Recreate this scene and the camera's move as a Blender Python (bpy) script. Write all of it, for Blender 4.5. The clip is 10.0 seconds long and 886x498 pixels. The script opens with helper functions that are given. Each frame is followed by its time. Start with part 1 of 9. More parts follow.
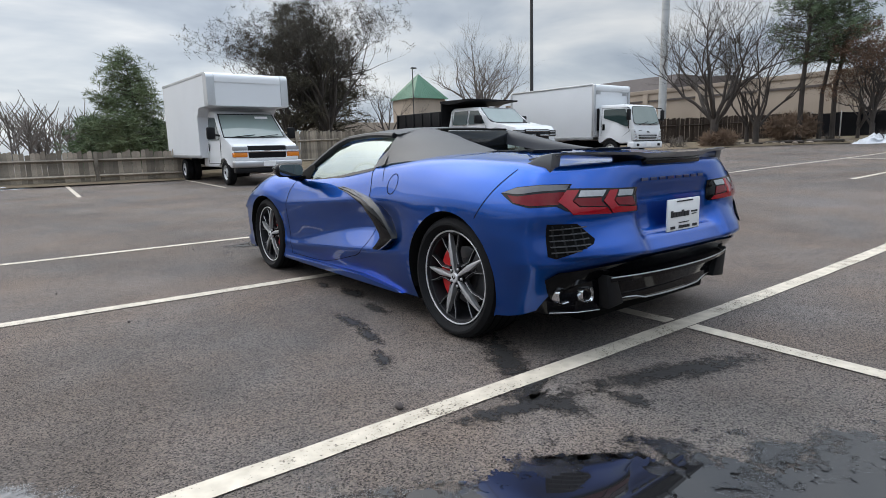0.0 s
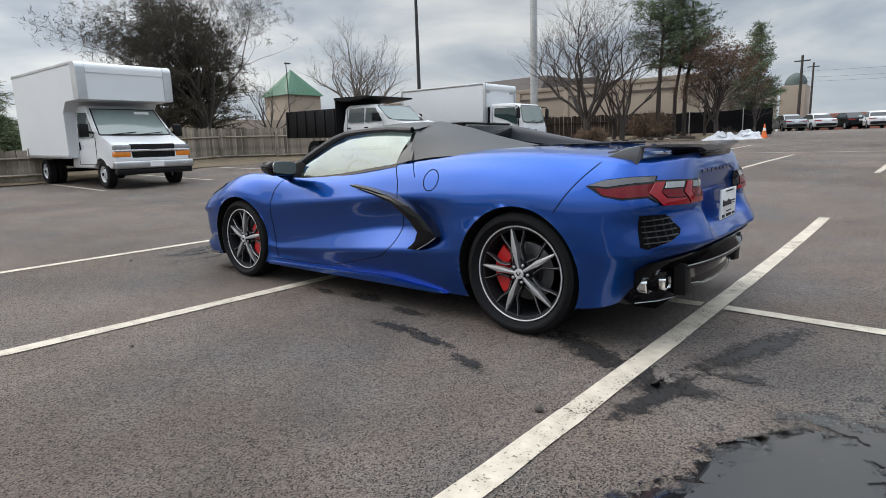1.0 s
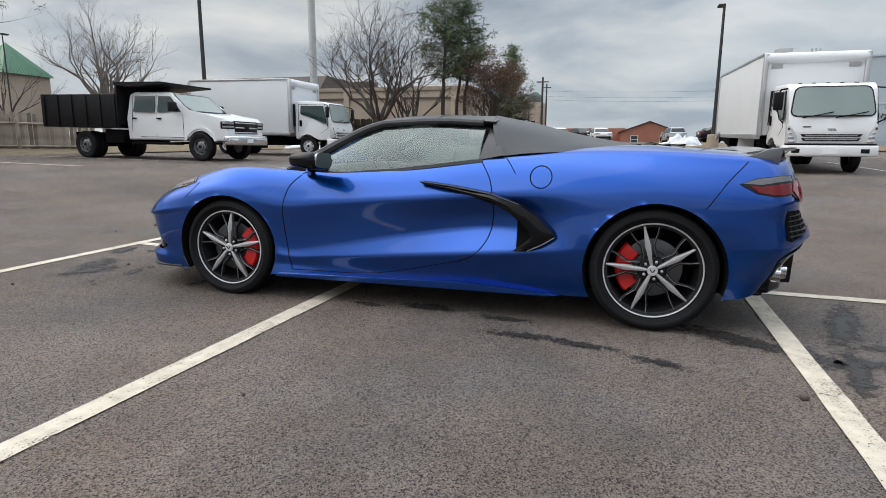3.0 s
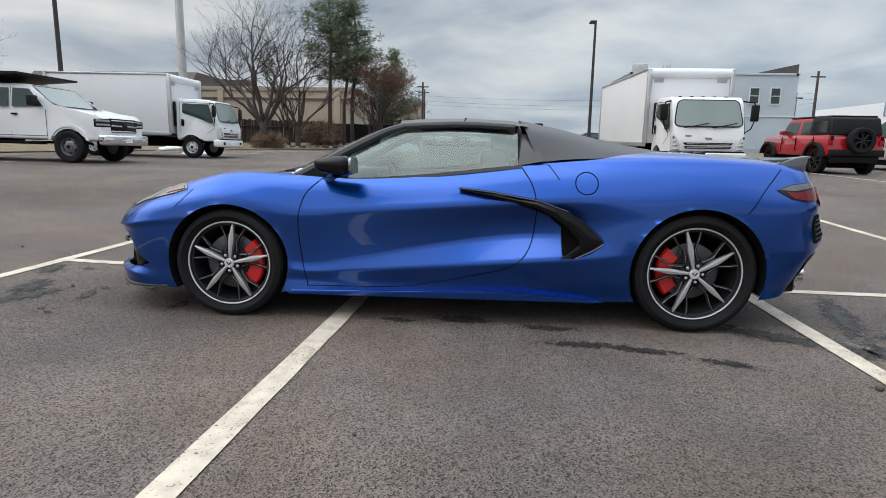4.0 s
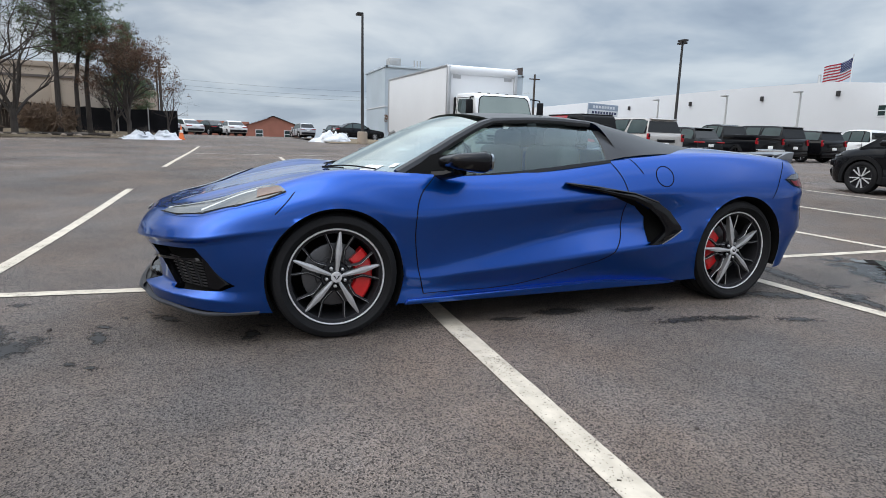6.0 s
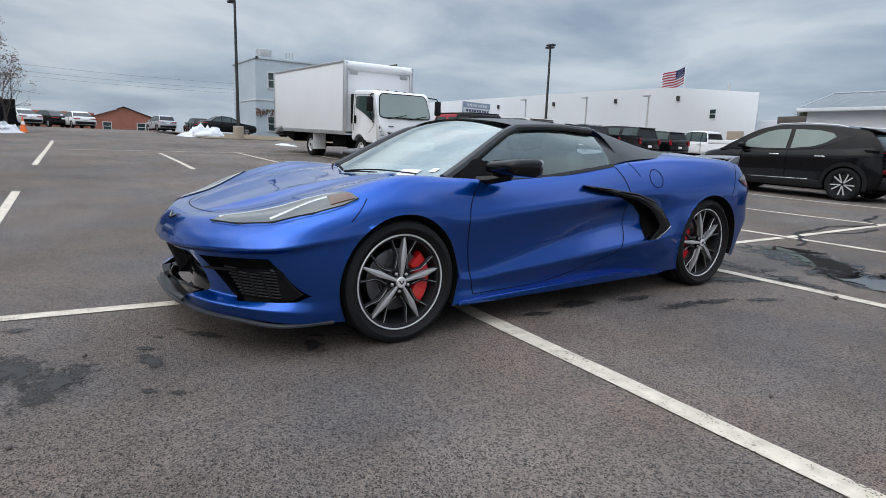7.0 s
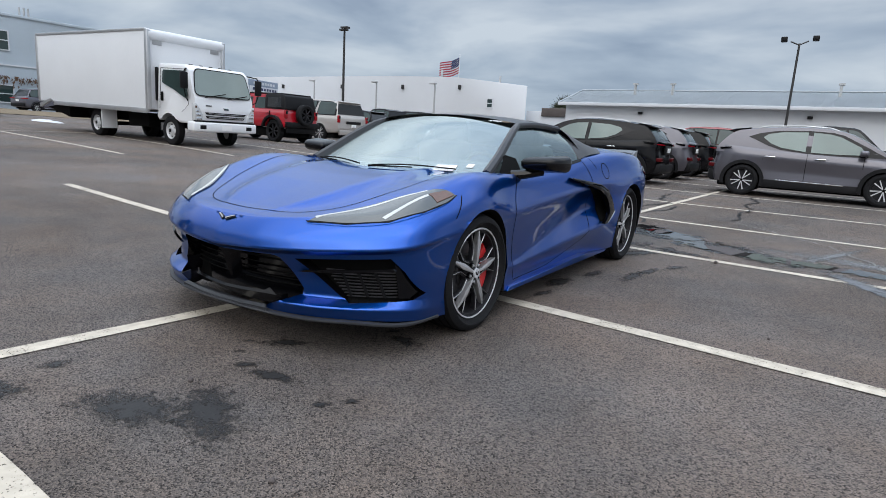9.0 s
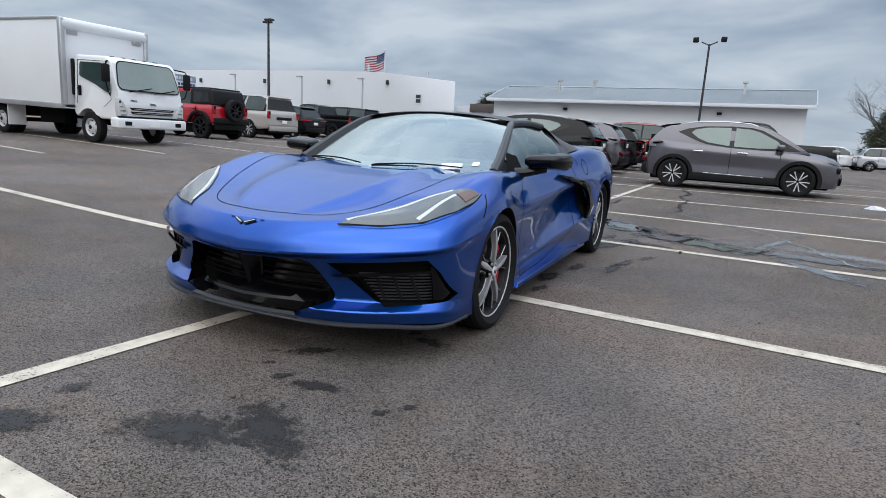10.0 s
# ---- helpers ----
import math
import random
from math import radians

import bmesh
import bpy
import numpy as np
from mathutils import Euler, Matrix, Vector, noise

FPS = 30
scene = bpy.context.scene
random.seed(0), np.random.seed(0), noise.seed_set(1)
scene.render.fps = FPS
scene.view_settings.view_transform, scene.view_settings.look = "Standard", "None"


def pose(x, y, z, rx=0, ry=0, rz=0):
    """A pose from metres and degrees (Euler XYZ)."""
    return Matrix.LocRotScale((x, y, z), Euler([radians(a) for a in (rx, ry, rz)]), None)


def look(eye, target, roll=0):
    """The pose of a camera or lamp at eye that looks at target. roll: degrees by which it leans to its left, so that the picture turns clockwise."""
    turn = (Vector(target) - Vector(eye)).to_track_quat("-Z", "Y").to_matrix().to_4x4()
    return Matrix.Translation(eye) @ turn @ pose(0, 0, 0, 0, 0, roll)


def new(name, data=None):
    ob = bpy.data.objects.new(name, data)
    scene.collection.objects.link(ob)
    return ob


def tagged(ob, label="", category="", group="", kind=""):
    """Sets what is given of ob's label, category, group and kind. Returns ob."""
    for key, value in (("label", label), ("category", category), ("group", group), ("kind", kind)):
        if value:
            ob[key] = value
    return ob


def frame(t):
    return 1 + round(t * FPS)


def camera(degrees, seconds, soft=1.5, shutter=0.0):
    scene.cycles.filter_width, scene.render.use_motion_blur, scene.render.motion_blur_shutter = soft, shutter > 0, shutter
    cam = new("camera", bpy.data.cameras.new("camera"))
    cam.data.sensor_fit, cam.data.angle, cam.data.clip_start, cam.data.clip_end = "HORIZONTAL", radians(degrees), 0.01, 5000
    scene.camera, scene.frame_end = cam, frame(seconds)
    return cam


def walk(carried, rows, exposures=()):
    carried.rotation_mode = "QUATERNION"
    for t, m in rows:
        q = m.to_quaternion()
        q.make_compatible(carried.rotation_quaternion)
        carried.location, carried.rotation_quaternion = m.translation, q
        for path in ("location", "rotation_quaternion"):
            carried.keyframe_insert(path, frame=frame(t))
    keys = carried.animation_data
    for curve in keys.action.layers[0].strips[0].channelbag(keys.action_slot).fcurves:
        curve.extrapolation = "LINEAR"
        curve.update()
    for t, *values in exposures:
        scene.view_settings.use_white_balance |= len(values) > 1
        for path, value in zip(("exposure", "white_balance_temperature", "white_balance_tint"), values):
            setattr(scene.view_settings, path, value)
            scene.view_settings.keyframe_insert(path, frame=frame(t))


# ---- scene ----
cam = camera(75.4, 10.0, 0.9)
PATH = [
    (0, (-2.869, -3.802, 1.046), (-1.667, -2.24, 0.707), -1.6),
    (0.5, (-3.223, -3.423, 1.031), (-1.856, -2.009, 0.667), -1.8),
    (1, (-3.53, -3.004, 1.054), (-2.018, -1.745, 0.696), -1.9),
    (1.5, (-3.779, -2.55, 1.063), (-2.145, -1.458, 0.69), -1.8),
    (2, (-3.952, -2.068, 1.053), (-2.219, -1.143, 0.68), -1.3),
    (2.5, (-4.119, -1.588, 1.045), (-2.3, -0.844, 0.675), -0.3),
    (3, (-4.207, -1.106, 1.032), (-2.317, -0.561, 0.669), 0.3),
    (4.5, (-4.176, 0.393, 1.028), (-2.209, 0.299, 0.682), 1.3),
    (5, (-4.11, 0.938, 1.037), (-2.167, 0.626, 0.683), 1.5),
    (5.5, (-3.95, 1.441, 1.011), (-2.052, 0.923, 0.648), 1.5),
    (7, (-3.404, 2.831, 1.043), (-1.788, 1.71, 0.679), 2.0),
    (7.5, (-3.174, 3.268, 1.053), (-1.693, 1.978, 0.677), 2.6),
    (8, (-2.9, 3.583, 1.021), (-1.568, 2.14, 0.643), 2.8),
    (8.5, (-2.656, 3.821, 1.044), (-1.459, 2.265, 0.662), 3.2),
    (9, (-2.437, 4.035, 1.060), (-1.364, 2.393, 0.671), 3.4),
    (9.5, (-2.227, 4.155, 1.035), (-1.275, 2.444, 0.629), 3.3),
    (10, (-1.996, 4.264, 1.050), (-1.144, 2.497, 0.660), 3.2),
]
walk(cam, [(t, look(eye, target, roll)) for t, eye, target, roll in PATH],
     [(0, 0.1, 6950, 10), (1, 0.1, 7200, 10), (3, 0.1, 7300, 10), (5.5, 0.20, 7000, 10), (7, 0.0, 6800, 10), (10, 0.0, 6700, 10)])

# ---- sky, light, exposure ----
scene.view_settings.exposure = 0.0


def sky_world():
    w = bpy.data.worlds.new("overcast")
    scene.world = w
    w.use_nodes = True
    nt = w.node_tree
    nt.nodes.clear()
    N, L = nt.nodes.new, nt.links.new
    out, bg = N("ShaderNodeOutputWorld"), N("ShaderNodeBackground")
    sky = N("ShaderNodeTexSky")
    sky.sky_type, sky.sun_disc = "NISHITA", False
    sky.sun_elevation, sky.sun_rotation = radians(38), radians(SUN_TURN)
    sky.air_density, sky.dust_density = 1.0, 2.0
    coord, sep = N("ShaderNodeTexCoord"), N("ShaderNodeSeparateXYZ")
    L(coord.outputs["Generated"], sep.inputs[0])
    # cloud deck: the direction is laid onto a flat layer overhead, so that the clouds flatten towards the horizon
    high = N("ShaderNodeMath"); high.operation = "MAXIMUM"; high.inputs[1].default_value = 0.0
    L(sep.outputs[2], high.inputs[0])
    lift = N("ShaderNodeMath"); lift.operation = "ADD"; lift.inputs[1].default_value = 0.16
    L(high.outputs[0], lift.inputs[0])
    flat = N("ShaderNodeVectorMath"); flat.operation = "DIVIDE"
    comb = N("ShaderNodeCombineXYZ")
    for i in range(2):
        L(lift.outputs[0], comb.inputs[i])
    comb.inputs[2].default_value = 1.0
    L(coord.outputs["Generated"], flat.inputs[0]); L(comb.outputs[0], flat.inputs[1])
    big, fine = N("ShaderNodeTexNoise"), N("ShaderNodeTexNoise")
    big.inputs["Scale"].default_value, big.inputs["Detail"].default_value, big.inputs["Roughness"].default_value = 0.95, 5, 0.5
    fine.inputs["Scale"].default_value, fine.inputs["Detail"].default_value = 3.1, 4
    big.inputs["Distortion"].default_value = 0.35
    L(flat.outputs[0], big.inputs["Vector"]); L(flat.outputs[0], fine.inputs["Vector"])
    mixn = N("ShaderNodeMath"); mixn.operation = "MULTIPLY_ADD"; mixn.inputs[1].default_value = 0.13
    L(fine.outputs["Fac"], mixn.inputs[0]); L(big.outputs["Fac"], mixn.inputs[2])
    ramp = N("ShaderNodeValToRGB")
    e = ramp.color_ramp.elements
    e[0].position, e[0].color = 0.41, (0.27, 0.335, 0.445, 1)
    e[1].position, e[1].color = 0.73, (0.74, 0.78, 0.83, 1)
    m = e.new(0.545); m.color = (0.43, 0.50, 0.60, 1)
    L(mixn.outputs[0], ramp.inputs[0])
    # paler band above the horizon
    hz = N("ShaderNodeMapRange")
    hz.inputs[1].default_value, hz.inputs[2].default_value, hz.inputs[3].default_value, hz.inputs[4].default_value = 0.0, 0.22, 0.55, 0.0
    L(sep.outputs[2], hz.inputs[0])
    haze = N("ShaderNodeMix"); haze.data_type = "RGBA"
    haze.inputs[7].default_value = (0.50, 0.585, 0.69, 1)
    L(hz.outputs[0], haze.inputs[0]); L(ramp.outputs[0], haze.inputs[6])
    both = N("ShaderNodeMix"); both.data_type = "RGBA"
    both.inputs[0].default_value = 0.9
    scale = N("ShaderNodeVectorMath"); scale.operation = "SCALE"; scale.inputs["Scale"].default_value = 0.1
    L(sky.outputs[0], scale.inputs[0])
    # the deck is thicker and bluer towards the south-east
    dot = N("ShaderNodeVectorMath"); dot.operation = "DOT_PRODUCT"; dot.inputs[1].default_value = (0.62, -0.78, 0.0)
    L(coord.outputs["Generated"], dot.inputs[0])
    dr = N("ShaderNodeMapRange"); dr.interpolation_type = "SMOOTHSTEP"
    dr.inputs[1].default_value, dr.inputs[2].default_value = 0.1, 0.95
    L(dot.outputs["Value"], dr.inputs[0])
    deck = N("ShaderNodeMix"); deck.data_type, deck.blend_type = "RGBA", "MULTIPLY"
    deck.inputs[7].default_value = (0.82, 0.885, 0.95, 1)
    L(dr.outputs[0], deck.inputs[0]); L(haze.outputs[2], deck.inputs[6])
    L(scale.outputs[0], both.inputs[6]); L(deck.outputs[2], both.inputs[7])
    # an overcast sky is brighter overhead than near the horizon
    zen = N("ShaderNodeMapRange")
    zen.inputs[1].default_value, zen.inputs[2].default_value, zen.inputs[3].default_value, zen.inputs[4].default_value = 0.30, 0.95, 1.0, 4.4
    L(sep.outputs[2], zen.inputs[0])
    gain = N("ShaderNodeMath"); gain.operation = "MULTIPLY"; gain.inputs[1].default_value = SKY_STRENGTH
    L(zen.outputs[0], gain.inputs[0])
    # thinner cloud, and so more light, towards the hidden sun
    sunward = N("ShaderNodeMapRange"); sunward.interpolation_type = "SMOOTHSTEP"
    sunward.inputs[1].default_value, sunward.inputs[2].default_value, sunward.inputs[3].default_value, sunward.inputs[4].default_value = -0.9, 0.2, 1.22, 1.0
    L(dot.outputs["Value"], sunward.inputs[0])
    lit = N("ShaderNodeMath"); lit.operation = "MULTIPLY"
    L(gain.outputs[0], lit.inputs[0]); L(sunward.outputs[0], lit.inputs[1]); L(lit.outputs[0], bg.inputs[1])
    L(both.outputs[2], bg.inputs[0])
    L(bg.outputs[0], out.inputs[0])


SUN_TURN, SKY_STRENGTH = 335, 1.0
sky_world()
sun_data = bpy.data.lights.new("sun", "SUN")
sun_data.energy, sun_data.angle, sun_data.color = 0.9, radians(75), (1.0, 0.97, 0.93)
sun = new("sun", sun_data)
sun.matrix_world = look((-14, 30, 42), (0, 0, 0))

# ---- materials ----
MATS = {}


def mat(name, color, rough=0.5, metal=0.0, vary=0.12, scale=6.0, bump=0.0, bscale=60.0, coat=0.0, spec=0.5, tint=None, by_object=0.0):
    """A surface with two scales of variation: broad blotches and fine grain, the grain also as relief."""
    if name in MATS:
        return MATS[name]
    m = MATS[name] = bpy.data.materials.new(name)
    m.use_nodes = True
    nt = m.node_tree
    N, L = nt.nodes.new, nt.links.new
    b = nt.nodes["Principled BSDF"]
    b.inputs["Roughness"].default_value, b.inputs["Metallic"].default_value = rough, metal
    b.inputs["Coat Weight"].default_value, b.inputs["Coat Roughness"].default_value = coat, 0.03
    b.inputs["Specular IOR Level"].default_value = spec
    co = N("ShaderNodeTexCoord")
    n1, n2 = N("ShaderNodeTexNoise"), N("ShaderNodeTexNoise")
    n1.inputs["Scale"].default_value, n1.inputs["Detail"].default_value = scale * 0.25, 5
    n2.inputs["Scale"].default_value, n2.inputs["Detail"].default_value = bscale, 3
    L(co.outputs["Object"], n1.inputs["Vector"]); L(co.outputs["Object"], n2.inputs["Vector"])
    add = N("ShaderNodeMath"); add.operation = "MULTIPLY_ADD"; add.inputs[1].default_value = 0.5
    L(n2.outputs["Fac"], add.inputs[0]); L(n1.outputs["Fac"], add.inputs[2])
    rng = N("ShaderNodeMapRange")
    rng.inputs[1].default_value, rng.inputs[2].default_value = 0.45, 1.05
    L(add.outputs[0], rng.inputs[0])
    mix = N("ShaderNodeMix"); mix.data_type = "RGBA"
    lo = [c * (1 - vary) for c in color]
    hi = [min(1, c * (1 + vary)) for c in (tint or color)]
    mix.inputs[6].default_value, mix.inputs[7].default_value = (*lo, 1), (*hi, 1)
    L(rng.outputs[0], mix.inputs[0])
    col = mix.outputs[2]
    if by_object:
        oi = N("ShaderNodeObjectInfo")
        r2 = N("ShaderNodeMapRange")
        r2.inputs[3].default_value, r2.inputs[4].default_value = 1 - by_object, 1 + by_object
        L(oi.outputs["Random"], r2.inputs[0])
        mul = N("ShaderNodeVectorMath"); mul.operation = "SCALE"
        L(col, mul.inputs[0]); L(r2.outputs[0], mul.inputs["Scale"])
        col = mul.outputs[0]
    L(col, b.inputs["Base Color"])
    if bump:
        bp = N("ShaderNodeBump")
        bp.inputs["Strength"].default_value, bp.inputs["Distance"].default_value = bump, 0.01
        L(n2.outputs["Fac"], bp.inputs["Height"]); L(bp.outputs[0], b.inputs["Normal"])
    return m


def glass(name, tint, clear=0.6, rough=0.02, ior=1.5, gloss=(1, 1, 1), head_on=None):
    """Window glass: clear through, with a Fresnel gloss."""
    m = MATS[name] = bpy.data.materials.new(name)
    m.use_nodes = True
    nt = m.node_tree
    nt.nodes.clear()
    N, L = nt.nodes.new, nt.links.new
    out, tr, df, gl = N("ShaderNodeOutputMaterial"), N("ShaderNodeBsdfTransparent"), N("ShaderNodeBsdfPrincipled"), N("ShaderNodeBsdfGlossy")
    tr.inputs[0].default_value = (*tint, 1)
    df.inputs["Base Color"].default_value, df.inputs["Roughness"].default_value = (0.015, 0.017, 0.018, 1), 0.1
    gl.inputs[0].default_value, gl.inputs["Roughness"].default_value = (*gloss, 1), rough
    a, bmix, fr = N("ShaderNodeMixShader"), N("ShaderNodeMixShader"), N("ShaderNodeFresnel")
    a.inputs[0].default_value = 1 - clear
    fr.inputs[0].default_value = ior
    L(tr.outputs[0], a.inputs[1]); L(df.outputs[0], a.inputs[2])
    if head_on is None:
        L(fr.outputs[0], bmix.inputs[0])
    else:
        # gloss that rises from its head-on value to full at a grazing look, alike from both faces
        lw, pw, mr = N("ShaderNodeLayerWeight"), N("ShaderNodeMath"), N("ShaderNodeMapRange")
        pw.operation = "POWER"
        pw.inputs[1].default_value, mr.inputs[3].default_value = 3.0, head_on
        L(lw.outputs["Facing"], pw.inputs[0]); L(pw.outputs[0], mr.inputs[0]); L(mr.outputs[0], bmix.inputs[0])
    L(a.outputs[0], bmix.inputs[1]); L(gl.outputs[0], bmix.inputs[2])
    L(bmix.outputs[0], out.inputs[0])
    return m


def asphalt_material():
    m = bpy.data.materials.new("asphalt")
    m.use_nodes = True
    nt = m.node_tree
    N, L = nt.nodes.new, nt.links.new
    b = nt.nodes["Principled BSDF"]
    co = N("ShaderNodeTexCoord")

    def tex(kind, scale, detail=4, rough=0.5):
        t = N(kind)
        t.inputs["Scale"].default_value = scale
        if kind == "ShaderNodeTexNoise":
            t.inputs["Detail"].default_value, t.inputs["Roughness"].default_value = detail, rough
        L(co.outputs["Object"], t.inputs["Vector"])
        return t

    big, mid, fine, stones = tex("ShaderNodeTexNoise", 0.22, 6, 0.6), tex("ShaderNodeTexNoise", 2.1, 6, 0.65), tex("ShaderNodeTexNoise", 55, 3), tex("ShaderNodeTexVoronoi", 185)
    ramp = N("ShaderNodeValToRGB")
    e = ramp.color_ramp.elements
    e[0].position, e[0].color = 0.3, (0.093, 0.0798, 0.0708, 1)
    e[1].position, e[1].color = 0.72, (0.181, 0.1557, 0.1394, 1)
    add = N("ShaderNodeMath"); add.operation = "MULTIPLY_ADD"; add.inputs[1].default_value = 0.45
    sub = N("ShaderNodeMath"); sub.operation = "SUBTRACT"; sub.inputs[1].default_value = 0.2
    L(mid.outputs["Fac"], add.inputs[0]); L(big.outputs["Fac"], add.inputs[2]); L(add.outputs[0], sub.inputs[0]); L(sub.outputs[0], ramp.inputs[0])
    # pale and dark aggregate
    sr = N("ShaderNodeValToRGB")
    s = sr.color_ramp.elements
    s[0].position, s[0].color = 0.0, (0.16, 0.16, 0.165, 1)
    s[1].position, s[1].color = 1.0, (1.66, 1.62, 1.56, 1)
    k = s.new(0.36); k.color = (0.88, 0.88, 0.88, 1)
    sepc = N("ShaderNodeSeparateColor")
    L(stones.outputs["Color"], sepc.inputs[0]); L(sepc.outputs[0], sr.inputs[0])
    mul = N("ShaderNodeMix"); mul.data_type, mul.blend_type = "RGBA", "MULTIPLY"
    mul.inputs[0].default_value = 1.0
    L(ramp.outputs[0], mul.inputs[6]); L(sr.outputs[0], mul.inputs[7])
    # warm and cool patches, and broad scuffs
    hue, scuff = tex("ShaderNodeTexNoise", 0.75, 5, 0.6), tex("ShaderNodeTexNoise", 0.55, 8, 0.72)
    hr = N("ShaderNodeValToRGB")
    h_ = hr.color_ramp.elements
    h_[0].position, h_[0].color = 0.36, (0.93, 0.98, 1.05, 1)
    h_[1].position, h_[1].color = 0.64, (1.08, 0.99, 0.93, 1)
    sc = N("ShaderNodeMapRange")
    sc.inputs[1].default_value, sc.inputs[2].default_value, sc.inputs[3].default_value, sc.inputs[4].default_value = 0.34, 0.66, 0.82, 1.14
    L(hue.outputs["Fac"], hr.inputs[0]); L(scuff.outputs["Fac"], sc.inputs[0])
    tone = N("ShaderNodeVectorMath"); tone.operation = "SCALE"
    L(hr.outputs[0], tone.inputs[0]); L(sc.outputs[0], tone.inputs["Scale"])
    mul2 = N("ShaderNodeMix"); mul2.data_type, mul2.blend_type = "RGBA", "MULTIPLY"
    mul2.inputs[0].default_value = 1.0
    L(mul.outputs[2], mul2.inputs[6]); L(tone.outputs[0], mul2.inputs[7])
    L(mul2.outputs[2], b.inputs["Base Color"])
    rr = N("ShaderNodeMapRange")
    rr.inputs[3].default_value, rr.inputs[4].default_value = 0.62, 0.92
    L(mid.outputs["Fac"], rr.inputs[0]); L(rr.outputs[0], b.inputs["Roughness"])
    b.inputs["Specular IOR Level"].default_value = 0.22
    bp = N("ShaderNodeBump")
    bp.inputs["Strength"].default_value, bp.inputs["Distance"].default_value = 1.0, 0.007
    h = N("ShaderNodeMath"); h.operation = "ADD"
    L(stones.outputs["Distance"], h.inputs[0]); L(fine.outputs["Fac"], h.inputs[1]); L(h.outputs[0], bp.inputs["Height"])
    L(bp.outputs[0], b.inputs["Normal"])
    return m


def paint_line_material():
    """Road paint, worn: where it has gone the pane is clear and the asphalt shows."""
    m = bpy.data.materials.new("line_paint")
    m.use_nodes = True
    nt = m.node_tree
    N, L = nt.nodes.new, nt.links.new
    b, out = nt.nodes["Principled BSDF"], nt.nodes["Material Output"]
    co = N("ShaderNodeTexCoord")
    n1, n2, n3 = N("ShaderNodeTexNoise"), N("ShaderNodeTexNoise"), N("ShaderNodeTexNoise")
    n1.inputs["Scale"].default_value, n1.inputs["Detail"].default_value = 90, 3
    n2.inputs["Scale"].default_value, n2.inputs["Detail"].default_value = 3.5, 5
    n3.inputs["Scale"].default_value = 14
    for n in (n1, n2, n3):
        L(co.outputs["Object"], n.inputs["Vector"])
    ramp = N("ShaderNodeValToRGB")
    e = ramp.color_ramp.elements
    e[0].position, e[0].color = 0.3, (0.375, 0.328, 0.262, 1)
    e[1].position, e[1].color = 0.66, (0.60, 0.535, 0.44, 1)
    add = N("ShaderNodeMath"); add.operation = "MULTIPLY_ADD"; add.inputs[1].default_value = 0.5
    half = N("ShaderNodeMath"); half.operation = "MULTIPLY"; half.inputs[1].default_value = 0.5
    L(n2.outputs["Fac"], half.inputs[0]); L(n3.outputs["Fac"], add.inputs[0]); L(half.outputs[0], add.inputs[2]); L(add.outputs[0], ramp.inputs[0])
    L(ramp.outputs[0], b.inputs["Base Color"]); b.inputs["Roughness"].default_value = 0.7
    wear = N("ShaderNodeMath"); wear.operation = "MULTIPLY_ADD"; wear.inputs[1].default_value = 0.55
    L(n2.outputs["Fac"], wear.inputs[0]); L(n1.outputs["Fac"], wear.inputs[2])
    cut = N("ShaderNodeMapRange")
    cut.inputs[1].default_value, cut.inputs[2].default_value, cut.inputs[3].default_value, cut.inputs[4].default_value = 0.535, 0.64, 0.0, 1.0
    L(wear.outputs[0], cut.inputs[0])
    tr, mx = N("ShaderNodeBsdfTransparent"), N("ShaderNodeMixShader")
    L(cut.outputs[0], mx.inputs[0]); L(tr.outputs[0], mx.inputs[1]); L(b.outputs[0], mx.inputs[2]); L(mx.outputs[0], out.inputs[0])
    bp = N("ShaderNodeBump"); bp.inputs["Strength"].default_value, bp.inputs["Distance"].default_value = 0.4, 0.004
    L(n1.outputs["Fac"], bp.inputs["Height"]); L(bp.outputs[0], b.inputs["Normal"])
    return m


def blue_paint():
    m = mat("blue_metallic_paint", (0.0004, 0.062, 0.325), 0.30, 0.93, vary=0.05, scale=3, bscale=900, bump=0.03, coat=1.0)
    m.node_tree.nodes["Principled BSDF"].inputs["Coat IOR"].default_value = 1.46
    m.node_tree.nodes["Principled BSDF"].inputs["Specular Tint"].default_value = (0.35, 0.6, 1.0, 1)
    return m


ASPHALT, LINE = asphalt_material(), paint_line_material()
BLUE = blue_paint()
GLOSS_BLACK = mat("gloss_black", (0.003, 0.003, 0.004), 0.10, vary=0.2, spec=0.28)
SATIN_BLACK = mat("satin_black_plastic", (0.008, 0.008, 0.009), 0.5, vary=0.25, bump=0.05, bscale=300, spec=0.18)
MATT_BLACK = mat("matt_black", (0.004, 0.004, 0.004), 0.8, vary=0.3, spec=0.08)
CARBON_GREY = mat("dark_grey_roof_panel", (0.040, 0.041, 0.044), 0.30, 0.2, vary=0.08, spec=0.35)
SOFT_GREY = mat("grey_panel", (0.040, 0.042, 0.046), 0.42, 0.1, vary=0.08, spec=0.35)
RUBBER = mat("tyre_rubber", (0.012, 0.012, 0.013), 0.75, vary=0.3, bump=0.25, bscale=140, spec=0.12)
SILVER = mat("machined_alloy", (0.72, 0.72, 0.74), 0.33, 0.55, vary=0.08, bump=0.04, bscale=400)
DARK_ALLOY = mat("dark_alloy", (0.022, 0.022, 0.025), 0.45, 0.4, vary=0.15, spec=0.3)
SPOKE_FACE = mat("machined_spoke_face", (0.46, 0.46, 0.47), 0.36, 0.6, vary=0.2, scale=40, bump=0.06, bscale=500)
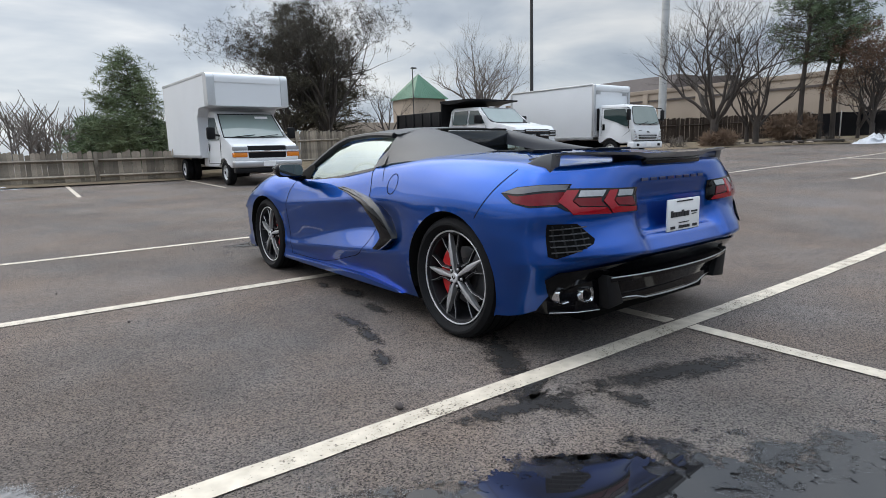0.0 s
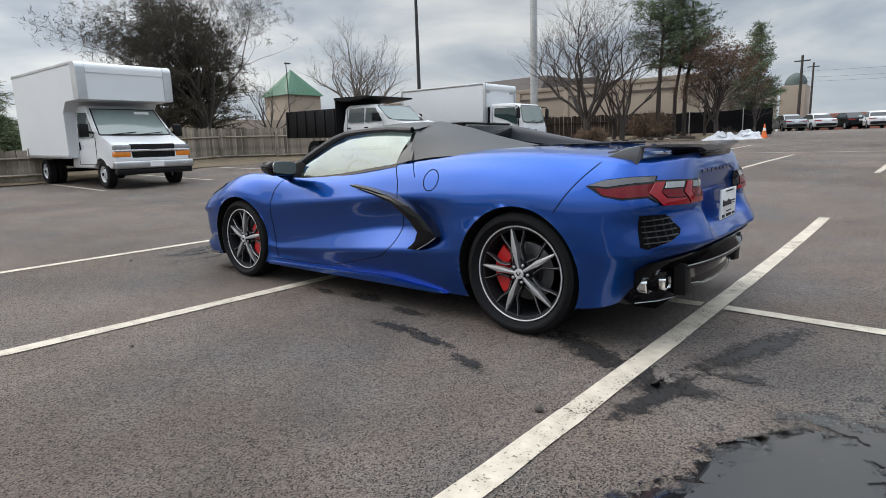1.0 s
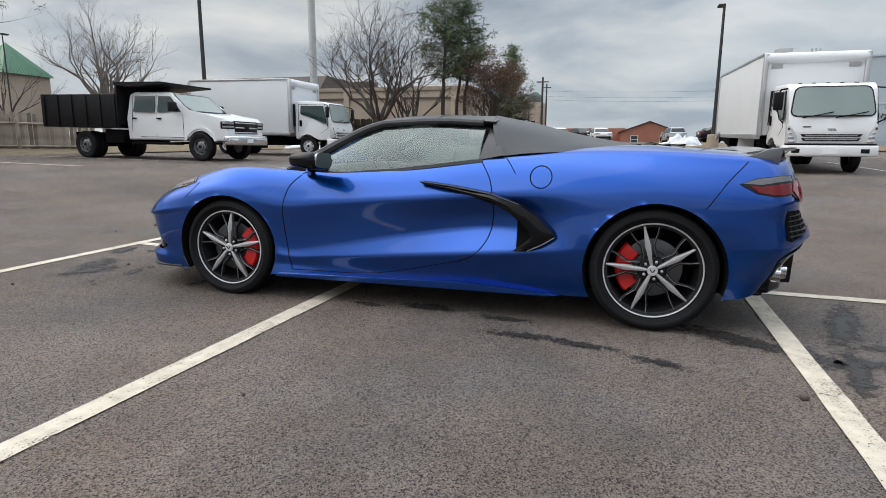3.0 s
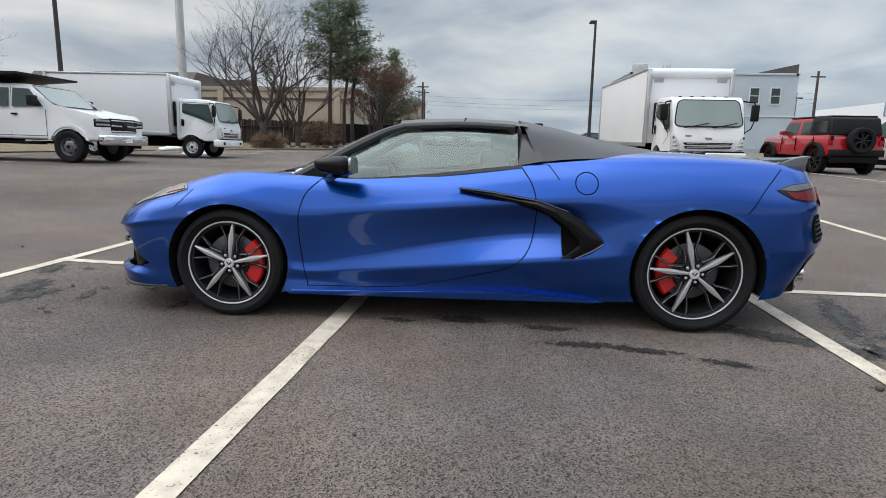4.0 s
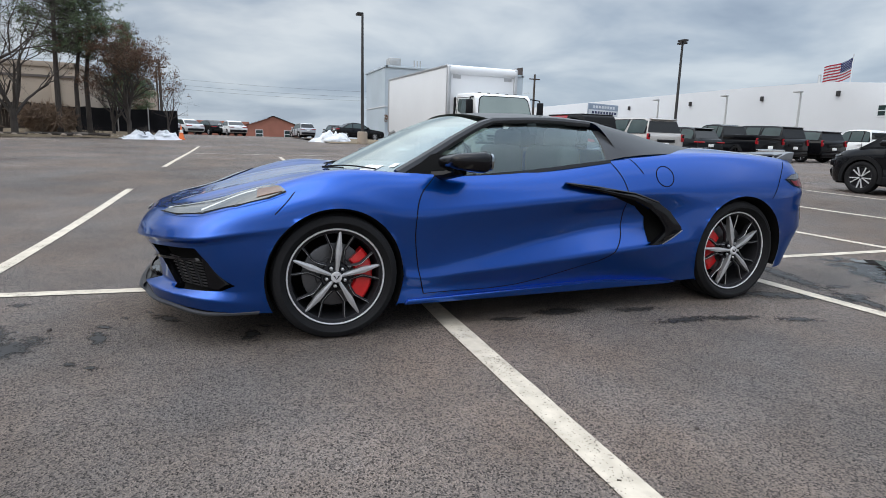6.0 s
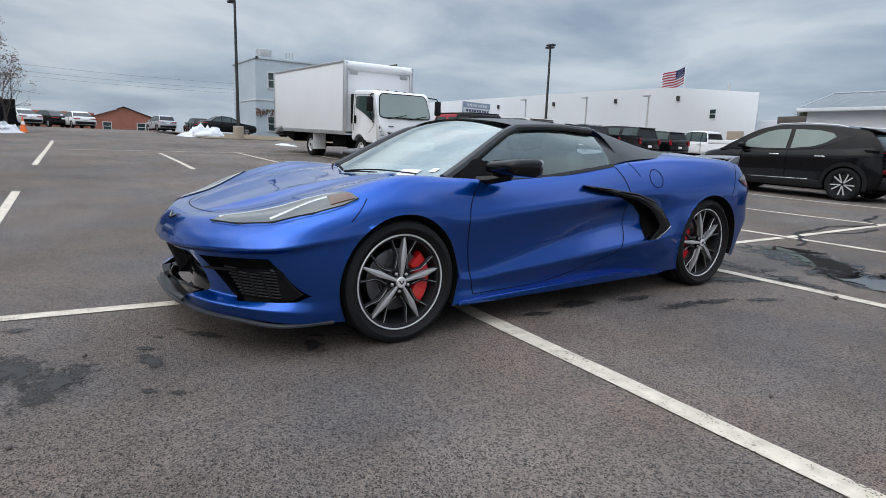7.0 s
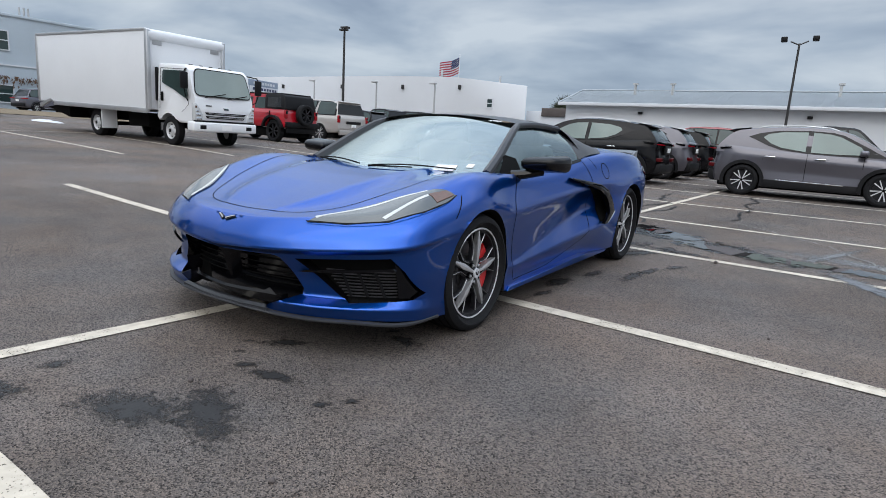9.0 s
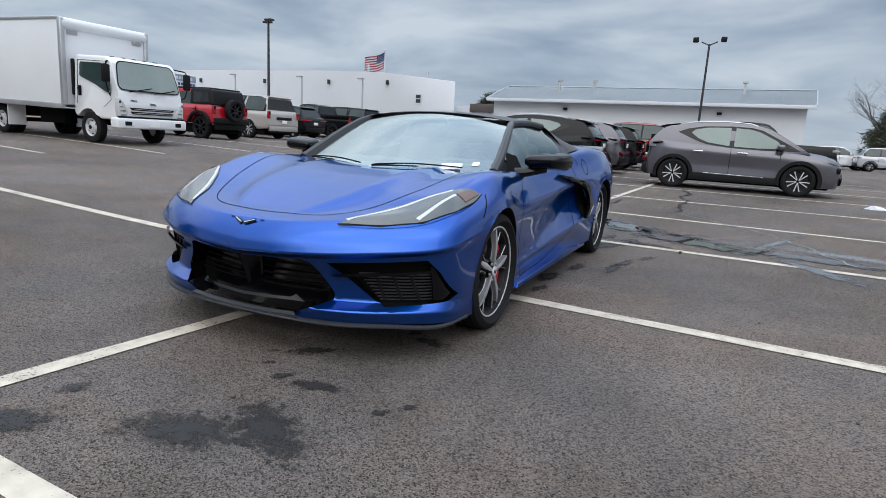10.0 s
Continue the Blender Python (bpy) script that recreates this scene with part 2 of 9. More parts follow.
STEEL = mat("brushed_steel", (0.45, 0.45, 0.46), 0.35, 0.9, vary=0.12)
DISC_STEEL = mat("brake_disc_steel", (0.12, 0.12, 0.125), 0.4, 0.8, vary=0.2)
CHROME = mat("chrome", (0.75, 0.76, 0.78), 0.1, 1.0, vary=0.05)
RED_CALIPER = mat("red_caliper_paint", (0.55, 0.01, 0.012), 0.3, vary=0.1, coat=0.5)
RED_LAMP = mat("red_lamp_lens", (0.27, 0.003, 0.010), 0.12, vary=0.2, coat=0.25, spec=0.3)
WOOD_DARK = mat("dark_stained_boards", (0.060, 0.046, 0.038), 0.85, vary=0.4, scale=5, bump=.2, spec=.15, by_object=.3)
LAMP_GLASS = mat("bright_lamp_glass", (0.50, 0.515, 0.52), 0.12, vary=0.25, scale=14, spec=0.6)
SCREEN_MESH = mat("dark_privacy_mesh", (0.020, 0.020, 0.024), 0.8, vary=0.35, scale=3, spec=0.15)
SIGN_GREY = mat("grey_blue_sign_face", (0.20, 0.25, 0.32), 0.4, vary=0.1)
SIGN_PALE = mat("pale_sign_face", (0.55, 0.58, 0.62), 0.4, vary=0.1)
WING_GREY = mat("grey_wing_paint", (0.105, 0.108, 0.116), 0.28, 0.35, vary=0.06, coat=0.7)
REAR_RED = mat("bright_red_lens", (0.30, 0.006, 0.012), 0.12, vary=0.25, coat=0.4, spec=0.4)
TAIL_RED = mat("red_tail_lamp", (0.13, 0.002, 0.006), 0.12, vary=0.2, coat=0.05, spec=0.25)
DARK_RED = mat("dark_red_lens", (0.07, 0.002, 0.004), 0.15, vary=0.2, coat=0.1, spec=0.2)
CLEAR_LAMP = mat("clear_lamp_lens", (0.30, 0.31, 0.32), 0.12, 0.3, vary=0.25, coat=0.8)
SMOKED_AMBER = mat("smoked_amber_lens", (0.10, 0.045, 0.025), 0.15, vary=0.3, coat=0.6)
LAMP_DARK = mat("smoked_lamp", (0.060, 0.064, 0.060), 0.10, 0.2, vary=0.08, coat=0.9)
AMBER = mat("amber_lens", (0.75, 0.21, 0.015), 0.2, vary=0.15, coat=0.6)
WHITE = mat("white_vehicle_paint", (0.70, 0.71, 0.72), 0.3, vary=0.04, coat=0.3)
BOX_WHITE = mat("white_box_panel", (0.66, 0.675, 0.69), 0.42, vary=0.06, scale=2, bscale=30)
ALU = mat("aluminium_trim", (0.5, 0.51, 0.52), 0.4, 0.8, vary=0.15)
PLATE_WHITE = mat("white_plate", (0.78, 0.78, 0.77), 0.4, vary=0.03)
INK = mat("dark_print", (0.02, 0.02, 0.022), 0.6, vary=0.1)
GREY_PAINT = mat("grey_metallic_paint", (0.094, 0.090, 0.106), 0.3, 0.5, vary=0.05, coat=0.9)
BLACK_PAINT = mat("black_car_paint", (0.004, 0.004, 0.005), 0.18, vary=0.15, coat=0.25, spec=0.12)
RED_PAINT = mat("red_car_paint", (0.36, 0.005, 0.014), 0.28, vary=0.06, coat=0.8)
DARK_RED_PAINT = mat("maroon_car_paint", (0.2, 0.012, 0.014), 0.28, vary=0.06, coat=0.8)
TAN_PAINT = mat("pale_gold_car_paint", (0.36, 0.34, 0.318), 0.3, 0.2, vary=0.04, coat=0.8)
SILVER_PAINT = mat("silver_car_paint", (0.42, 0.43, 0.45), 0.3, 0.5, vary=0.04, coat=0.8)
MIRROR = mat("mirror_glass", (0.32, 0.34, 0.35), 0.03, 1.0, vary=0.03)
WIND_GLASS = glass("windscreen_glass", (0.70, 0.80, 0.77), 0.82, gloss=(0.88, 0.97, 0.95), head_on=0.24)
CAR_GLASS = glass("car_glass", (0.50, 0.61, 0.575), 0.88, gloss=(0.84, 0.96, 0.94), head_on=0.075)
DARK_GLASS = glass("tinted_glass", (0.2, 0.22, 0.23), 0.4)
CAB_PANE = mat("cab_glass", (0.20, 0.245, 0.23), 0.05, vary=0.12, scale=5, spec=0.8)
REAR_PANE = mat("privacy_glass", (0.012, 0.013, 0.014), 0.05, vary=0.3, spec=0.5)
PANE = mat("dark_window_pane", (0.026, 0.045, 0.044), 0.04, vary=0.2, spec=0.55)
SEAT = mat("seat_leather", (0.11, 0.115, 0.12), 0.55, vary=0.2, bump=0.1, bscale=200)
WOOD_FENCE = mat("weathered_fence_wood", (0.255, 0.215, 0.170), 0.85, vary=0.45, scale=10, bump=0.6, bscale=45, by_object=0.42)
BARK = mat("bark", (0.058, 0.048, 0.042), 0.9, vary=0.35, bump=0.6, bscale=35)
BARK_PALE = mat("pale_bark", (0.14, 0.12, 0.105), 0.9, vary=0.3, bump=0.5, bscale=35)
NEEDLES = mat("pine_needles", (0.048, 0.090, 0.038), 0.7, vary=0.5, scale=8, tint=(0.10, 0.14, 0.068))
NEEDLES_PALE = mat("young_pine_needles", (0.065, 0.098, 0.042), 0.7, vary=0.45, scale=8, tint=(0.13, 0.165, 0.08))
NEEDLES_DARK = mat("dark_conifer_needles", (0.022, 0.035, 0.017), 0.75, vary=0.5, scale=8, tint=(0.05, 0.055, 0.03))
NEEDLES_BROWN = mat("brown_green_needles", (0.045, 0.045, 0.028), 0.75, vary=0.5, scale=8, tint=(0.085, 0.075, 0.05))
RUST_LEAF = mat("rusty_dead_leaves", (0.085, 0.040, 0.023), 0.8, vary=0.5, scale=9, tint=(0.125, 0.070, 0.042))
BRUSH_TAN = mat("tan_winter_brush", (0.18, 0.118, 0.080), 0.9, vary=0.4, scale=8, tint=(0.22, 0.15, 0.105))
SNOW = mat("old_snow", (0.58, 0.60, 0.63), 0.7, vary=0.3, scale=9, bump=0.8, bscale=14)
POLE_DARK = mat("dark_bronze_pole", (0.022, 0.021, 0.021), 0.5, vary=0.2)
POLE_PALE = mat("galvanised_pole", (0.42, 0.43, 0.43), 0.5, 0.4, vary=0.12)
WALL_WHITE = mat("white_wall", (0.58, 0.60, 0.625), 0.75, vary=0.05, scale=1.0, bscale=25, bump=0.1)
ROOF_METAL = mat("pale_metal_roof", (0.33, 0.365, 0.39), 0.55, 0.1, vary=0.06, scale=1.0)
WALL_BLUE = mat("blue_grey_siding", (0.40, 0.465, 0.515), 0.7, vary=0.08, scale=1.5, bscale=20)
WALL_BEIGE = mat("beige_masonry", (0.32, 0.262, 0.208), 0.85, vary=0.1, scale=2, bscale=18, bump=0.2)
WALL_BROWN = mat("brown_band", (0.085, 0.07, 0.065), 0.8, vary=0.15)
BRICK_RED = mat("red_brick_wall", (0.30, 0.12, 0.085), 0.85, vary=0.2, scale=3, bscale=14)
DEAD_LEAF = mat("dark_dead_leaves", (0.035, 0.030, 0.022), 0.85, vary=0.5, scale=8, tint=(0.06, 0.052, 0.038))
DOME_GREEN = mat("dark_green_dome", (0.06, 0.085, 0.08), .6, vary=.15)
GREEN_ROOF = mat("green_metal_roof", (0.028, 0.125, 0.065), 0.45, vary=0.1)
GRASS_DEAD = mat("dead_grass_verge", (0.17, 0.125, 0.08), 0.95, vary=0.5, scale=8, bump=0.8, bscale=40, tint=(0.15, 0.115, 0.07))
CONE_ORANGE = mat("orange_cone", (0.8, 0.16, 0.03), 0.5, vary=0.1)

# ---- building helpers ----


def gz(x, y):
    """Height of the lot, which falls gently towards the drain beside the sports car."""
    def sp(v, k):
        return k * math.log1p(math.exp(min(v / k, 60)))
    a = 0.036 * sp(x - 2.2, 1.0) - 0.022 * sp(x - 12, 1.5) + 0.016 * sp(x - 18, 2) - 0.026 * sp(x - 42, 4)
    b = 0.017 * sp(y - 3.5, 1.0) + 0.016 * sp(-y - 4.5, 1.0) - 0.016 * sp(-y - 14, 2) - 0.012 * sp(y - 30, 4)
    a *= 1 - 0.3 / (1 + math.exp(max(-50, min(50, (y + 11) / 1.5))))
    b *= 1 - 0.6 / (1 + math.exp(max(-50, min(50, (13 - x) / 1.5)))) / (1 + math.exp(max(-50, min(50, -y))))
    return a + b


def part(name, bm, material, parent=None, label="", smooth=35, loc=None):
    """Links a bmesh as one mesh object."""
    bmesh.ops.recalc_face_normals(bm, faces=bm.faces)
    me = bpy.data.meshes.new(name)
    bm.to_mesh(me)
    bm.free()
    if smooth:
        me.polygons.foreach_set("use_smooth", [True] * len(me.polygons))
        me.set_sharp_from_angle(angle=radians(smooth))
    me.materials.append(material)
    ob = new(name, me)
    if parent:
        ob.parent = parent
    if loc:
        ob.matrix_basis = loc
    if label:
        ob["label"] = label
    return ob


def thing(name, m, label, category, group="", kind=""):
    ob = new(name)
    ob.empty_display_size = 0.2
    ob.matrix_basis = m
    return tagged(ob, label, category, group, kind)


def box(bm, x0, x1, y0, y1, z0, z1, r=0.0, seg=2, m=None):
    vs = bmesh.ops.create_cube(bm, size=1)["verts"]
    for v in vs:
        v.co = Vector(((x0 + x1) / 2 + v.co.x * (x1 - x0), (y0 + y1) / 2 + v.co.y * (y1 - y0), (z0 + z1) / 2 + v.co.z * (z1 - z0)))
        if m:
            v.co = m @ v.co
    if r > 0:
        es = list({e for v in vs for e in v.link_edges})
        bmesh.ops.bevel(bm, geom=es, offset=r, segments=seg, profile=0.5, affect="EDGES", clamp_overlap=True)
    return bm


def prism(bm, pts, axis, a, b, r=0.0, seg=2, taper=None):
    """A flat outline of (u, v) drawn out along an axis from a to b. taper(u, v, side) may move the points in."""
    def place(u, v, w):
        return {"x": (w, u, v), "y": (u, w, v), "z": (u, v, w)}[axis]
    lo = [bm.verts.new(place(u, v, a)) for u, v in pts]
    hi = [bm.verts.new(place(u, v, b)) for u, v in pts]
    fs = [bm.faces.new(lo), bm.faces.new(hi[::-1])]
    n = len(pts)
    for i in range(n):
        fs.append(bm.faces.new((lo[i], hi[i], hi[(i + 1) % n], lo[(i + 1) % n])))
    if r > 0:
        es = list({e for f in fs for e in f.edges})
        bmesh.ops.bevel(bm, geom=es, offset=r, segments=seg, profile=0.5, affect="EDGES", clamp_overlap=True)
    return bm


def lathe(bm, prof, n=32, axis="x", m=None, close=False, caps=True):
    """Turns a profile of (along, radius) round an axis."""
    rings = []
    for a, r in prof:
        ring = []
        for i in range(n):
            t = 2 * math.pi * i / n
            c, s = r * math.cos(t), r * math.sin(t)
            p = Vector({"x": (a, c, s), "y": (c, a, s), "z": (c, s, a)}[axis])
            ring.append(bm.verts.new(m @ p if m else p))
        rings.append(ring)
    pairs = list(zip(rings, rings[1:])) + ([(rings[-1], rings[0])] if close else [])
    for p, q in pairs:
        for i in range(n):
            j = (i + 1) % n
            bm.faces.new((p[i], p[j], q[j], q[i]))
    if not close and caps:
        for ring in (rings[0], rings[-1]):
            if len(ring) > 2:
                bm.faces.new(ring)
    return bm


def tube(bm, pts, radii, n=6):
    """A tube through points, with a radius at each."""
    pts = [Vector(p) for p in pts]
    if not hasattr(radii, "__len__"):
        radii = [radii] * len(pts)
    rings, side = [], None
    for i, p in enumerate(pts):
        d = (pts[min(i + 1, len(pts) - 1)] - pts[max(i - 1, 0)])
        d = d.normalized() if d.length > 1e-9 else Vector((0, 0, 1))
        ref = Vector((0, 0, 1)) if abs(d.z) < 0.9 else Vector((1, 0, 0))
        side = d.cross(ref).normalized() if side is None else (side - d * side.dot(d)).normalized()
        up = d.cross(side)
        rings.append([bm.verts.new(p + (side * math.cos(2 * math.pi * k / n) + up * math.sin(2 * math.pi * k / n)) * radii[i]) for k in range(n)])
    for p, q in zip(rings, rings[1:]):
        for k in range(n):
            bm.faces.new((p[k], p[(k + 1) % n], q[(k + 1) % n], q[k]))
    bm.faces.new(rings[0][::-1]); bm.faces.new(rings[-1])
    return bm


def spline(points, n):
    """A smooth run through control points (numpy rows), n steps a stretch."""
    p = np.asarray(points, float)
    d = np.linalg.norm(np.diff(p, axis=0), axis=1) ** 0.5 + 1e-6
    t = np.r_[0, np.cumsum(d)]
    out = []
    for i in range(len(p) - 1):
        m0 = (p[i + 1] - p[max(i - 1, 0)]) / (t[i + 1] - t[max(i - 1, 0)])
        m1 = (p[min(i + 2, len(p) - 1)] - p[i]) / (t[min(i + 2, len(p) - 1)] - t[i])
        h = t[i + 1] - t[i]
        for k in range(n):
            s = k / n
            out.append((2 * s**3 - 3 * s**2 + 1) * p[i] + (s**3 - 2 * s**2 + s) * h * m0 + (-2 * s**3 + 3 * s**2) * p[i + 1] + (s**3 - s**2) * h * m1)
    out.append(p[-1])
    return np.array(out)


def sheet(bm, rows, flip=False):
    """A skin over rows of points."""
    vs = [[bm.verts.new(p) for p in row] for row in rows]
    for a, b in zip(vs, vs[1:]):
        for i in range(len(a) - 1):
            q = (a[i], a[i + 1], b[i + 1], b[i])
            bm.faces.new(q[::-1] if flip else q)
    return vs

# ---- ground ----


def ground_sheet():
    bm = bmesh.new()
    def line(near):
        v, step = 0.0, near
        out = [0.0]
        while v < 1800:
            step = near if v < 24 else step * 1.16
            v += step
            out.append(v)
        return [-a for a in out[:0:-1]] + out
    ax = line(0.8)
    grid = [[bm.verts.new((x, y, gz(max(-150, min(150, x)), max(-150, min(150, y))))) for x in ax] for y in ax]
    for a, b in zip(grid, grid[1:]):
        for i in range(len(a) - 1):
            bm.faces.new((a[i], a[i + 1], b[i + 1], b[i]))
    return tagged(part("ground", bm, ASPHALT, smooth=180), "worn grey asphalt car park, damp in places", "ground", kind="structure")


ground_sheet()


def stripe(x0, y0, x1, y1, w=0.102, name="parking_line", label="worn white parking bay line painted on asphalt"):
    bm = bmesh.new()
    a, b = Vector((x0, y0)), Vector((x1, y1))
    d = (b - a).normalized()
    s = Vector((-d.y, d.x)) * w / 2
    n = max(2, int((b - a).length / 0.25))
    rnd = random.Random(int(x0 * 97 + y0 * 31))
    rows = []
    for i in range(n + 1):
        p = a.lerp(b, i / n)
        k, l = 1 + rnd.uniform(-0.05, 0.05), 1 + rnd.uniform(-0.05, 0.05)
        rows.append([(q.x, q.y, gz(q.x, q.y) + 0.006) for q in (p - s * k, p + s * l)])
    sheet(bm, rows)
    return tagged(part(name, bm, LINE, smooth=180), label, "road marking", "parking lines", "structure")


for x_, ya_, yb_ in ((19.7, 10.4, 15.4), (22.3, 10.2, 15.2), (24.6, 9.9, 14.8), (26.8, 9.5, 14.0)):
    stripe(x_, ya_, x_ + .1, yb_)


# bays beside the sports car: long line behind it, cross lines between the bays
stripe(-3.4, 0.826, 0, 0.654, 0.118)
stripe(0, 0.654, 5.9, 0.46, 0.112)
stripe(-9, -1.80, -1.62, -2.042, 0.115)
stripe(-1.62, -2.042, 4.3, -2.21, 0.112)
stripe(0.40, 3.45, 6.6, 3.2)
stripe(-9, 3.68, 0.40, 3.45)
stripe(0.44, 3.40, 0.21, 0.72)
stripe(0.21, 0.60, 0.19, -2.02)
stripe(0.19, -2.155, 0.03, -4.7)
stripe(0.02, -4.86, -0.42, -13.2)
stripe(-9, -4.45, 5.2, -5.05)
stripe(-9, -7.6, 5.2, -7.45)
for yy in (-10.35, -13.1, -15.9, -18.6):
    stripe(-6.2, yy + 0.1, 5.2, yy)
for x0, x1, y0, y1 in ((9.9, 17.5, -2.40, -2.75), (9.6, 17.5, -4.85, -5.3), (9.8, 17.5, -7.7, -7.9), (10.0, 16, -10.5, -10.7), (10.0, 16, -13.3, -13.5), (10.2, 16.3, 0.15, -0.1), (11.0, 23.5, 3.02, 2.55)):
    stripe(x0, y0, x1, y1)
stripe(17.7, 2.6, 17.5, -8.0)
for xx in (-4.3, -1.3, 2.2, 5.1, 8.2, 11.0, 14.2):
    stripe(xx, 12.7, xx + 0.2, 18.2)

# ---- the blue sports car ----
# Rails of one half of the body, from the middle of the nose round the side to the middle of the tail: x outward, y forward, z up.
RAIL_SILL = [(0, 2.305, .198), (.30, 2.288, .198), (.60, 2.204, .200), (.88, 1.992, .194), (.93, 1.74, .172), (.935, 1.361, .165), (.925, .97, .165), (.895, .6, .16), (.885, .1, .16), (.885, -.42, .16), (.925, -.95, .170), (.945, -1.361, .19), (.935, -1.75, .215), (.85, -1.90, .25), (.58, -2.02, .36), (.28, -2.06, .37), (0, -2.07, .37)]
RAIL_LOW = [(0, 2.262, .285), (.30, 2.240, .285), (.60, 2.148, .285), (.872, 1.968, .290), (.940, 1.74, .285), (.95, 1.361, .31), (.912, .97, .245), (.892, .6, .240), (.890, .1, .245), (.905, -.42, .275), (.952, -.95, .31), (.965, -1.361, .34), (.95, -1.75, .36), (.865, -1.955, .37), (.58, -2.09, .42), (.28, -2.13, .43), (0, -2.14, .43)]
RAIL_EDGE = [(0, 2.322, .250), (.30, 2.306, .250), (.60, 2.222, .252), (.886, 2.004, .252), (.937, 1.74, .222)] + [tuple(.5 * a + .5 * b for a, b in zip(p, q)) for p, q in zip(RAIL_SILL[5:], RAIL_LOW[5:])]
RAIL_CREASE = [(0, 2.268, .385), (.30, 2.247, .385), (.60, 2.160, .39), (.878, 1.976, .405), (.950, 1.74, .42), (.962, 1.361, .45), (.918, .97, .300), (.908, .6, .306), (.918, .1, .343), (.938, -.42, .392), (.968, -.95, .442), (.972, -1.361, .48), (.96, -1.75, .490), (.89, -2.0, .495), (.60, -2.185, .515), (.28, -2.225, .525), (0, -2.23, .525)]
RAIL_UNDER = [(0, 2.315, .458), (.30, 2.293, .474), (.60, 2.196, .494), (.880, 1.990, .520), (.953, 1.74, .556), (.965, 1.361, .53), (.908, .97, .345), (.890, .6, .378), (.870, .1, .470), (.850, -.42, .535), (.962, -.95, .53), (.972, -1.361, .56), (.962, -1.75, .555), (.885, -2.000, .550), (.595, -2.165, .575), (.28, -2.190, .580), (0, -2.195, .580)]
RAIL_WAIST = [(0, 2.352, .480), (.30, 2.327, .496), (.60, 2.222, .516), (.893, 2.008, .54), (.958, 1.74, .578), (.964, 1.361, .62), (.910, .97, .480), (.890, .6, .51), (.876, .1, .575), (.855, -.42, .625), (.952, -.95, .63), (.970, -1.361, .65), (.962, -1.75, .645), (.880, -1.990, .64), (.588, -2.128, .655), (.28, -2.150, .665), (0, -2.155, .665)]
RAIL_SHOULDER = [(0, 2.332, .540), (.30, 2.300, .556), (.60, 2.184, .580), (.856, 1.972, .622), (.928, 1.74, .682), (.945, 1.361, .748), (.922, .97, .640), (.910, .6, .660), (.908, .1, .694), (.912, -.42, .722), (.942, -.95, .765), (.957, -1.361, .790), (.948, -1.75, .775), (.88, -1.995, .745), (.60, -2.130, .755), (.28, -2.140, .765), (0, -2.144, .77)]
RAIL_CREST = [(0, 2.27, .612), (.27, 2.235, .63), (.53, 2.115, .655), (.735, 1.93, .695), (.81, 1.74, .765), (.83, 1.361, .865), (.825, .97, .855), (.82, .6, .84), (.805, .1, .87), (.80, -.42, .94), (.83, -.95, .985), (.845, -1.361, .99), (.835, -1.75, .972), (.79, -1.94, .95), (.54, -2.06, .962), (.27, -2.085, .97), (0, -2.09, .972)]
# how sharply each rail is creased, station by station
SHARP = [[0] * 17,
         [.95, .95, .95, .9, .3, 0, 0, 0, 0, 0, 0, 0, 0, .2, .6, .6, .6],
         [.9, .9, .9, .8, .2, 0, .1, .2, .2, .2, .1, 0, 0, .3, .6, .6, .6],
         [0, 0, 0, 0, 0, 0, .7, .9, 1, 1, .8, .1, .3, .9, .95, .95, .95],
         [1, 1, 1, 1, .9, .0, 0, .5, .8, .8, .1, 0, 0, .4, .7, .7, .7],
         [1, 1, 1, 1, .9, .0, 0, 0, 0, 0, 0, 0, 0, 0, 0, 0, 0],
         [0, 0, 0, 0, 0, 0, .6, .85, .9, .9, .2, 0, 0, .4, .6, .6, .6],
         [0] * 17]
# how far the skin rolls over towards the middle at the crest
ROLL = [.2, .2, .3, .5, .75, .8, .6, .45, .4, .35, .35, .35, .35, .3, .2, .2, .2]
STEPS, UP = 12, 6
FRONT_AXLE, REAR_AXLE = (1.361, 0.327), (-1.361, 0.345)
ARCHES = ((*FRONT_AXLE, 0.358), (*REAR_AXLE, 0.376))


def section(points, sharp, roll, n):
    """A run up through the rails at one station; a sharp rail breaks the tangent, the last rolls inward."""
    p = np.asarray(points, float)
    h = np.linalg.norm(np.diff(p, axis=0), axis=1) ** .5 + 1e-6
    k = len(p)
    left, right = np.zeros_like(p), np.zeros_like(p)
    for i in range(k):
        a = (p[i] - p[i - 1]) / h[i - 1] if i else (p[1] - p[0]) / h[0]
        b = (p[i + 1] - p[i]) / h[i] if i < k - 1 else a
        m = (a * h[i] + b * h[i - 1]) / (h[i] + h[i - 1]) if 0 < i < k - 1 else a
        left[i], right[i] = m + (a - m) * sharp[i], m + (b - m) * sharp[i]
    flat_ = left[-1] * (1, 1, 0)
    long_ = np.linalg.norm(flat_)
    if long_ > 1e-6:
        left[-1] = left[-1] * (1 - roll) + flat_ / long_ * np.linalg.norm(left[-1]) * roll
    out = []
    for i in range(k - 1):
        for q in range(n):
            t = q / n
            out.append((2 * t**3 - 3 * t**2 + 1) * p[i] + (t**3 - 2 * t**2 + t) * h[i] * right[i] + (-2 * t**3 + 3 * t**2) * p[i + 1] + (t**3 - t**2) * h[i] * left[i + 1])
    out.append(p[-1])
    return np.array(out)


def ease(t):
    t = min(1.0, max(0.0, t))
    return t * t * (3 - 2 * t)


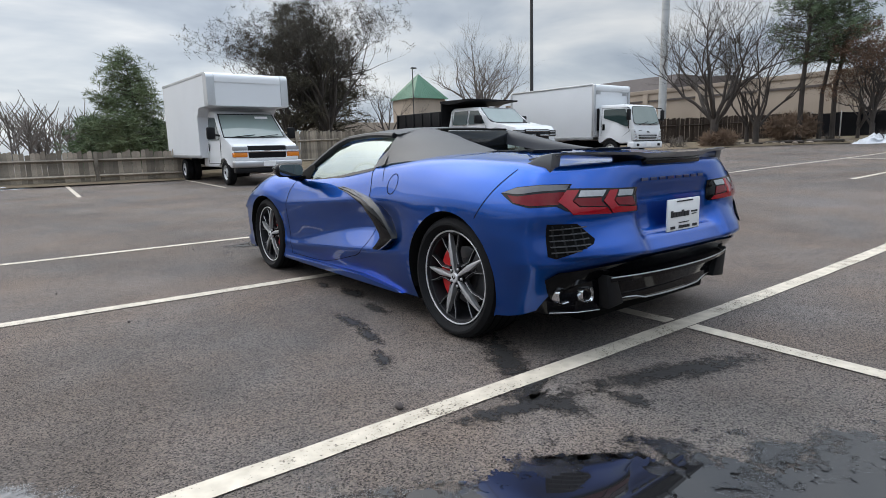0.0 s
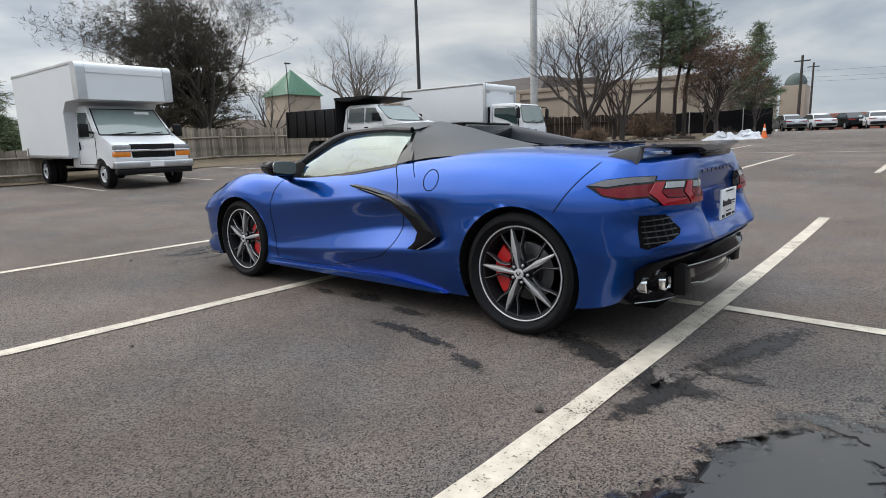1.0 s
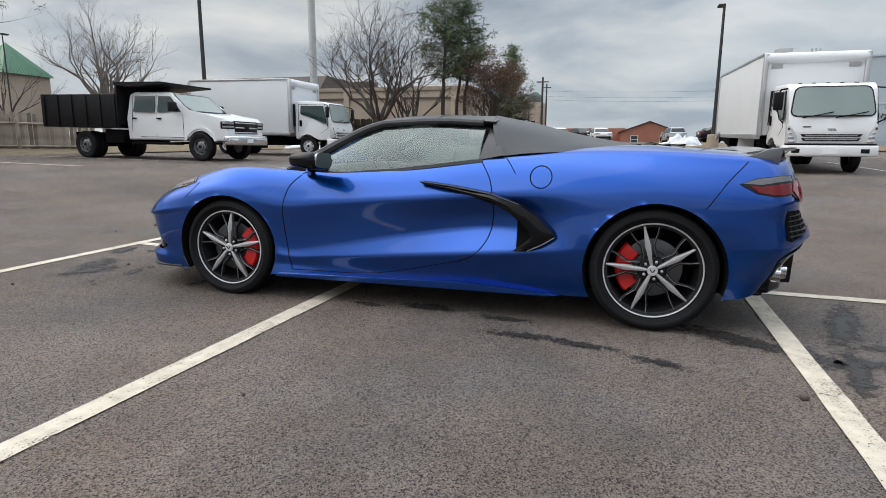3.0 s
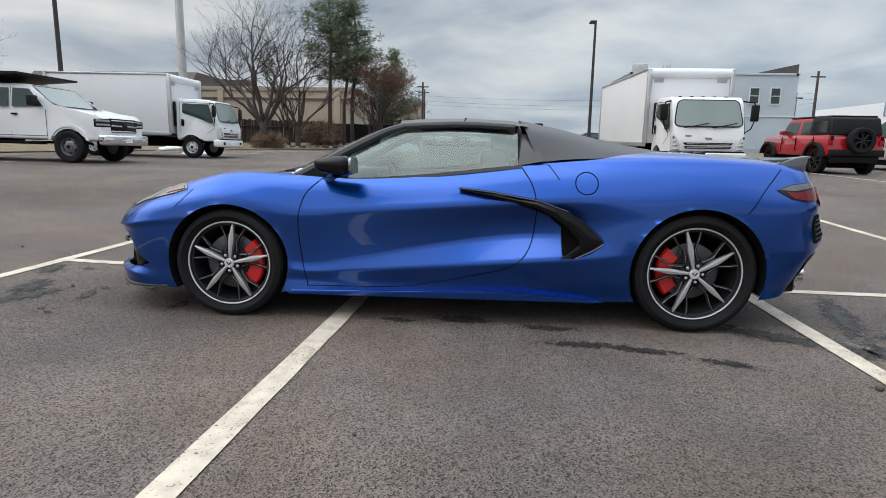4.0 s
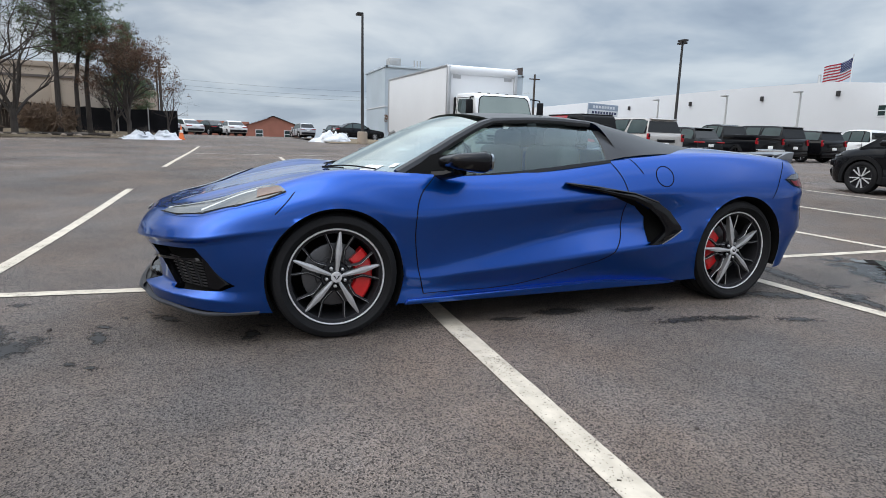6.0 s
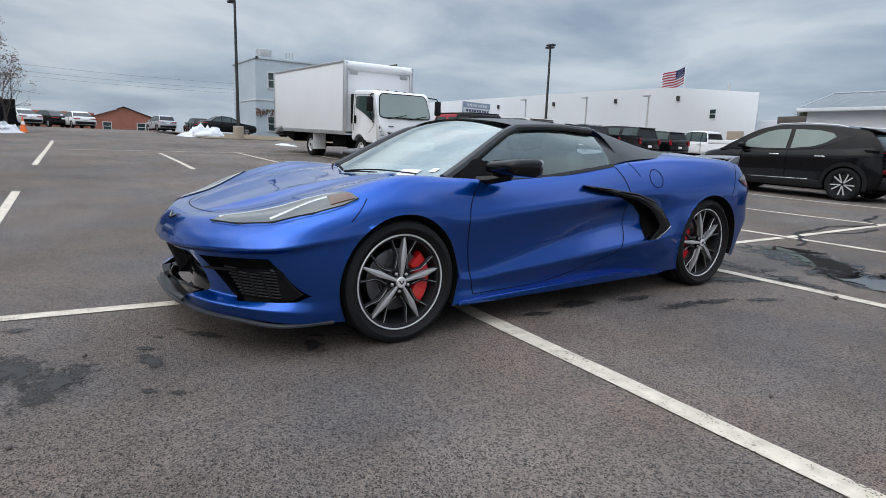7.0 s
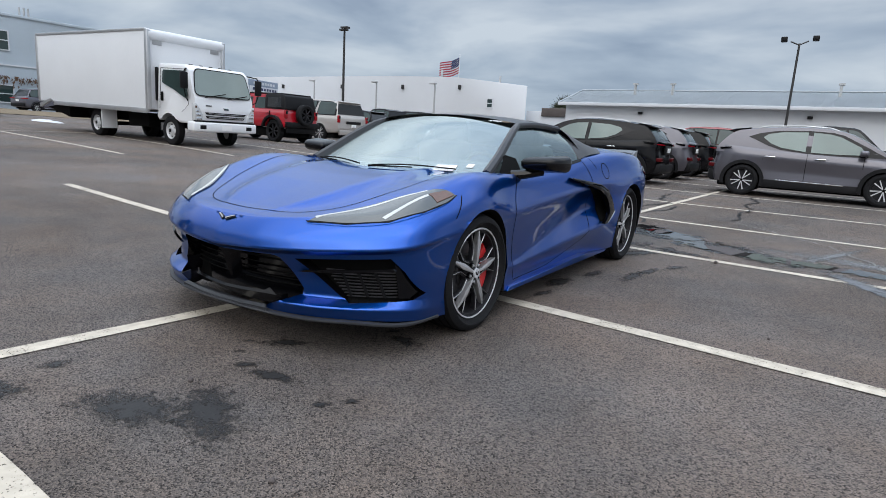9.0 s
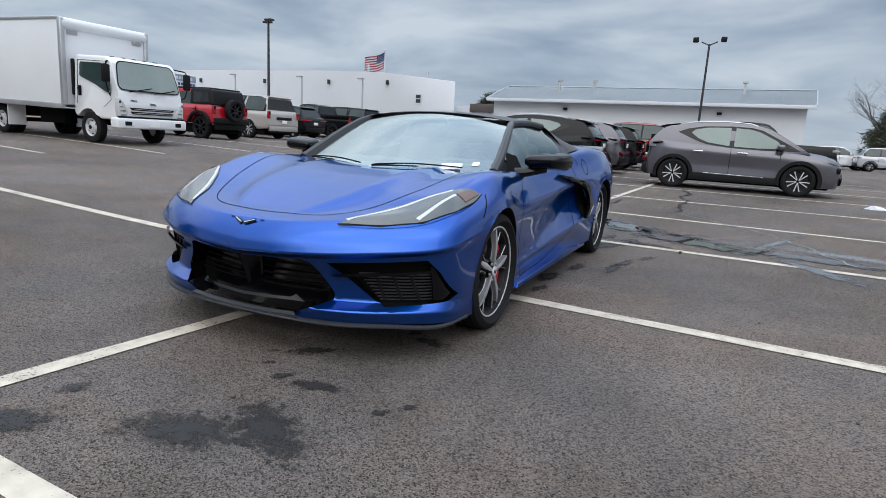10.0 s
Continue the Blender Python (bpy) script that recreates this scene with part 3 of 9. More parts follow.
def corvette_skin():
    """Both halves of the skin, hood and rear deck, as one welded bmesh, each face with the panel that it belongs to."""
    rails = [spline(r, STEPS) for r in (RAIL_SILL, RAIL_EDGE, RAIL_LOW, RAIL_CREASE, RAIL_UNDER, RAIL_WAIST, RAIL_SHOULDER, RAIL_CREST)]
    n, crest = len(rails[0]), rails[-1]
    st_ = np.arange(n) / STEPS
    sharp = [np.interp(st_, range(17), w) for w in SHARP]
    roll = np.interp(st_, range(17), ROLL)
    cols = [section([r[i] for r in rails], [w[i] for w in sharp], roll[i], UP) for i in range(n)]
    bm = bmesh.new()
    tag = bm.faces.layers.int.new("panel")
    for sgn in (1, -1):
        vs = [[bm.verts.new((sgn * p[0], p[1], p[2])) for p in col] for col in cols]
        inside = {}
        for col in vs:
            for v in col:
                for cy, cz, r in ARCHES:
                    if abs(v.co.x) > 0.8 and math.hypot(v.co.y - cy, v.co.z - cz) < r:
                        inside[v] = (cy, cz, r)
        for i in range(n - 1):
            for j in range(len(cols[0]) - 1):
                q = (vs[i][j], vs[i + 1][j], vs[i + 1][j + 1], vs[i][j + 1])
                if all(v in inside for v in q):
                    continue
                f = bm.faces.new(q if sgn > 0 else q[::-1])
                st = i / STEPS
                f[tag] = (0 if st < 4 else 1 if st < 6.33 else 2 if st < 9.1 else 3 if st < 12.3 else 4) + (10 if sgn < 0 else 0)
        for v, (cy, cz, r) in inside.items():
            if v.link_faces:
                d = math.hypot(v.co.y - cy, v.co.z - cz)
                v.co.y, v.co.z = cy + (v.co.y - cy) * r / d, cz + (v.co.z - cz) * r / d
        for v in list(inside):
            if not v.link_faces:
                bm.verts.remove(v)
        # the tail is hollowed round the plate and swells beside it
        for col in vs:
            for v in col:
                if v.is_valid and v.co.y < -1.85:
                    a, z = abs(v.co.x), v.co.z
                    v.co.y += .030 * ease((.40 - a) / .09) * ease((z - .585) / .04) * ease((.86 - z) / .06)
                    v.co.y -= .022 * ease((a - .34) / .09) * ease((.86 - a) / .10) * ease((z - .515) / .02) * ease((.73 - z) / .10)
    # hood and deck: rows across from crest to crest
    for k0, k1, num in ((0, 6 * STEPS, 20), (9 * STEPS, n - 1, 21)):
        rows = []
        for i in range(k0, k1 + 1):
            x, y, z = crest[i]
            half = []
            if num == 20:
                # middle panel between two ridges that spread from the nose, a trough beside each, then up to the fender
                zc = np.interp(y, [.9, 1.1, 1.361, 1.55, 1.74, 1.93, 2.115, 2.235, 2.27], [.852, .848, .830, .801, .760, .709, .655, .63, .612])
                zc = z + (zc - z) * ease(x / .35)
                fade = ease((2.22 - y) / .25)
                ar = np.interp(y, [.95, 1.361, 1.74, 2.0, 2.2], [.50, .46, .42, .40, .36])
                at = ar + (1 - ar) * .30
                zr, zt = zc + .010 * fade, zc + (z - zc) * .25 - .008 * fade
                for t in np.linspace(0, 1, 9)[:-1]:
                    half.append((ar * t, zc + (zr - zc) * (.55 * t + .45 * t**4) - .0))
                for t in np.linspace(0, 1, 7)[:-1]:
                    half.append((ar + (at - ar) * t, zr + (zt - zr) * (1 - (1 - t) ** 2)))
                for t in np.linspace(0, 1, 9):
                    half.append((at + (1 - at) * t, zt + (z - zt) * ease(t)))
            else:
                zc = np.interp(-y, [.42, .95, 1.361, 1.75, 1.94, 2.06, 2.09], [1.0, 1.03, 1.028, 1.0, .972, .968, .972])
                for t in np.linspace(0, 1, 21):
                    edge = max(0.0, (t - .62) / .38)
                    half.append((t, (1 - edge**2) * zc + edge**2 * z))
            row = [bm.verts.new((-t * x, y, h)) for t, h in half[:0:-1]] + [bm.verts.new((t * x, y, h)) for t, h in half]
            rows.append(row)
        for a, b in zip(rows, rows[1:]):
            for i in range(len(a) - 1):
                f = bm.faces.new((a[i], b[i], b[i + 1], a[i + 1]))
                f[tag] = num
    bmesh.ops.remove_doubles(bm, verts=bm.verts, dist=0.0025)
    bmesh.ops.dissolve_degenerate(bm, dist=0.0005, edges=bm.edges)
    bmesh.ops.recalc_face_normals(bm, faces=bm.faces)
    bm.normal_update()
    return bm, tag


# front openings, drawn on the nose as seen from ahead: one half of the grille, and a side intake
GRILLE = [(0, .452), (.335, .468), (.372, .458), (.468, .315), (.462, .285), (.315, .222), (.30, .182), (0, .182)]
INTAKE = [(.452, .462), (.60, .474), (.845, .492), (.885, .43), (.926, .315), (.905, .288), (.690, .272), (.640, .292), (.552, .375)]


def cut_opening(bm, poly, s, deep):
    """Cuts an outline through the nose and gives the walls that run in from its rim."""
    pts = [(s * x, z) for x, z in poly]
    zs, xs = [z for _, z in pts], [x for x, _ in pts]

    def near():
        out = []
        for f in bm.faces:
            c = f.calc_center_median()
            if c.y > 1.55 and f.normal.y > -.2 and min(zs) - .03 < c.z < max(zs) + .03 and min(xs) - .04 < c.x < max(xs) + .04:
                out.append(f)
        return out
    for (x0, z0), (x1, z1) in zip(pts, pts[1:] + pts[:1]):
        if abs(x0) < 1e-6 and abs(x1) < 1e-6:
            continue
        fs = near()
        geom = list({v for f in fs for v in f.verts}) + list({e for f in fs for e in f.edges}) + fs
        bmesh.ops.bisect_plane(bm, geom=geom, dist=.0004, plane_co=(x0, 0, z0), plane_no=Vector((z1 - z0, 0, x0 - x1)).normalized())
    bm.normal_update()

    def within(x, z):
        hit = False
        for (x0, z0), (x1, z1) in zip(pts, pts[1:] + pts[:1]):
            if (z0 > z) != (z1 > z) and x < x0 + (z - z0) / (z1 - z0) * (x1 - x0):
                hit = not hit
        return hit
    gone = [f for f in near() if within(f.calc_center_median().x, f.calc_center_median().z)]
    inner = set(gone)
    wall = bmesh.new()
    for e in {e for f in gone for e in f.edges}:
        if any(f not in inner for f in e.link_faces) and not all(abs(v.co.x) < .003 for v in e.verts):
            a, b = e.verts
            q = [a.co, b.co, b.co - b.normal * deep - Vector((0, .02, 0)), a.co - a.normal * deep - Vector((0, .02, 0))]
            wall.faces.new([wall.verts.new(p) for p in q])
    bmesh.ops.remove_doubles(wall, verts=wall.verts, dist=.0005)
    keep = [(v, v.normal.copy()) for v in bm.verts]
    bmesh.ops.delete(bm, geom=gone, context="FACES")
    for v, nr in keep:
        if v.is_valid:
            v.normal = nr
    return wall


SPLITTER_GREY = mat("dark_grey_splitter", (0.026, 0.027, 0.030), .45, .0, vary=.2, spec=.3)
LIGHT_BAR = mat("white_light_guide", (0.50, 0.51, 0.50), .3, vary=.1, coat=.5)
SMOKED_CLEAR = mat("smoked_clear_lens", (0.085, 0.085, 0.09), .2, vary=.2, coat=.4)
VENT_GREY = mat("dark_grey_vent_mesh", (0.03, 0.03, 0.033), .3, vary=.15, coat=.4)
DARK_BLUE = mat("dark_blue_trim", (0.002, 0.012, 0.07), .3, vary=.1, coat=.6)
CAR = thing("sports_car", pose(0, 0, 0), "metallic blue low two-seat sports car parked across white bay lines", "car")
skin, TAG = corvette_skin()
from mathutils.bvhtree import BVHTree
SKIN = BVHTree.FromBMesh(skin)
WALLS = [(kind, s, cut_opening(skin, poly, s, deep)) for kind, poly, deep in (("grille", GRILLE, .07), ("intake", INTAKE, .05)) for s in (1, -1)]


def panels():
    names = {0: "front_bumper", 1: "front_fender", 2: "door", 3: "rear_quarter_panel", 4: "rear_bumper", 20: "hood", 21: "rear_deck"}
    groups = {}
    for f in skin.faces:
        k = f[TAG]
        k = {10: 0, 14: 4}.get(k, k)
        groups.setdefault(k, []).append(f)
    made = {}
    for k, faces in sorted(groups.items()):
        index, co, nrm, polys = {}, [], [], []
        for f in faces:
            for v in f.verts:
                if v not in index:
                    index[v] = len(co)
                    co.append(tuple(v.co)); nrm.append(tuple(v.normal))
            polys.append([index[v] for v in f.verts])
        me = bpy.data.meshes.new(names[k % 10 if k < 20 else k])
        me.from_pydata(co, [], polys)
        me.polygons.foreach_set("use_smooth", [True] * len(me.polygons))
        me.normals_split_custom_set_from_vertices(nrm)
        me.materials.append(BLUE)
        ob = new(names[k % 10 if k < 20 else k], me)
        ob.parent = CAR
        made[k] = ob
    return made


panels()


def drop(p, way):
    """The point of the skin that a ray meets, and its normal."""
    hit, nrm, _, _ = SKIN.ray_cast(Vector(p), Vector(way))
    return (hit, nrm) if hit else (None, None)


VIEWS = {"side": (lambda u, v, s: (s * 2, u, v), lambda s: (-s, 0, 0)), "front": (lambda u, v, s: (u, 4, v), lambda s: (0, -1, 0)),
         "rear": (lambda u, v, s: (u, -4, v), lambda s: (0, 1, 0)), "top": (lambda u, v, s: (u, v, 3), lambda s: (0, 0, -1))}


def seam(name, view, pts, s=1, w=0.006, mat_=None, n=8, parent=None, lift=0.0012):
    """A narrow ribbon laid on the skin along a run of points."""
    at_, way = VIEWS[view]
    run = spline([(*p, 0) for p in pts], n)
    hits = [drop(at_(u, v, s), way(s)) for u, v, _ in run]
    hits = [h for h in hits if h[0]]
    rows = []
    for i, (p, nr) in enumerate(hits):
        if nr.dot(Vector(way(s))) > 0:
            nr = -nr
        d = (hits[min(i + 1, len(hits) - 1)][0] - hits[max(i - 1, 0)][0]).normalized()
        b = nr.cross(d).normalized() * w / 2
        rows.append([p + nr * lift - b, p + nr * lift + b])
    bm = bmesh.new()
    if len(rows) > 1:
        sheet(bm, rows)
    return part(name, bm, mat_ or MATT_BLACK, parent or CAR, smooth=180)


def patch(name, view, pts, material, s=1, lift=0.004, thick=0.008, parent=None, cuts=3, label=""):
    """A plate of an outline laid on the skin, with thickness."""
    at_, way = VIEWS[view]
    bm = bmesh.new()
    bm.faces.new([bm.verts.new((u, v, 0)) for u, v in pts])
    bmesh.ops.triangulate(bm, faces=bm.faces[:])
    for _ in range(cuts):
        long = [e for e in bm.edges if e.calc_length() > 0.03]
        if not long:
            break
        bmesh.ops.subdivide_edges(bm, edges=long, cuts=1, use_grid_fill=False)
        bmesh.ops.triangulate(bm, faces=bm.faces[:])
    last = None
    for v in bm.verts:
        p, nr = drop(at_(v.co.x, v.co.y, s), way(s))
        if p is None:
            base = Vector(at_(v.co.x, v.co.y, s))
            near, nn, _, _ = SKIN.find_nearest(base - Vector((0, 0, 0)) + Vector(way(s)) * 1.2)
            p, nr = near, nn
        if nr.dot(Vector(way(s))) > 0:
            nr = -nr
        v.co = p + nr * lift
    bm.normal_update()
    if thick:
        r = bmesh.ops.extrude_face_region(bm, geom=bm.faces[:])
        w = Vector(way(s)).normalized()
        for v in [g for g in r["geom"] if isinstance(g, bmesh.types.BMVert)]:
            v.co -= w * thick
    return part(name, bm, material, parent or CAR, label, smooth=40)


# wheel-arch liners
for s in (1, -1):
    for cy, cz, r in ARCHES:
        bm = bmesh.new()
        rows = []
        for k in range(37):
            lo = -26 if cy > 0 else -17
            a = radians(lo + (180 - 2 * lo) * k / 36)
            y, z = cy + r * math.cos(a), cz + r * math.sin(a)
            hit, _ = drop((s * 2, cy + (r + .012) * math.cos(a), cz + (r + .012) * math.sin(a)), (-s, 0, 0))
            x0 = abs(hit.x) if hit and abs(hit.x) > 0.8 else 0.93
            rows.append([(s * (x0 + 0.001), y, max(z, .12)), (s * (x0 - .02), cy + (r - .012) * math.cos(a), max(cz + (r - .012) * math.sin(a), .12)), (s * 0.58, cy + (r - .012) * math.cos(a), max(cz + (r - .012) * math.sin(a), .12))])
        sheet(bm, rows)
        box(bm, *(sorted((s * .56, s * .58))), cy - r, cy + r, .14, cz + r)
        part("wheel_arch_liner", bm, MATT_BLACK, CAR, smooth=60)

# underbody and cabin tub
bm = bmesh.new()
box(bm, -.86, .86, -1.0, 1.0, .13, .30, .02)
box(bm, -.58, .58, -2.0, 2.12, .16, .34, .02)
part("underbody", bm, MATT_BLACK, CAR)
bm = bmesh.new()
box(bm, -.80, .80, -.48, .95, .30, .70, .04)
part("cabin_tub", bm, SEAT, CAR)

# sill blade with a bright edge
for s in (1, -1):
    bm = bmesh.new()
    prism(bm, [(1.0, .155), (.98, .183), (-.30, .205), (-.80, .176), (-.86, .166), (-.80, .160)], "x", s * .88, s * .938, .004)
    part("sill_blade", bm, BLUE, CAR)


def wheel(name, x, y, z, radius, width, s, rim_r, turn=90):
    """Tyre, rim, five bright spokes with dark forks between, brake disc, red caliper. The face looks along s in x."""
    w = new(name)
    w.parent = CAR
    w.matrix_basis = pose(x, y, z, 0, 0, 0 if s > 0 else 180)
    bm = bmesh.new()
    h, rr = width / 2, rim_r + 0.012
    lathe(bm, [(-h * .75, rr), (-h, rr + .02), (-h * 1.0, radius - .035), (-h * .86, radius - .01), (-h * .6, radius), (h * .6, radius), (h * .86, radius - .01), (h * 1.0, radius - .035), (h, rr + .02), (h * .8, rr - .002), (h * .74, rr - .012), (-h * .74, rr - .012)], 72, close=True)
    tyre = part("tyre", bm, RUBBER, w)
    bm = bmesh.new()
    for gx in (-.6, -.2, .2, .6):
        lathe(bm, [(h * gx - .006, radius - .004), (h * gx - .005, radius + .0008), (h * gx + .005, radius + .0008), (h * gx + .006, radius - .004)], 72, close=True)
    part("tread_groove", bm, MATT_BLACK, tyre)
    bm = bmesh.new()
    lathe(bm, [(h * .72, rim_r + .006), (h * .80, rim_r), (h * .76, rim_r - .014), (h * .5, rim_r - .02), (-h * .8, rim_r - .03), (-h * .8, rim_r - .04), (h * .48, rim_r - .03), (h * .66, rim_r - .024)], 72, close=True)
    rim = part("rim", bm, DARK_ALLOY, w)
    bm = bmesh.new()
    lathe(bm, [(h * .795, rim_r + .001), (h * .815, rim_r - .002), (h * .805, rim_r - .0075), (h * .775, rim_r - .008)], 72, close=True)
    part("rim_edge", bm, SILVER, rim)
    fx = h * .72

    def blade(bm, m, front, run, back, dish=True):
        """A bar that follows (along, across, half width), its face crowned along the middle."""
        rows = []
        for k, (r, c, b) in enumerate(run):
            q = run[min(k + 1, len(run) - 1)], run[max(k - 1, 0)]
            d = Vector((q[0][0] - q[1][0], q[0][1] - q[1][1])).normalized()
            f = front - (.05 * (r / rim_r - .4) ** 2 if dish else 0)
            rows.append([m @ Vector((xx, r - d.y * o, c + d.x * o)) for xx, o in ((back, -b * .8), (f - .003, -b), (f, 0), (f - .003, b), (back, b * .8))])
        sheet(bm, rows)
        for row in (rows[0], rows[-1]):
            bm.faces.new([bm.verts.new(p) for p in row])

    for k in range(5):
        a = radians(turn + 72 * k)
        m = Matrix.Rotation(a, 4, "X")
        bm = bmesh.new()
        blade(bm, m, fx + .010, [(.026, 0, .0070), (.06, 0, .0095), (.10, 0, .0125), (.138, 0, .0160), (.17, 0, .0130), (.21, 0, .0082), (rim_r - .010, 0, .0042)], fx - .030)
        part("spoke", bm, SPOKE_FACE, rim, smooth=20)
        for d in (-1, 1):
            run = [(.070, .038 * d), (.105, .0335 * d), (.140, .034 * d), (.152, .040 * d), (.195, .064 * d), (rim_r * .925, .084 * d)]
            bm = bmesh.new()
            blade(bm, m, fx - .010, [(r, c, .0060) for r, c in run], fx - .036, False)
            part("spoke_fork", bm, DARK_ALLOY, rim, smooth=25)
            bm = bmesh.new()
            blade(bm, m, fx - .0065, [(r, c - .0030 * d, .0016) for r, c in run], fx - .013, False)
            part("fork_edge", bm, SPOKE_FACE, rim, smooth=25)
        a2 = a + radians(36)
        mm = Matrix.Translation((0, .050 * math.cos(a2), .050 * math.sin(a2)))
        bm = bmesh.new()
        lathe(bm, [(fx - .03, .0155), (fx - .004, .0150), (fx - .003, .0125), (fx - .012, .0120)], 14, m=mm)
        sock = part("nut_socket", bm, GLOSS_BLACK, rim)
        bm = bmesh.new()
        lathe(bm, [(fx - .02, .0100), (fx + .001, .0098), (fx + .005, .0060), (fx + .006, .002)], 6, m=mm)
        part("wheel_nut", bm, STEEL, rim)
    bm = bmesh.new()
    lathe(bm, [(fx - .05, .078), (fx - .030, .080), (fx - .020, .072), (fx - .016, .045), (fx - .004, .040), (fx + .004, .030)], 30)
    hub = part("hub", bm, DARK_ALLOY, rim)
    bm = bmesh.new()
    lathe(bm, [(fx + .002, .029), (fx + .010, .0285), (fx + .013, .026), (fx + .0135, .022), (fx + .0120, .010)], 24)
    cap = part("hub_cap", bm, SILVER, hub)
    for d in (-1, 1):
        bm = bmesh.new()
        prism(bm, [(d * -.001, -.010), (d * .003, -.010), (d * .016, .008), (d * .011, .010)], "x", fx + .012, fx + .0155)
        part("hub_emblem", bm, GLOSS_BLACK, cap)
    bm = bmesh.new()
    lathe(bm, [(0, .165), (.022, .165), (.024, .160), (.024, .10), (.035, .095), (.035, .03)], 48)
    part("brake_disc", bm, DISC_STEEL, w)
    bm = bmesh.new()
    # calipers sit behind the front axle and ahead of the rear one
    mid = 0.0 if (y < 0) == (s > 0) else math.pi
    rows = []
    for i in range(13):
        a = mid + radians(-45 + 90 * i / 12)
        c, sn = math.cos(a), math.sin(a)
        rows.append([(xx, r * c, r * sn) for xx, r in ((.0, .105), (.045, .105), (.056, .113), (.056, .188), (.045, .200), (0, .200), (0, .105))])
    sheet(bm, rows)
    for row in (rows[0], rows[-1]):
        bm.faces.new([bm.verts.new(p) for p in row[:-1]])
    part("brake_caliper", bm, RED_CALIPER, w, "red brake caliper")
    bm = bmesh.new()
    lathe(bm, [(-.10, rim_r - .045), (-.095, rim_r - .045), (-.094, .02)], 40)
    part("brake_shield", bm, MATT_BLACK, w)
    return w


for s in (1, -1):
    wheel("front_wheel", s * .822, *FRONT_AXLE, .327, .245, s, .252, 84)
    wheel("rear_wheel", s * .80, *REAR_AXLE, .3455, .300, s, .266, 103)

# shut lines
for s in (1, -1):
    seam("door_gap", "side", [(.80, .845), (.90, .74), (.935, .58), (.92, .38), (.885, .205)], s)
    seam("door_gap", "side", [(-.36, .935), (-.43, .82), (-.455, .68), (-.44, .52), (-.40, .43), (-.33, .365), (-.25, .33)], s)
    seam("door_gap", "side", [(.885, .205), (.3, .215), (-.25, .33)], s, w=.004)
    seam("quarter_gap", "side", [(-.47, .985), (-.53, .93), (-.58, .86)], s, w=.005)
    seam("bumper_gap", "side", [(1.56, .765), (1.60, .72), (1.66, .66)], s, w=.005)
    seam("tail_gap", "side", [(-1.80, .945), (-1.70, .84), (-1.60, .70)], s, w=.005)
    cap = [(-.73 + .062 * math.cos(t), .845 + .062 * math.sin(t)) for t in np.linspace(0, 2 * math.pi, 17)]
    if s < 0:
        seam("fuel_flap", "side", cap, s, w=.006, n=3)
    # mirror: arm, shell, dark glass
    bm = bmesh.new()
    tube(bm, [(s * .79, .79, .838), (s * .87, .75, .850), (s * .96, .69, .880)], [.034, .028, .032], 8)
    arm = part("mirror_arm", bm, GLOSS_BLACK, CAR)
    bm = bmesh.new()
    box(bm, .885, 1.115, .585, .800, .866, .975, .042, 4)
    for v in bm.verts:
        k = max(0, (v.co.y - .60) / .20)
        v.co.z = .925 + (v.co.z - .925) * (1 - .42 * k * k) + .05 * (v.co.x - 1.0)
        v.co.x = s * (v.co.x - .05 * k * k)
    mir = part("mirror_shell", bm, GLOSS_BLACK, CAR, smooth=60)
    bm = bmesh.new()
    rim2 = [(1.0 + .098 * math.copysign(abs(math.cos(a)) ** .5, math.cos(a)), .924 + .046 * math.copysign(abs(math.sin(a)) ** .5, math.sin(a)) + .05 * .098 * math.cos(a)) for a in np.linspace(0, 2 * math.pi, 25)[:-1]]
    prism(bm, [(s * x, z) for x, z in rim2], "y", .578, .590)
    part("mirror_glass", bm, MIRROR, mir)

# hood lines, emblem, ridges
seam("hood_gap", "top", [(-.74, 1.12), (-.68, 1.45), (-.585, 1.76), (-.46, 2.01), (-.30, 2.13), (0, 2.17), (.30, 2.13), (.46, 2.01), (.585, 1.76), (.68, 1.45), (.74, 1.12)], 1, w=.0045)
def on_nose(x, y, lift):
    """A point of the nose met by a ray that comes down from ahead."""
    hit, nr = drop((x, y + 1.0, 1.6), Vector((0, -1, -1)).normalized())
    return hit + (nr if nr.z > 0 else -nr) * lift


for s in (1, -1):
    for nm, m_, lift, run in (("nose_emblem", GLOSS_BLACK, .002, [(.004, 2.289), (.015, 2.305), (.068, 2.264), (.050, 2.254), (.014, 2.273)]), ("emblem_edge", STEEL, .005, [(.006, 2.288), (.011, 2.294), (.062, 2.261), (.055, 2.257)])):
        bm = bmesh.new()
        f = bm.faces.new([bm.verts.new(on_nose(s * x, y, lift)) for x, y in run])
        ex = bmesh.ops.extrude_face_region(bm, geom=[f])
        for v in [g for g in ex["geom"] if isinstance(g, bmesh.types.BMVert)]:
            v.co += Vector((0, .003, .003))
        part(nm, bm, m_, CAR, smooth=0)

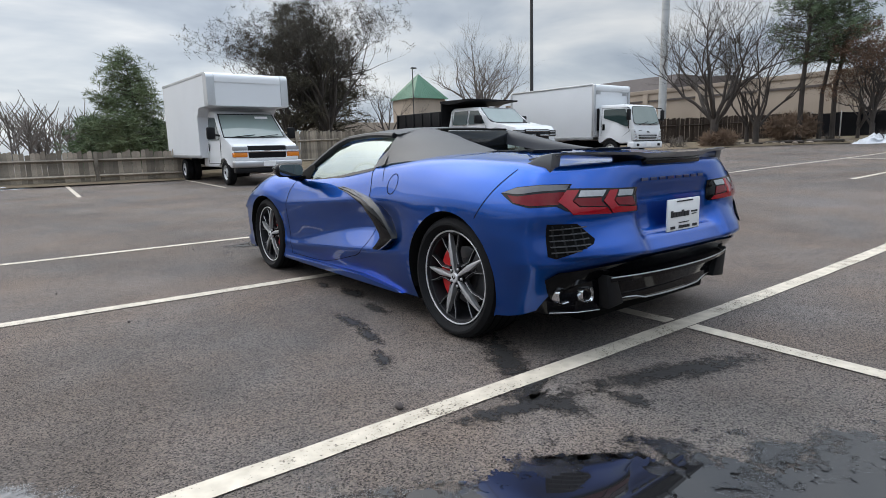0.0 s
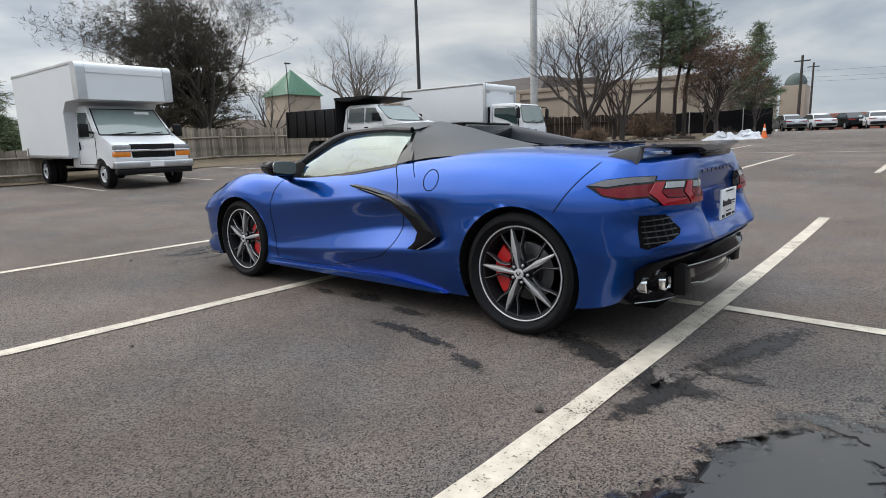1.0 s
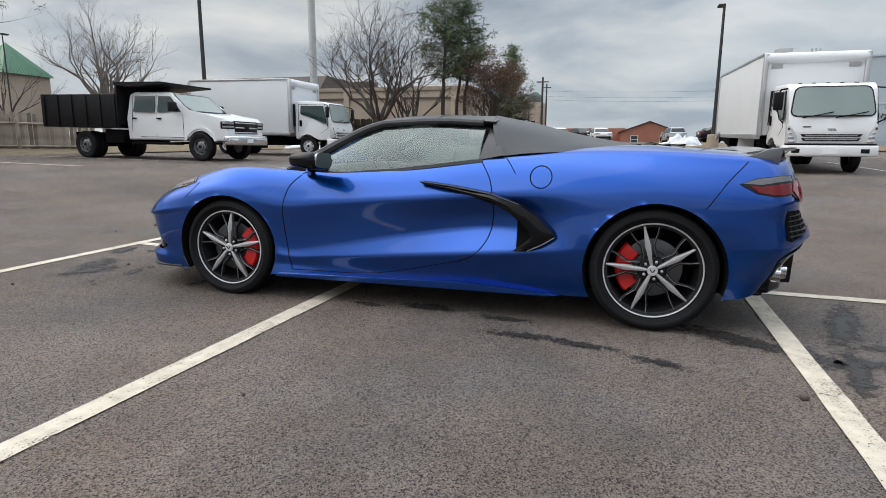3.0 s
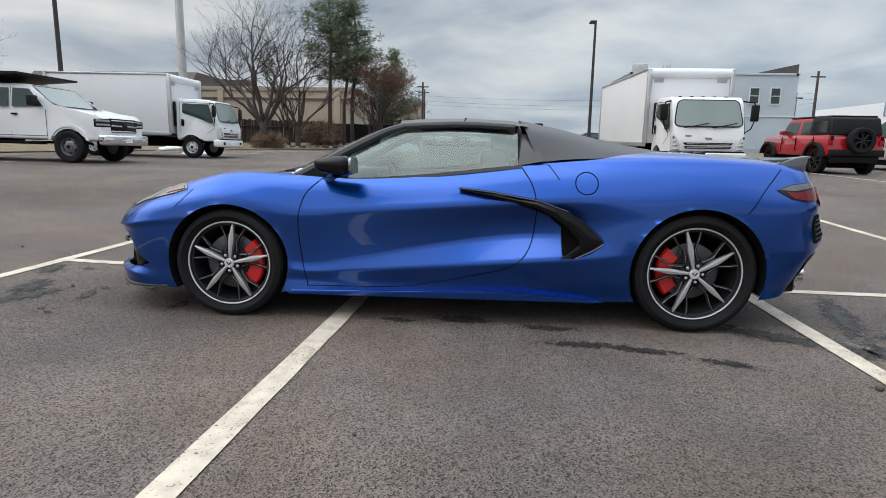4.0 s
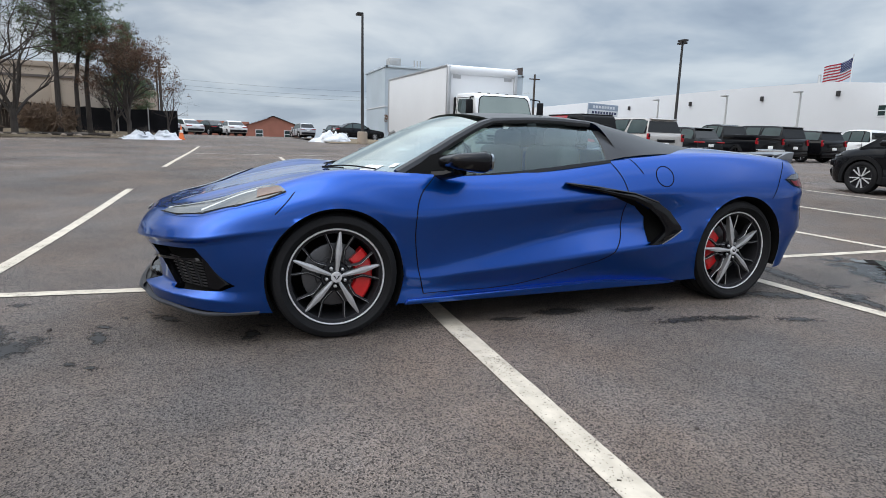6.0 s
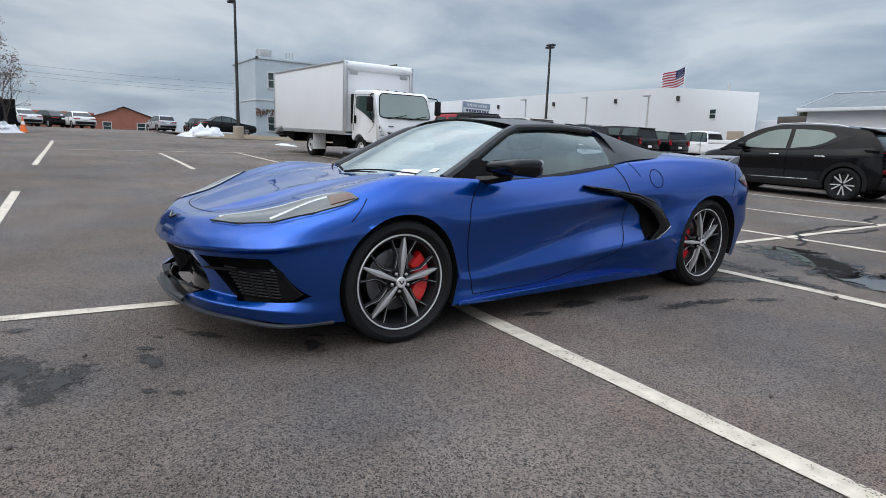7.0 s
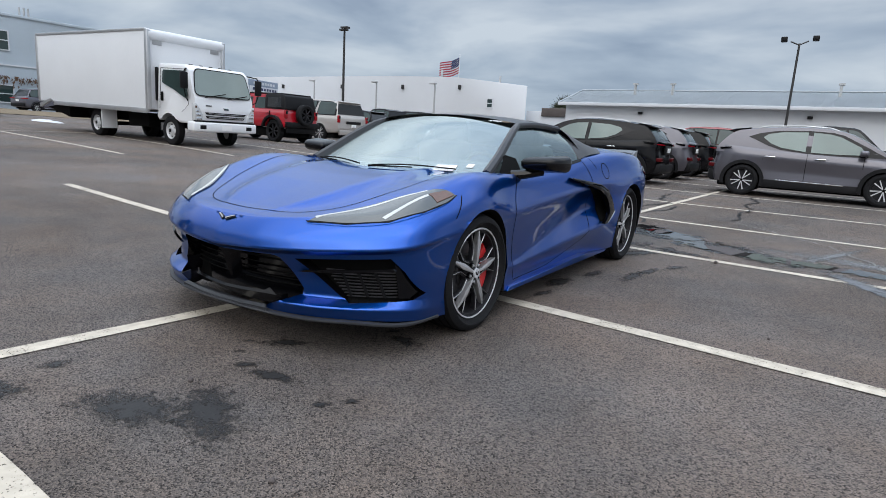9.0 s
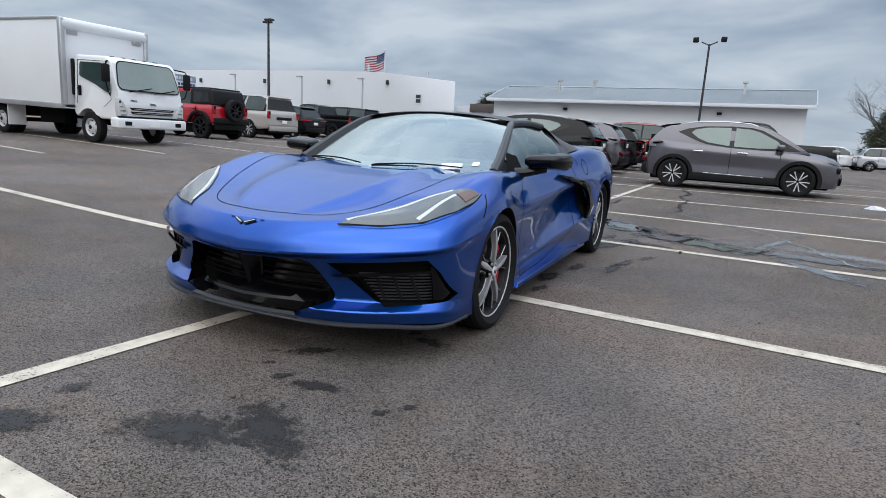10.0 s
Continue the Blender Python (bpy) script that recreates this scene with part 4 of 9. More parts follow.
# headlamps: dark bowl, bright light bars, clear cover
for s in (1, -1):
    o = [(.465, 2.185), (.64, 2.105), (.79, 1.985), (.878, 1.83), (.905, 1.68), (.903, 1.60), (.865, 1.622), (.79, 1.69), (.70, 1.79), (.58, 1.965)]
    lamp = patch("headlamp", "top", [(s * x, y) for x, y in o], LAMP_DARK, lift=.002, thick=.004)
    patch("light_bar", "top", [(s * x, y) for x, y in [(.480, 2.145), (.592, 1.97), (.702, 1.80), (.79, 1.69), (.800, 1.698), (.714, 1.809), (.607, 1.981), (.494, 2.150)]], LIGHT_BAR, lift=.004, thick=.003, parent=lamp)
    patch("light_bar", "top", [(s * x, y) for x, y in [(.770, 1.985), (.800, 1.86), (.834, 1.735), (.822, 1.728), (.786, 1.855), (.752, 1.985)]], LIGHT_BAR, lift=.004, thick=.003, parent=lamp)
    patch("side_marker", "top", [(s * x, y) for x, y in [(.828, 1.725), (.882, 1.735), (.898, 1.618), (.866, 1.632)]], SMOKED_AMBER, lift=.006, thick=.004, parent=lamp)
    seam("lamp_edge", "top", [(s * x, y) for x, y in o[:6]], 1, w=.005, n=4, parent=lamp, lift=.011)

# grille, side intakes, splitter
bm = bmesh.new()
sheet(bm, [[(x, 2.165 - .34 * x * x + .05 * (z - .23), z) for z in (.17, .22, .30, .38, .475)] for x in np.linspace(-.50, .50, 15)])
gr = part("centre_grille", bm, GLOSS_BLACK, CAR, "gloss black centre grille", smooth=180)
for kind, s, wall in WALLS:
    if kind == "grille":
        part("grille_surround", wall, GLOSS_BLACK, gr, smooth=25)
# upright V under the nose, black panels beside it, and the lower bar
for s in (1, -1):
    bm = bmesh.new()
    sheet(bm, [[(0, 2.318, .455), (s * .032, 2.300, .457), (s * .075, 2.262, .459)], [(0, 2.280, .36), (s * .018, 2.268, .36), (s * .045, 2.225, .36)], [(0, 2.255, .285), (s * .008, 2.248, .285), (s * .03, 2.210, .285)]])
    part("grille_keel", bm, GLOSS_BLACK, gr, smooth=15)
    bm = bmesh.new()
    sheet(bm, [[(0, 2.292, .268), (s * .14, 2.285, .273), (s * .26, 2.262, .276), (s * .285, 2.250, .292)], [(0, 2.300, .256), (s * .14, 2.293, .261), (s * .27, 2.268, .264), (s * .325, 2.240, .258)], [(0, 2.250, .246), (s * .14, 2.245, .251), (s * .27, 2.22, .254), (s * .31, 2.20, .25)]])
    part("grille_lower_bar", bm, GLOSS_BLACK, gr, smooth=20)
    bm = bmesh.new()
    sheet(bm, [[(0, 2.322, .216), (s * .16, 2.316, .218), (s * .31, 2.298, .224)], [(0, 2.338, .206), (s * .16, 2.332, .208), (s * .33, 2.312, .213)], [(0, 2.335, .182), (s * .16, 2.329, .184), (s * .33, 2.309, .186)]])
    part("grille_sill", bm, SPLITTER_GREY, gr, smooth=15)
    for k in range(6):
        z = .300 + .024 * k
        xe = .43 - .11 * (z - .30) / .15
        patch("grille_bar", "front", [(s * .05, z), (s * xe, z + .004), (s * xe, z + .009), (s * .05, z + .005)], MATT_BLACK, lift=-.060, thick=.006, parent=gr, cuts=3)
for kind, s, wall in WALLS:
    if kind != "intake":
        continue
    it = patch("side_intake_grille", "front", [(s * x, z) for x, z in INTAKE], MATT_BLACK, lift=-.055, thick=.004, cuts=4)
    part("intake_surround", wall, GLOSS_BLACK, it, smooth=25)
    for k in range(9):
        z = .288 + .0145 * k
        xa = .575 + max(0, (.40 - z)) * .75
        patch("grille_slat", "front", [(s * xa, z), (s * .865, z + .006), (s * .865, z + .0115), (s * xa, z + .0055)], VENT_GREY, lift=-.034, thick=.006, parent=it, cuts=3)
    for x in (.66, .73, .80):
        patch("slat_web", "front", [(s * (x - .020), .410), (s * (x - .012), .410), (s * (x + .022), .292), (s * (x + .014), .292)], SATIN_BLACK, lift=-.030, thick=.008, parent=it, cuts=3)
    patch("intake_cheek", "front", [(s * x, z) for x, z in [(.862, .46), (.878, .44), (.918, .318), (.900, .292), (.868, .296)]], GLOSS_BLACK, lift=-.018, thick=.01, parent=it, cuts=3)
    patch("intake_blade", "front", [(s * x, z) for x, z in [(.455, .402), (.52, .418), (.64, .428), (.855, .447), (.862, .436), (.64, .414), (.52, .404)]], GLOSS_BLACK, lift=.004, thick=.016, parent=it)
bm = bmesh.new()
rim_ = spline([(x, y, 0) for x, y, z in RAIL_SILL[:5]], 8)
for sg in (1, -1):
    rows = []
    for i, (x, y, _) in enumerate(rim_):
        out = .020 - .010 * ease((x - .40) / .5) + .022 * ease((.36 - x) / .08)
        n2 = Vector((x * .9, y - 1.2)).normalized() * out
        z = .184 + .012 * ease((.36 - x) / .08) - .012 * ease((x - .7) / .2)
        rows.append([(sg * (x * .90), y - .06, z - .004), (sg * (x + n2.x), y + n2.y, z - .003), (sg * (x + n2.x * 1.08), y + n2.y * 1.08, z + .002), (sg * (x + n2.x), y + n2.y, z + .007), (sg * (x - n2.x * .2), y - n2.y * .2, z + .014)])
    sheet(bm, rows)
part("front_splitter", bm, SPLITTER_GREY, CAR, "dark grey front splitter", smooth=25)

# side intakes behind the doors: mouth shade as flat black plate, and boomerang blade
for s in (1, -1):
    mouth = patch("scoop_shade", "side", [(-.30, .752), (-.50, .715), (-.66, .655), (-.79, .515), (-.67, .437), (-.605, .437), (-.655, .52), (-.60, .59), (-.52, .66), (-.32, .728)], MATT_BLACK, s, lift=.002, thick=.003, cuts=4)
    bm = bmesh.new()
    ox = lambda y, z: .895 + .085 * min(1, max(0, (-y - .05) / .5))
    outer = [(-.005, .802), (-.20, .782), (-.45, .745), (-.62, .69), (-.72, .63), (-.815, .535), (-.825, .512), (-.76, .470), (-.675, .428)]
    inner = [(-.02, .792), (-.20, .760), (-.45, .705), (-.55, .655), (-.62, .605), (-.685, .535), (-.690, .507), (-.645, .465), (-.590, .424)]
    rows = []
    for (y0, z0), (y1, z1) in zip(outer, inner):
        a = Vector((s * ox(y0, z0), y0, z0)); b = Vector((s * (ox(y1, z1) + .004), y1, z1))
        th = Vector((s * .03, 0, 0))
        hit, _ = drop((s * 2, y0 - .012, z0 + .006), (-s, 0, 0))
        rows.append([Vector((hit.x, y0 - .012, z0 + .006)) if hit else a - th, a, a.lerp(b, .5) + th * .3, b, b - th])
    sheet(bm, rows)
    part("scoop_blade", bm, GLOSS_BLACK, mouth, "gloss black boomerang blade")
    bm = bmesh.new()
    tube(bm, [(s * (ox(y, z) + .004), y, z + .002) for y, z in outer[:4]], .004, 5)
    part("scoop_trim", bm, SOFT_GREY, mouth)
    bm = bmesh.new()
    tube(bm, [(s * (ox(y, z) + .003), y, z) for y, z in outer[-3:]], .0035, 5)
    part("scoop_edge", bm, STEEL, mouth)

# greenhouse
PIL = spline([(.715, .985, .835), (.685, .80, .935), (.645, .62, 1.035), (.605, .46, 1.115), (.575, .35, 1.152)], 6)
bm = bmesh.new()
rows = []
for i, (x, y, z) in enumerate(PIL):
    t = i / (len(PIL) - 1)
    rows.append([(s * x, y + (1 - s * s) * (.30 * (1 - t) + .07 * t), z + (1 - abs(s) ** 2.2) * (-.020 * (1 - t) + .052 * t)) for s in np.linspace(-1, 1, 25)])
sheet(bm, rows)
part("windscreen", bm, WIND_GLASS, CAR, smooth=180)
# pillars and roof rails
ROOF_Z = lambda y: float(np.interp(-y, [-.35, -.1, .1, .42, .50], [1.152, 1.168, 1.168, 1.150, 1.135]))
ROOF_X = lambda y: float(np.interp(-y, [-.35, .1, .5], [.575, .575, .60]))
for s in (1, -1):
    bm = bmesh.new()
    run = [(s * (x + .012), y, z + .004) for x, y, z in PIL] + [(s * (ROOF_X(y) + .012), y, ROOF_Z(y) + .004) for y in (.2, .05, -.1, -.22, -.33)]
    tube(bm, run, [float(np.interp(i, [0, 10, len(PIL)], [.034, .030, .021])) for i in range(len(run))], 8)
    part("roof_rail", bm, CARBON_GREY, CAR)
    # side window: belt to rail
    bm = bmesh.new()
    rows = []
    for y in np.linspace(.80, -.345, 30):
        zb = float(np.interp(y, [-.37, .18, .55, .87], [.935, .868, .838, .838]))
        k = np.array([(p[1], p[2], p[0]) for p in PIL[::-1]])
        if y > .35:
            zt, xt = float(np.interp(y, k[:, 0], k[:, 1])), float(np.interp(y, k[:, 0], k[:, 2]))
        else:
            zt, xt = ROOF_Z(y), ROOF_X(y)
        zt = max(zt - .018, zb + .002)
        xb = .795
        rows.append([(s * (xb + (xt + .012 - xb) * t + .018 * math.sin(math.pi * t)), y, zb + (zt - zb) * t) for t in np.linspace(0, 1, 7)])
    sheet(bm, rows)
    part("side_window", bm, CAR_GLASS, CAR, smooth=180)
    bm = bmesh.new()
    sheet(bm, [[(s * .812, y, float(np.interp(y, [-.37, .18, .55, .95], [.935, .868, .838, .835])) - .012), (s * .800, y, float(np.interp(y, [-.37, .18, .55, .95], [.935, .868, .838, .835])) + .008)] for y in np.linspace(.95, -.37, 16)])
    part("belt_trim", bm, GLOSS_BLACK, CAR)
    # sail panel in the front corner of the window
    bm = bmesh.new()
    sheet(bm, [[(s * .808, .99, .832), (s * .808, .82, .834), (s * .808, .66, .835)], [(s * .760, .86, .908), (s * .775, .76, .905), (s * .788, .66, .875)], [(s * .712, .77, .965), (s * .738, .71, .950), (s * .752, .66, .940)]])
    part("sail_panel", bm, MATT_BLACK, CAR)
    # quarter triangle
    bm = bmesh.new()
    rows = []
    for t in np.linspace(0, 1, 8):
        z = .935 + .185 * t
        x = .800 + (.600 - .800) * t + .018 * math.sin(math.pi * t)
        rows.append([(s * (x - .02), -.335 - .03 * t, z), (s * x, -.345 - .03 * t, z), (s * (x + .002), -.50 + .095 * t, z + .03 * (1 - t))])
    sheet(bm, rows)
    part("quarter_trim", bm, CARBON_GREY, CAR)
# roof
bm = bmesh.new()
rows = []
for y in np.linspace(.37, -.41, 24):
    zr, xr = ROOF_Z(y) + .015, ROOF_X(y) + .02
    zc = float(np.interp(y, [-.47, -.3, 0, .2, .37], [1.205, 1.222, 1.232, 1.228, 1.212]))
    rows.append([(s * xr, y + .05 * (1 - s * s) * (1 if y > .2 else 0) * (y - .2) / .17, zr + (zc - zr) * (1 - abs(s) ** 2.4)) for s in np.linspace(-1, 1, 29)])
sheet(bm, rows)
part("roof_panel", bm, CARBON_GREY, CAR, smooth=180)
bm = bmesh.new()
for y in (-.02,):
    rows = [[(s * .59, y + d, ROOF_Z(y) + .018 + (1.2325 - ROOF_Z(y) - .013) * (1 - abs(s) ** 2.4)) for d in (-.004, .004)] for s in np.linspace(-1, 1, 29)]
    sheet(bm, rows)
part("roof_gap", bm, MATT_BLACK, CAR)
# rear humps of the folding top
for s in (1, -1):
    bm = bmesh.new()
    secs = [(-.46, [(.79, .955), (.72, 1.05), (.615, 1.15), (.46, 1.196), (.30, 1.208), (.27, 1.10)]),
            (-.62, [(.80, .975), (.72, 1.04), (.61, 1.11), (.46, 1.150), (.30, 1.158), (.27, 1.07)]),
            (-.80, [(.80, .985), (.72, 1.03), (.61, 1.075), (.47, 1.108), (.33, 1.112), (.30, 1.04)]),
            (-1.0, [(.76, .992), (.70, 1.02), (.60, 1.045), (.48, 1.066), (.37, 1.070), (.34, 1.02)]),
            (-1.22, [(.66, 1.015), (.62, 1.022), (.56, 1.028), (.50, 1.032), (.44, 1.034), (.42, 1.02)])]
    rows = []
    for i in range(len(secs[0][1])):
        rows.append([(*secs[k][1][i], secs[k][0] + (.09 * (secs[k][1][i][1] - .955) / .25 if k == 0 else 0)) for k in range(len(secs))])
    lines = [spline([(x, y, z) for x, z, y in r], 6) for r in rows]
    cross = [spline([l[i] for l in lines], 4) for i in range(len(lines[0]))]
    sheet(bm, [[(s * p[0], p[1], p[2]) for p in row] for row in cross])
    part("top_hump", bm, SOFT_GREY, CAR, "satin dark grey folding-top hump", smooth=60)
bm = bmesh.new()
box(bm, -.29, .29, -.56, -.53, 1.0, 1.185, .01)
part("rear_window", bm, DARK_GLASS, CAR)
bm = bmesh.new()
box(bm, -.31, .31, -.53, -.47, 1.0, 1.20, .01)
part("rear_window_frame", bm, MATT_BLACK, CAR)
for k in range(4):
    for s in (1, -1):
        bm = bmesh.new()
        y = -1.22 - .085 * k
        prism(bm, [(y, 1.024), (y - .05, 1.036), (y - .06, 1.034), (y - .052, 1.02)], "x", s * .12, s * (.52 - .02 * k), .003)
        part("deck_louvre", bm, SATIN_BLACK, CAR)
# cabin
for s in (1, -1):
    bm = bmesh.new()
    box(bm, s * .38 - .24, s * .38 + .24, -.30, -.12, .60, 1.02, .06, 3)
    box(bm, s * .38 - .13, s * .38 + .13, -.33, -.20, 1.0, 1.14, .04, 3)
    box(bm, s * .38 - .24, s * .38 + .24, -.15, .35, .55, .72, .06, 3)
    part("seat", bm, SEAT, CAR)
    bm = bmesh.new()
    box(bm, *sorted((s * .755, s * .785)), -.42, .96, .45, .845, .012)
    part("door_card", bm, SEAT, CAR)
bm = bmesh.new()
box(bm, -.72, .72, .60, 1.02, .62, .832, .04, 3)
box(bm, -.62, .62, .60, .92, .80, .872, .03, 3)
box(bm, -.60, -.18, .50, .66, .80, .895, .03, 3)
part("dashboard", bm, SEAT, CAR)
bm = bmesh.new()
lathe(bm, [(0, .17), (.012, .182), (.03, .17), (.012, .158)], 28, axis="y", m=Matrix.Translation((-.38, .40, .80)) @ Matrix.Rotation(radians(-20), 4, "X"), close=True)
box(bm, -.53, -.23, .395, .42, .785, .815, .008)
part("steering_wheel", bm, MATT_BLACK, CAR)
def on_screen(a, t, out=.004):
    """A point on the windscreen: a across from -1 to 1, t up from 0 to 1."""
    k = t * (len(PIL) - 1)
    i = min(int(k), len(PIL) - 2)
    x, y, z = (PIL[i][n] + (PIL[i + 1][n] - PIL[i][n]) * (k - i) for n in range(3))
    return Vector((a * x, y + (1 - a * a) * (.30 * (1 - t) + .07 * t) + out * .5, z + (1 - abs(a) ** 2.2) * (-.020 * (1 - t) + .052 * t) + out * .85))


bm = bmesh.new()
sheet(bm, [[on_screen(a, t) for a in (-.76, -.71, -.66, -.60)] for t in (.050, .125)])
part("windscreen_card", bm, PLATE_WHITE, CAR)
bm = bmesh.new()
sheet(bm, [[on_screen(a, t) for a in (-.88, -.83)] for t in (.10, .15)])
part("inspection_sticker", bm, PLATE_WHITE, CAR)
for xa, xb in ((-.78, -.05), (.10, .80)):
    bm = bmesh.new()
    tube(bm, [on_screen(xa + (xb - xa) * k, .055 + .03 * math.sin(math.pi * k), .014) for k in np.linspace(0, 1, 9)], .0045, 6)
    wip = part("wiper", bm, MATT_BLACK, CAR)
    bm = bmesh.new()
    tube(bm, [on_screen(xa + (xb - xa) * k, .025 + .06 * k * (1 - k), .024) for k in (.45, .7, 1)], [.004, .005, .008], 6)
    part("wiper_arm", bm, MATT_BLACK, wip)

# tail: lamps, vents, plate, lettering bars, bumper, exhausts, diffuser, wing
for s in (1, -1):
    shape = [(.345, .839), (.80, .856), (.848, .857), (.852, .79), (.80, .752), (.74, .738), (.35, .722), (.335, .735)]
    base = patch("tail_lamp", "rear", [(s * x, z) for x, z in shape], GLOSS_BLACK, lift=.002, thick=.005, cuts=4)
    def lens(nm, pts, m_, lift=.008):
        patch(nm, "rear", [(s * x, z) for x, z in pts], m_, lift=lift, thick=.003, parent=base)
    lens("red_chevron", [(0.771, 0.844), (0.718, 0.843), (0.764, 0.795), (0.740, 0.765), (0.600, 0.759), (0.572, 0.729), (0.771, 0.734), (0.821, 0.794)], RED_LAMP)
    lens("red_chevron", [(0.556, 0.837), (0.508, 0.836), (0.550, 0.788), (0.530, 0.760), (0.386, 0.750), (0.363, 0.727), (0.564, 0.731), (0.609, 0.788)], RED_LAMP)
    lens("clear_lens", [(0.709, 0.841), (0.580, 0.838), (0.609, 0.810), (0.730, 0.813)], CLEAR_LAMP)
    lens("clear_lens", [(0.498, 0.835), (0.391, 0.832), (0.410, 0.804), (0.518, 0.807)], CLEAR_LAMP)
    lens("dark_lens", [(0.758, 0.794), (0.741, 0.807), (0.618, 0.804), (0.624, 0.787), (0.604, 0.764), (0.734, 0.770)], TAIL_RED)
    lens("dark_lens", [(0.544, 0.788), (0.527, 0.800), (0.412, 0.798), (0.392, 0.756), (0.524, 0.765)], TAIL_RED)
    vent = patch("rear_vent", "rear", [(s * x, z) for x, z in [(.872, .692), (.755, .692), (.685, .618), (.70, .595), (.85, .53), (.875, .54)]], MATT_BLACK, lift=.002, thick=.004, cuts=4)
    for k in range(5):
        z = .555 + .027 * k
        patch("vent_bar", "rear", [(s * (.715 if k else .76), z + .010), (s * .862, z), (s * .862, z + .005), (s * (.715 if k else .76), z + .015)], VENT_GREY, lift=.006, thick=.006, parent=vent, cuts=2)
    for k in range(4):
        x = .735 + .036 * k
        patch("vent_bar", "rear", [(s * x, .575 - .012 * k), (s * (x + .006), .575 - .012 * k), (s * (x + .012), .682), (s * (x + .006), .682)], SATIN_BLACK, lift=.005, thick=.004, parent=vent, cuts=2)
bm = bmesh.new()
box(bm, -.158, .158, -2.185, -2.175, .595, .762, .004)
plate = part("rear_plate", bm, PLATE_WHITE, CAR, "white dealer plate with dark print")
print_ = [(-.13 + .026 * k, -.13 + .026 * k + .020, .668, .702 if k in (0, 4) else .694) for k in range(7)] + [(.068, .128, .684, .692), (.075, .12, .672, .676)]
print_ += [(-.075 + .02 * k, -.062 + .02 * k, .746, .753) for k in range(8)] + [(-.05 + .017 * k, -.038 + .017 * k, .634, .639) for k in range(6)]
print_ += [(-.128, -.088, .606, .620), (.088, .128, .606, .620)] + [(-.05 + .022 * k, -.034 + .022 * k, .606, .621) for k in range(5)]
for xa, xb, za, zb in print_:
    bm = bmesh.new()
    box(bm, xa, xb, -2.189, -2.184, za, zb)
    part("print_bar", bm, INK, plate, smooth=0)
for k in range(8):
    xa = -.30 + .077 * k
    patch("lettering_bar", "rear", [(xa, .866), (xa + .055, .866), (xa + .055, .880), (xa, .880)], DARK_BLUE, lift=.002, thick=.003, cuts=1)
low = patch("lower_bumper", "rear", [(-.866, .425), (-.83, .462), (-.60, .488), (-.33, .505), (.33, .505), (.60, .488), (.83, .462), (.866, .425), (.835, .36), (.79, .295), (.70, .32), (.57, .375), (-.57, .375), (-.70, .32), (-.79, .295), (-.835, .36)], GLOSS_BLACK, lift=.004, thick=.008, cuts=5)


def across_tail(profile, half, sweep, rise=0.0, n=15):
    """Rows across the tail that carry a profile of (back, up), swept forward towards the sides."""
    rows = []
    for t in np.linspace(-1, 1, n):
        d = sweep * abs(t) ** 2.2
        rows.append([(t * half, y + d, z + rise * ease((abs(t) - .45) / .35)) for y, z in profile])
    return rows


# diffuser: overhanging upper lip, hollow, and a turned-out lower lip, each with a bright edge
bm = bmesh.new()
sheet(bm, across_tail([(-2.13, .440), (-2.175, .418), (-2.215, .408), (-2.212, .388), (-2.170, .374), (-2.145, .310), (-2.150, .290), (-2.150, .272), (-2.138, .258), (-1.95, .25)], .56, .075))
dif = part("diffuser", bm, GLOSS_BLACK, low, smooth=25)
bm = bmesh.new()
tube(bm, [(x, y - .001, z + .002) for (x, y, z), in across_tail([(-2.215, .408)], .56, .075)], .0035, 6)
part("shelf_edge", bm, STEEL, low)
bm = bmesh.new()
tube(bm, [(x, y, z - .02 * ease((.36 - abs(x)) / .1)) for (x, y, z), in across_tail([(-2.156, .282)], .46, .06)], .004, 6)
part("diffuser_edge", bm, STEEL, dif)
for x in (-.28, 0, .28):
    bm = bmesh.new()
    prism(bm, [(-2.13, .372), (-1.95, .36), (-1.95, .26), (-2.11, .27)], "x", x - .008, x + .008, .003)
    part("diffuser_fin", bm, GLOSS_BLACK, dif)
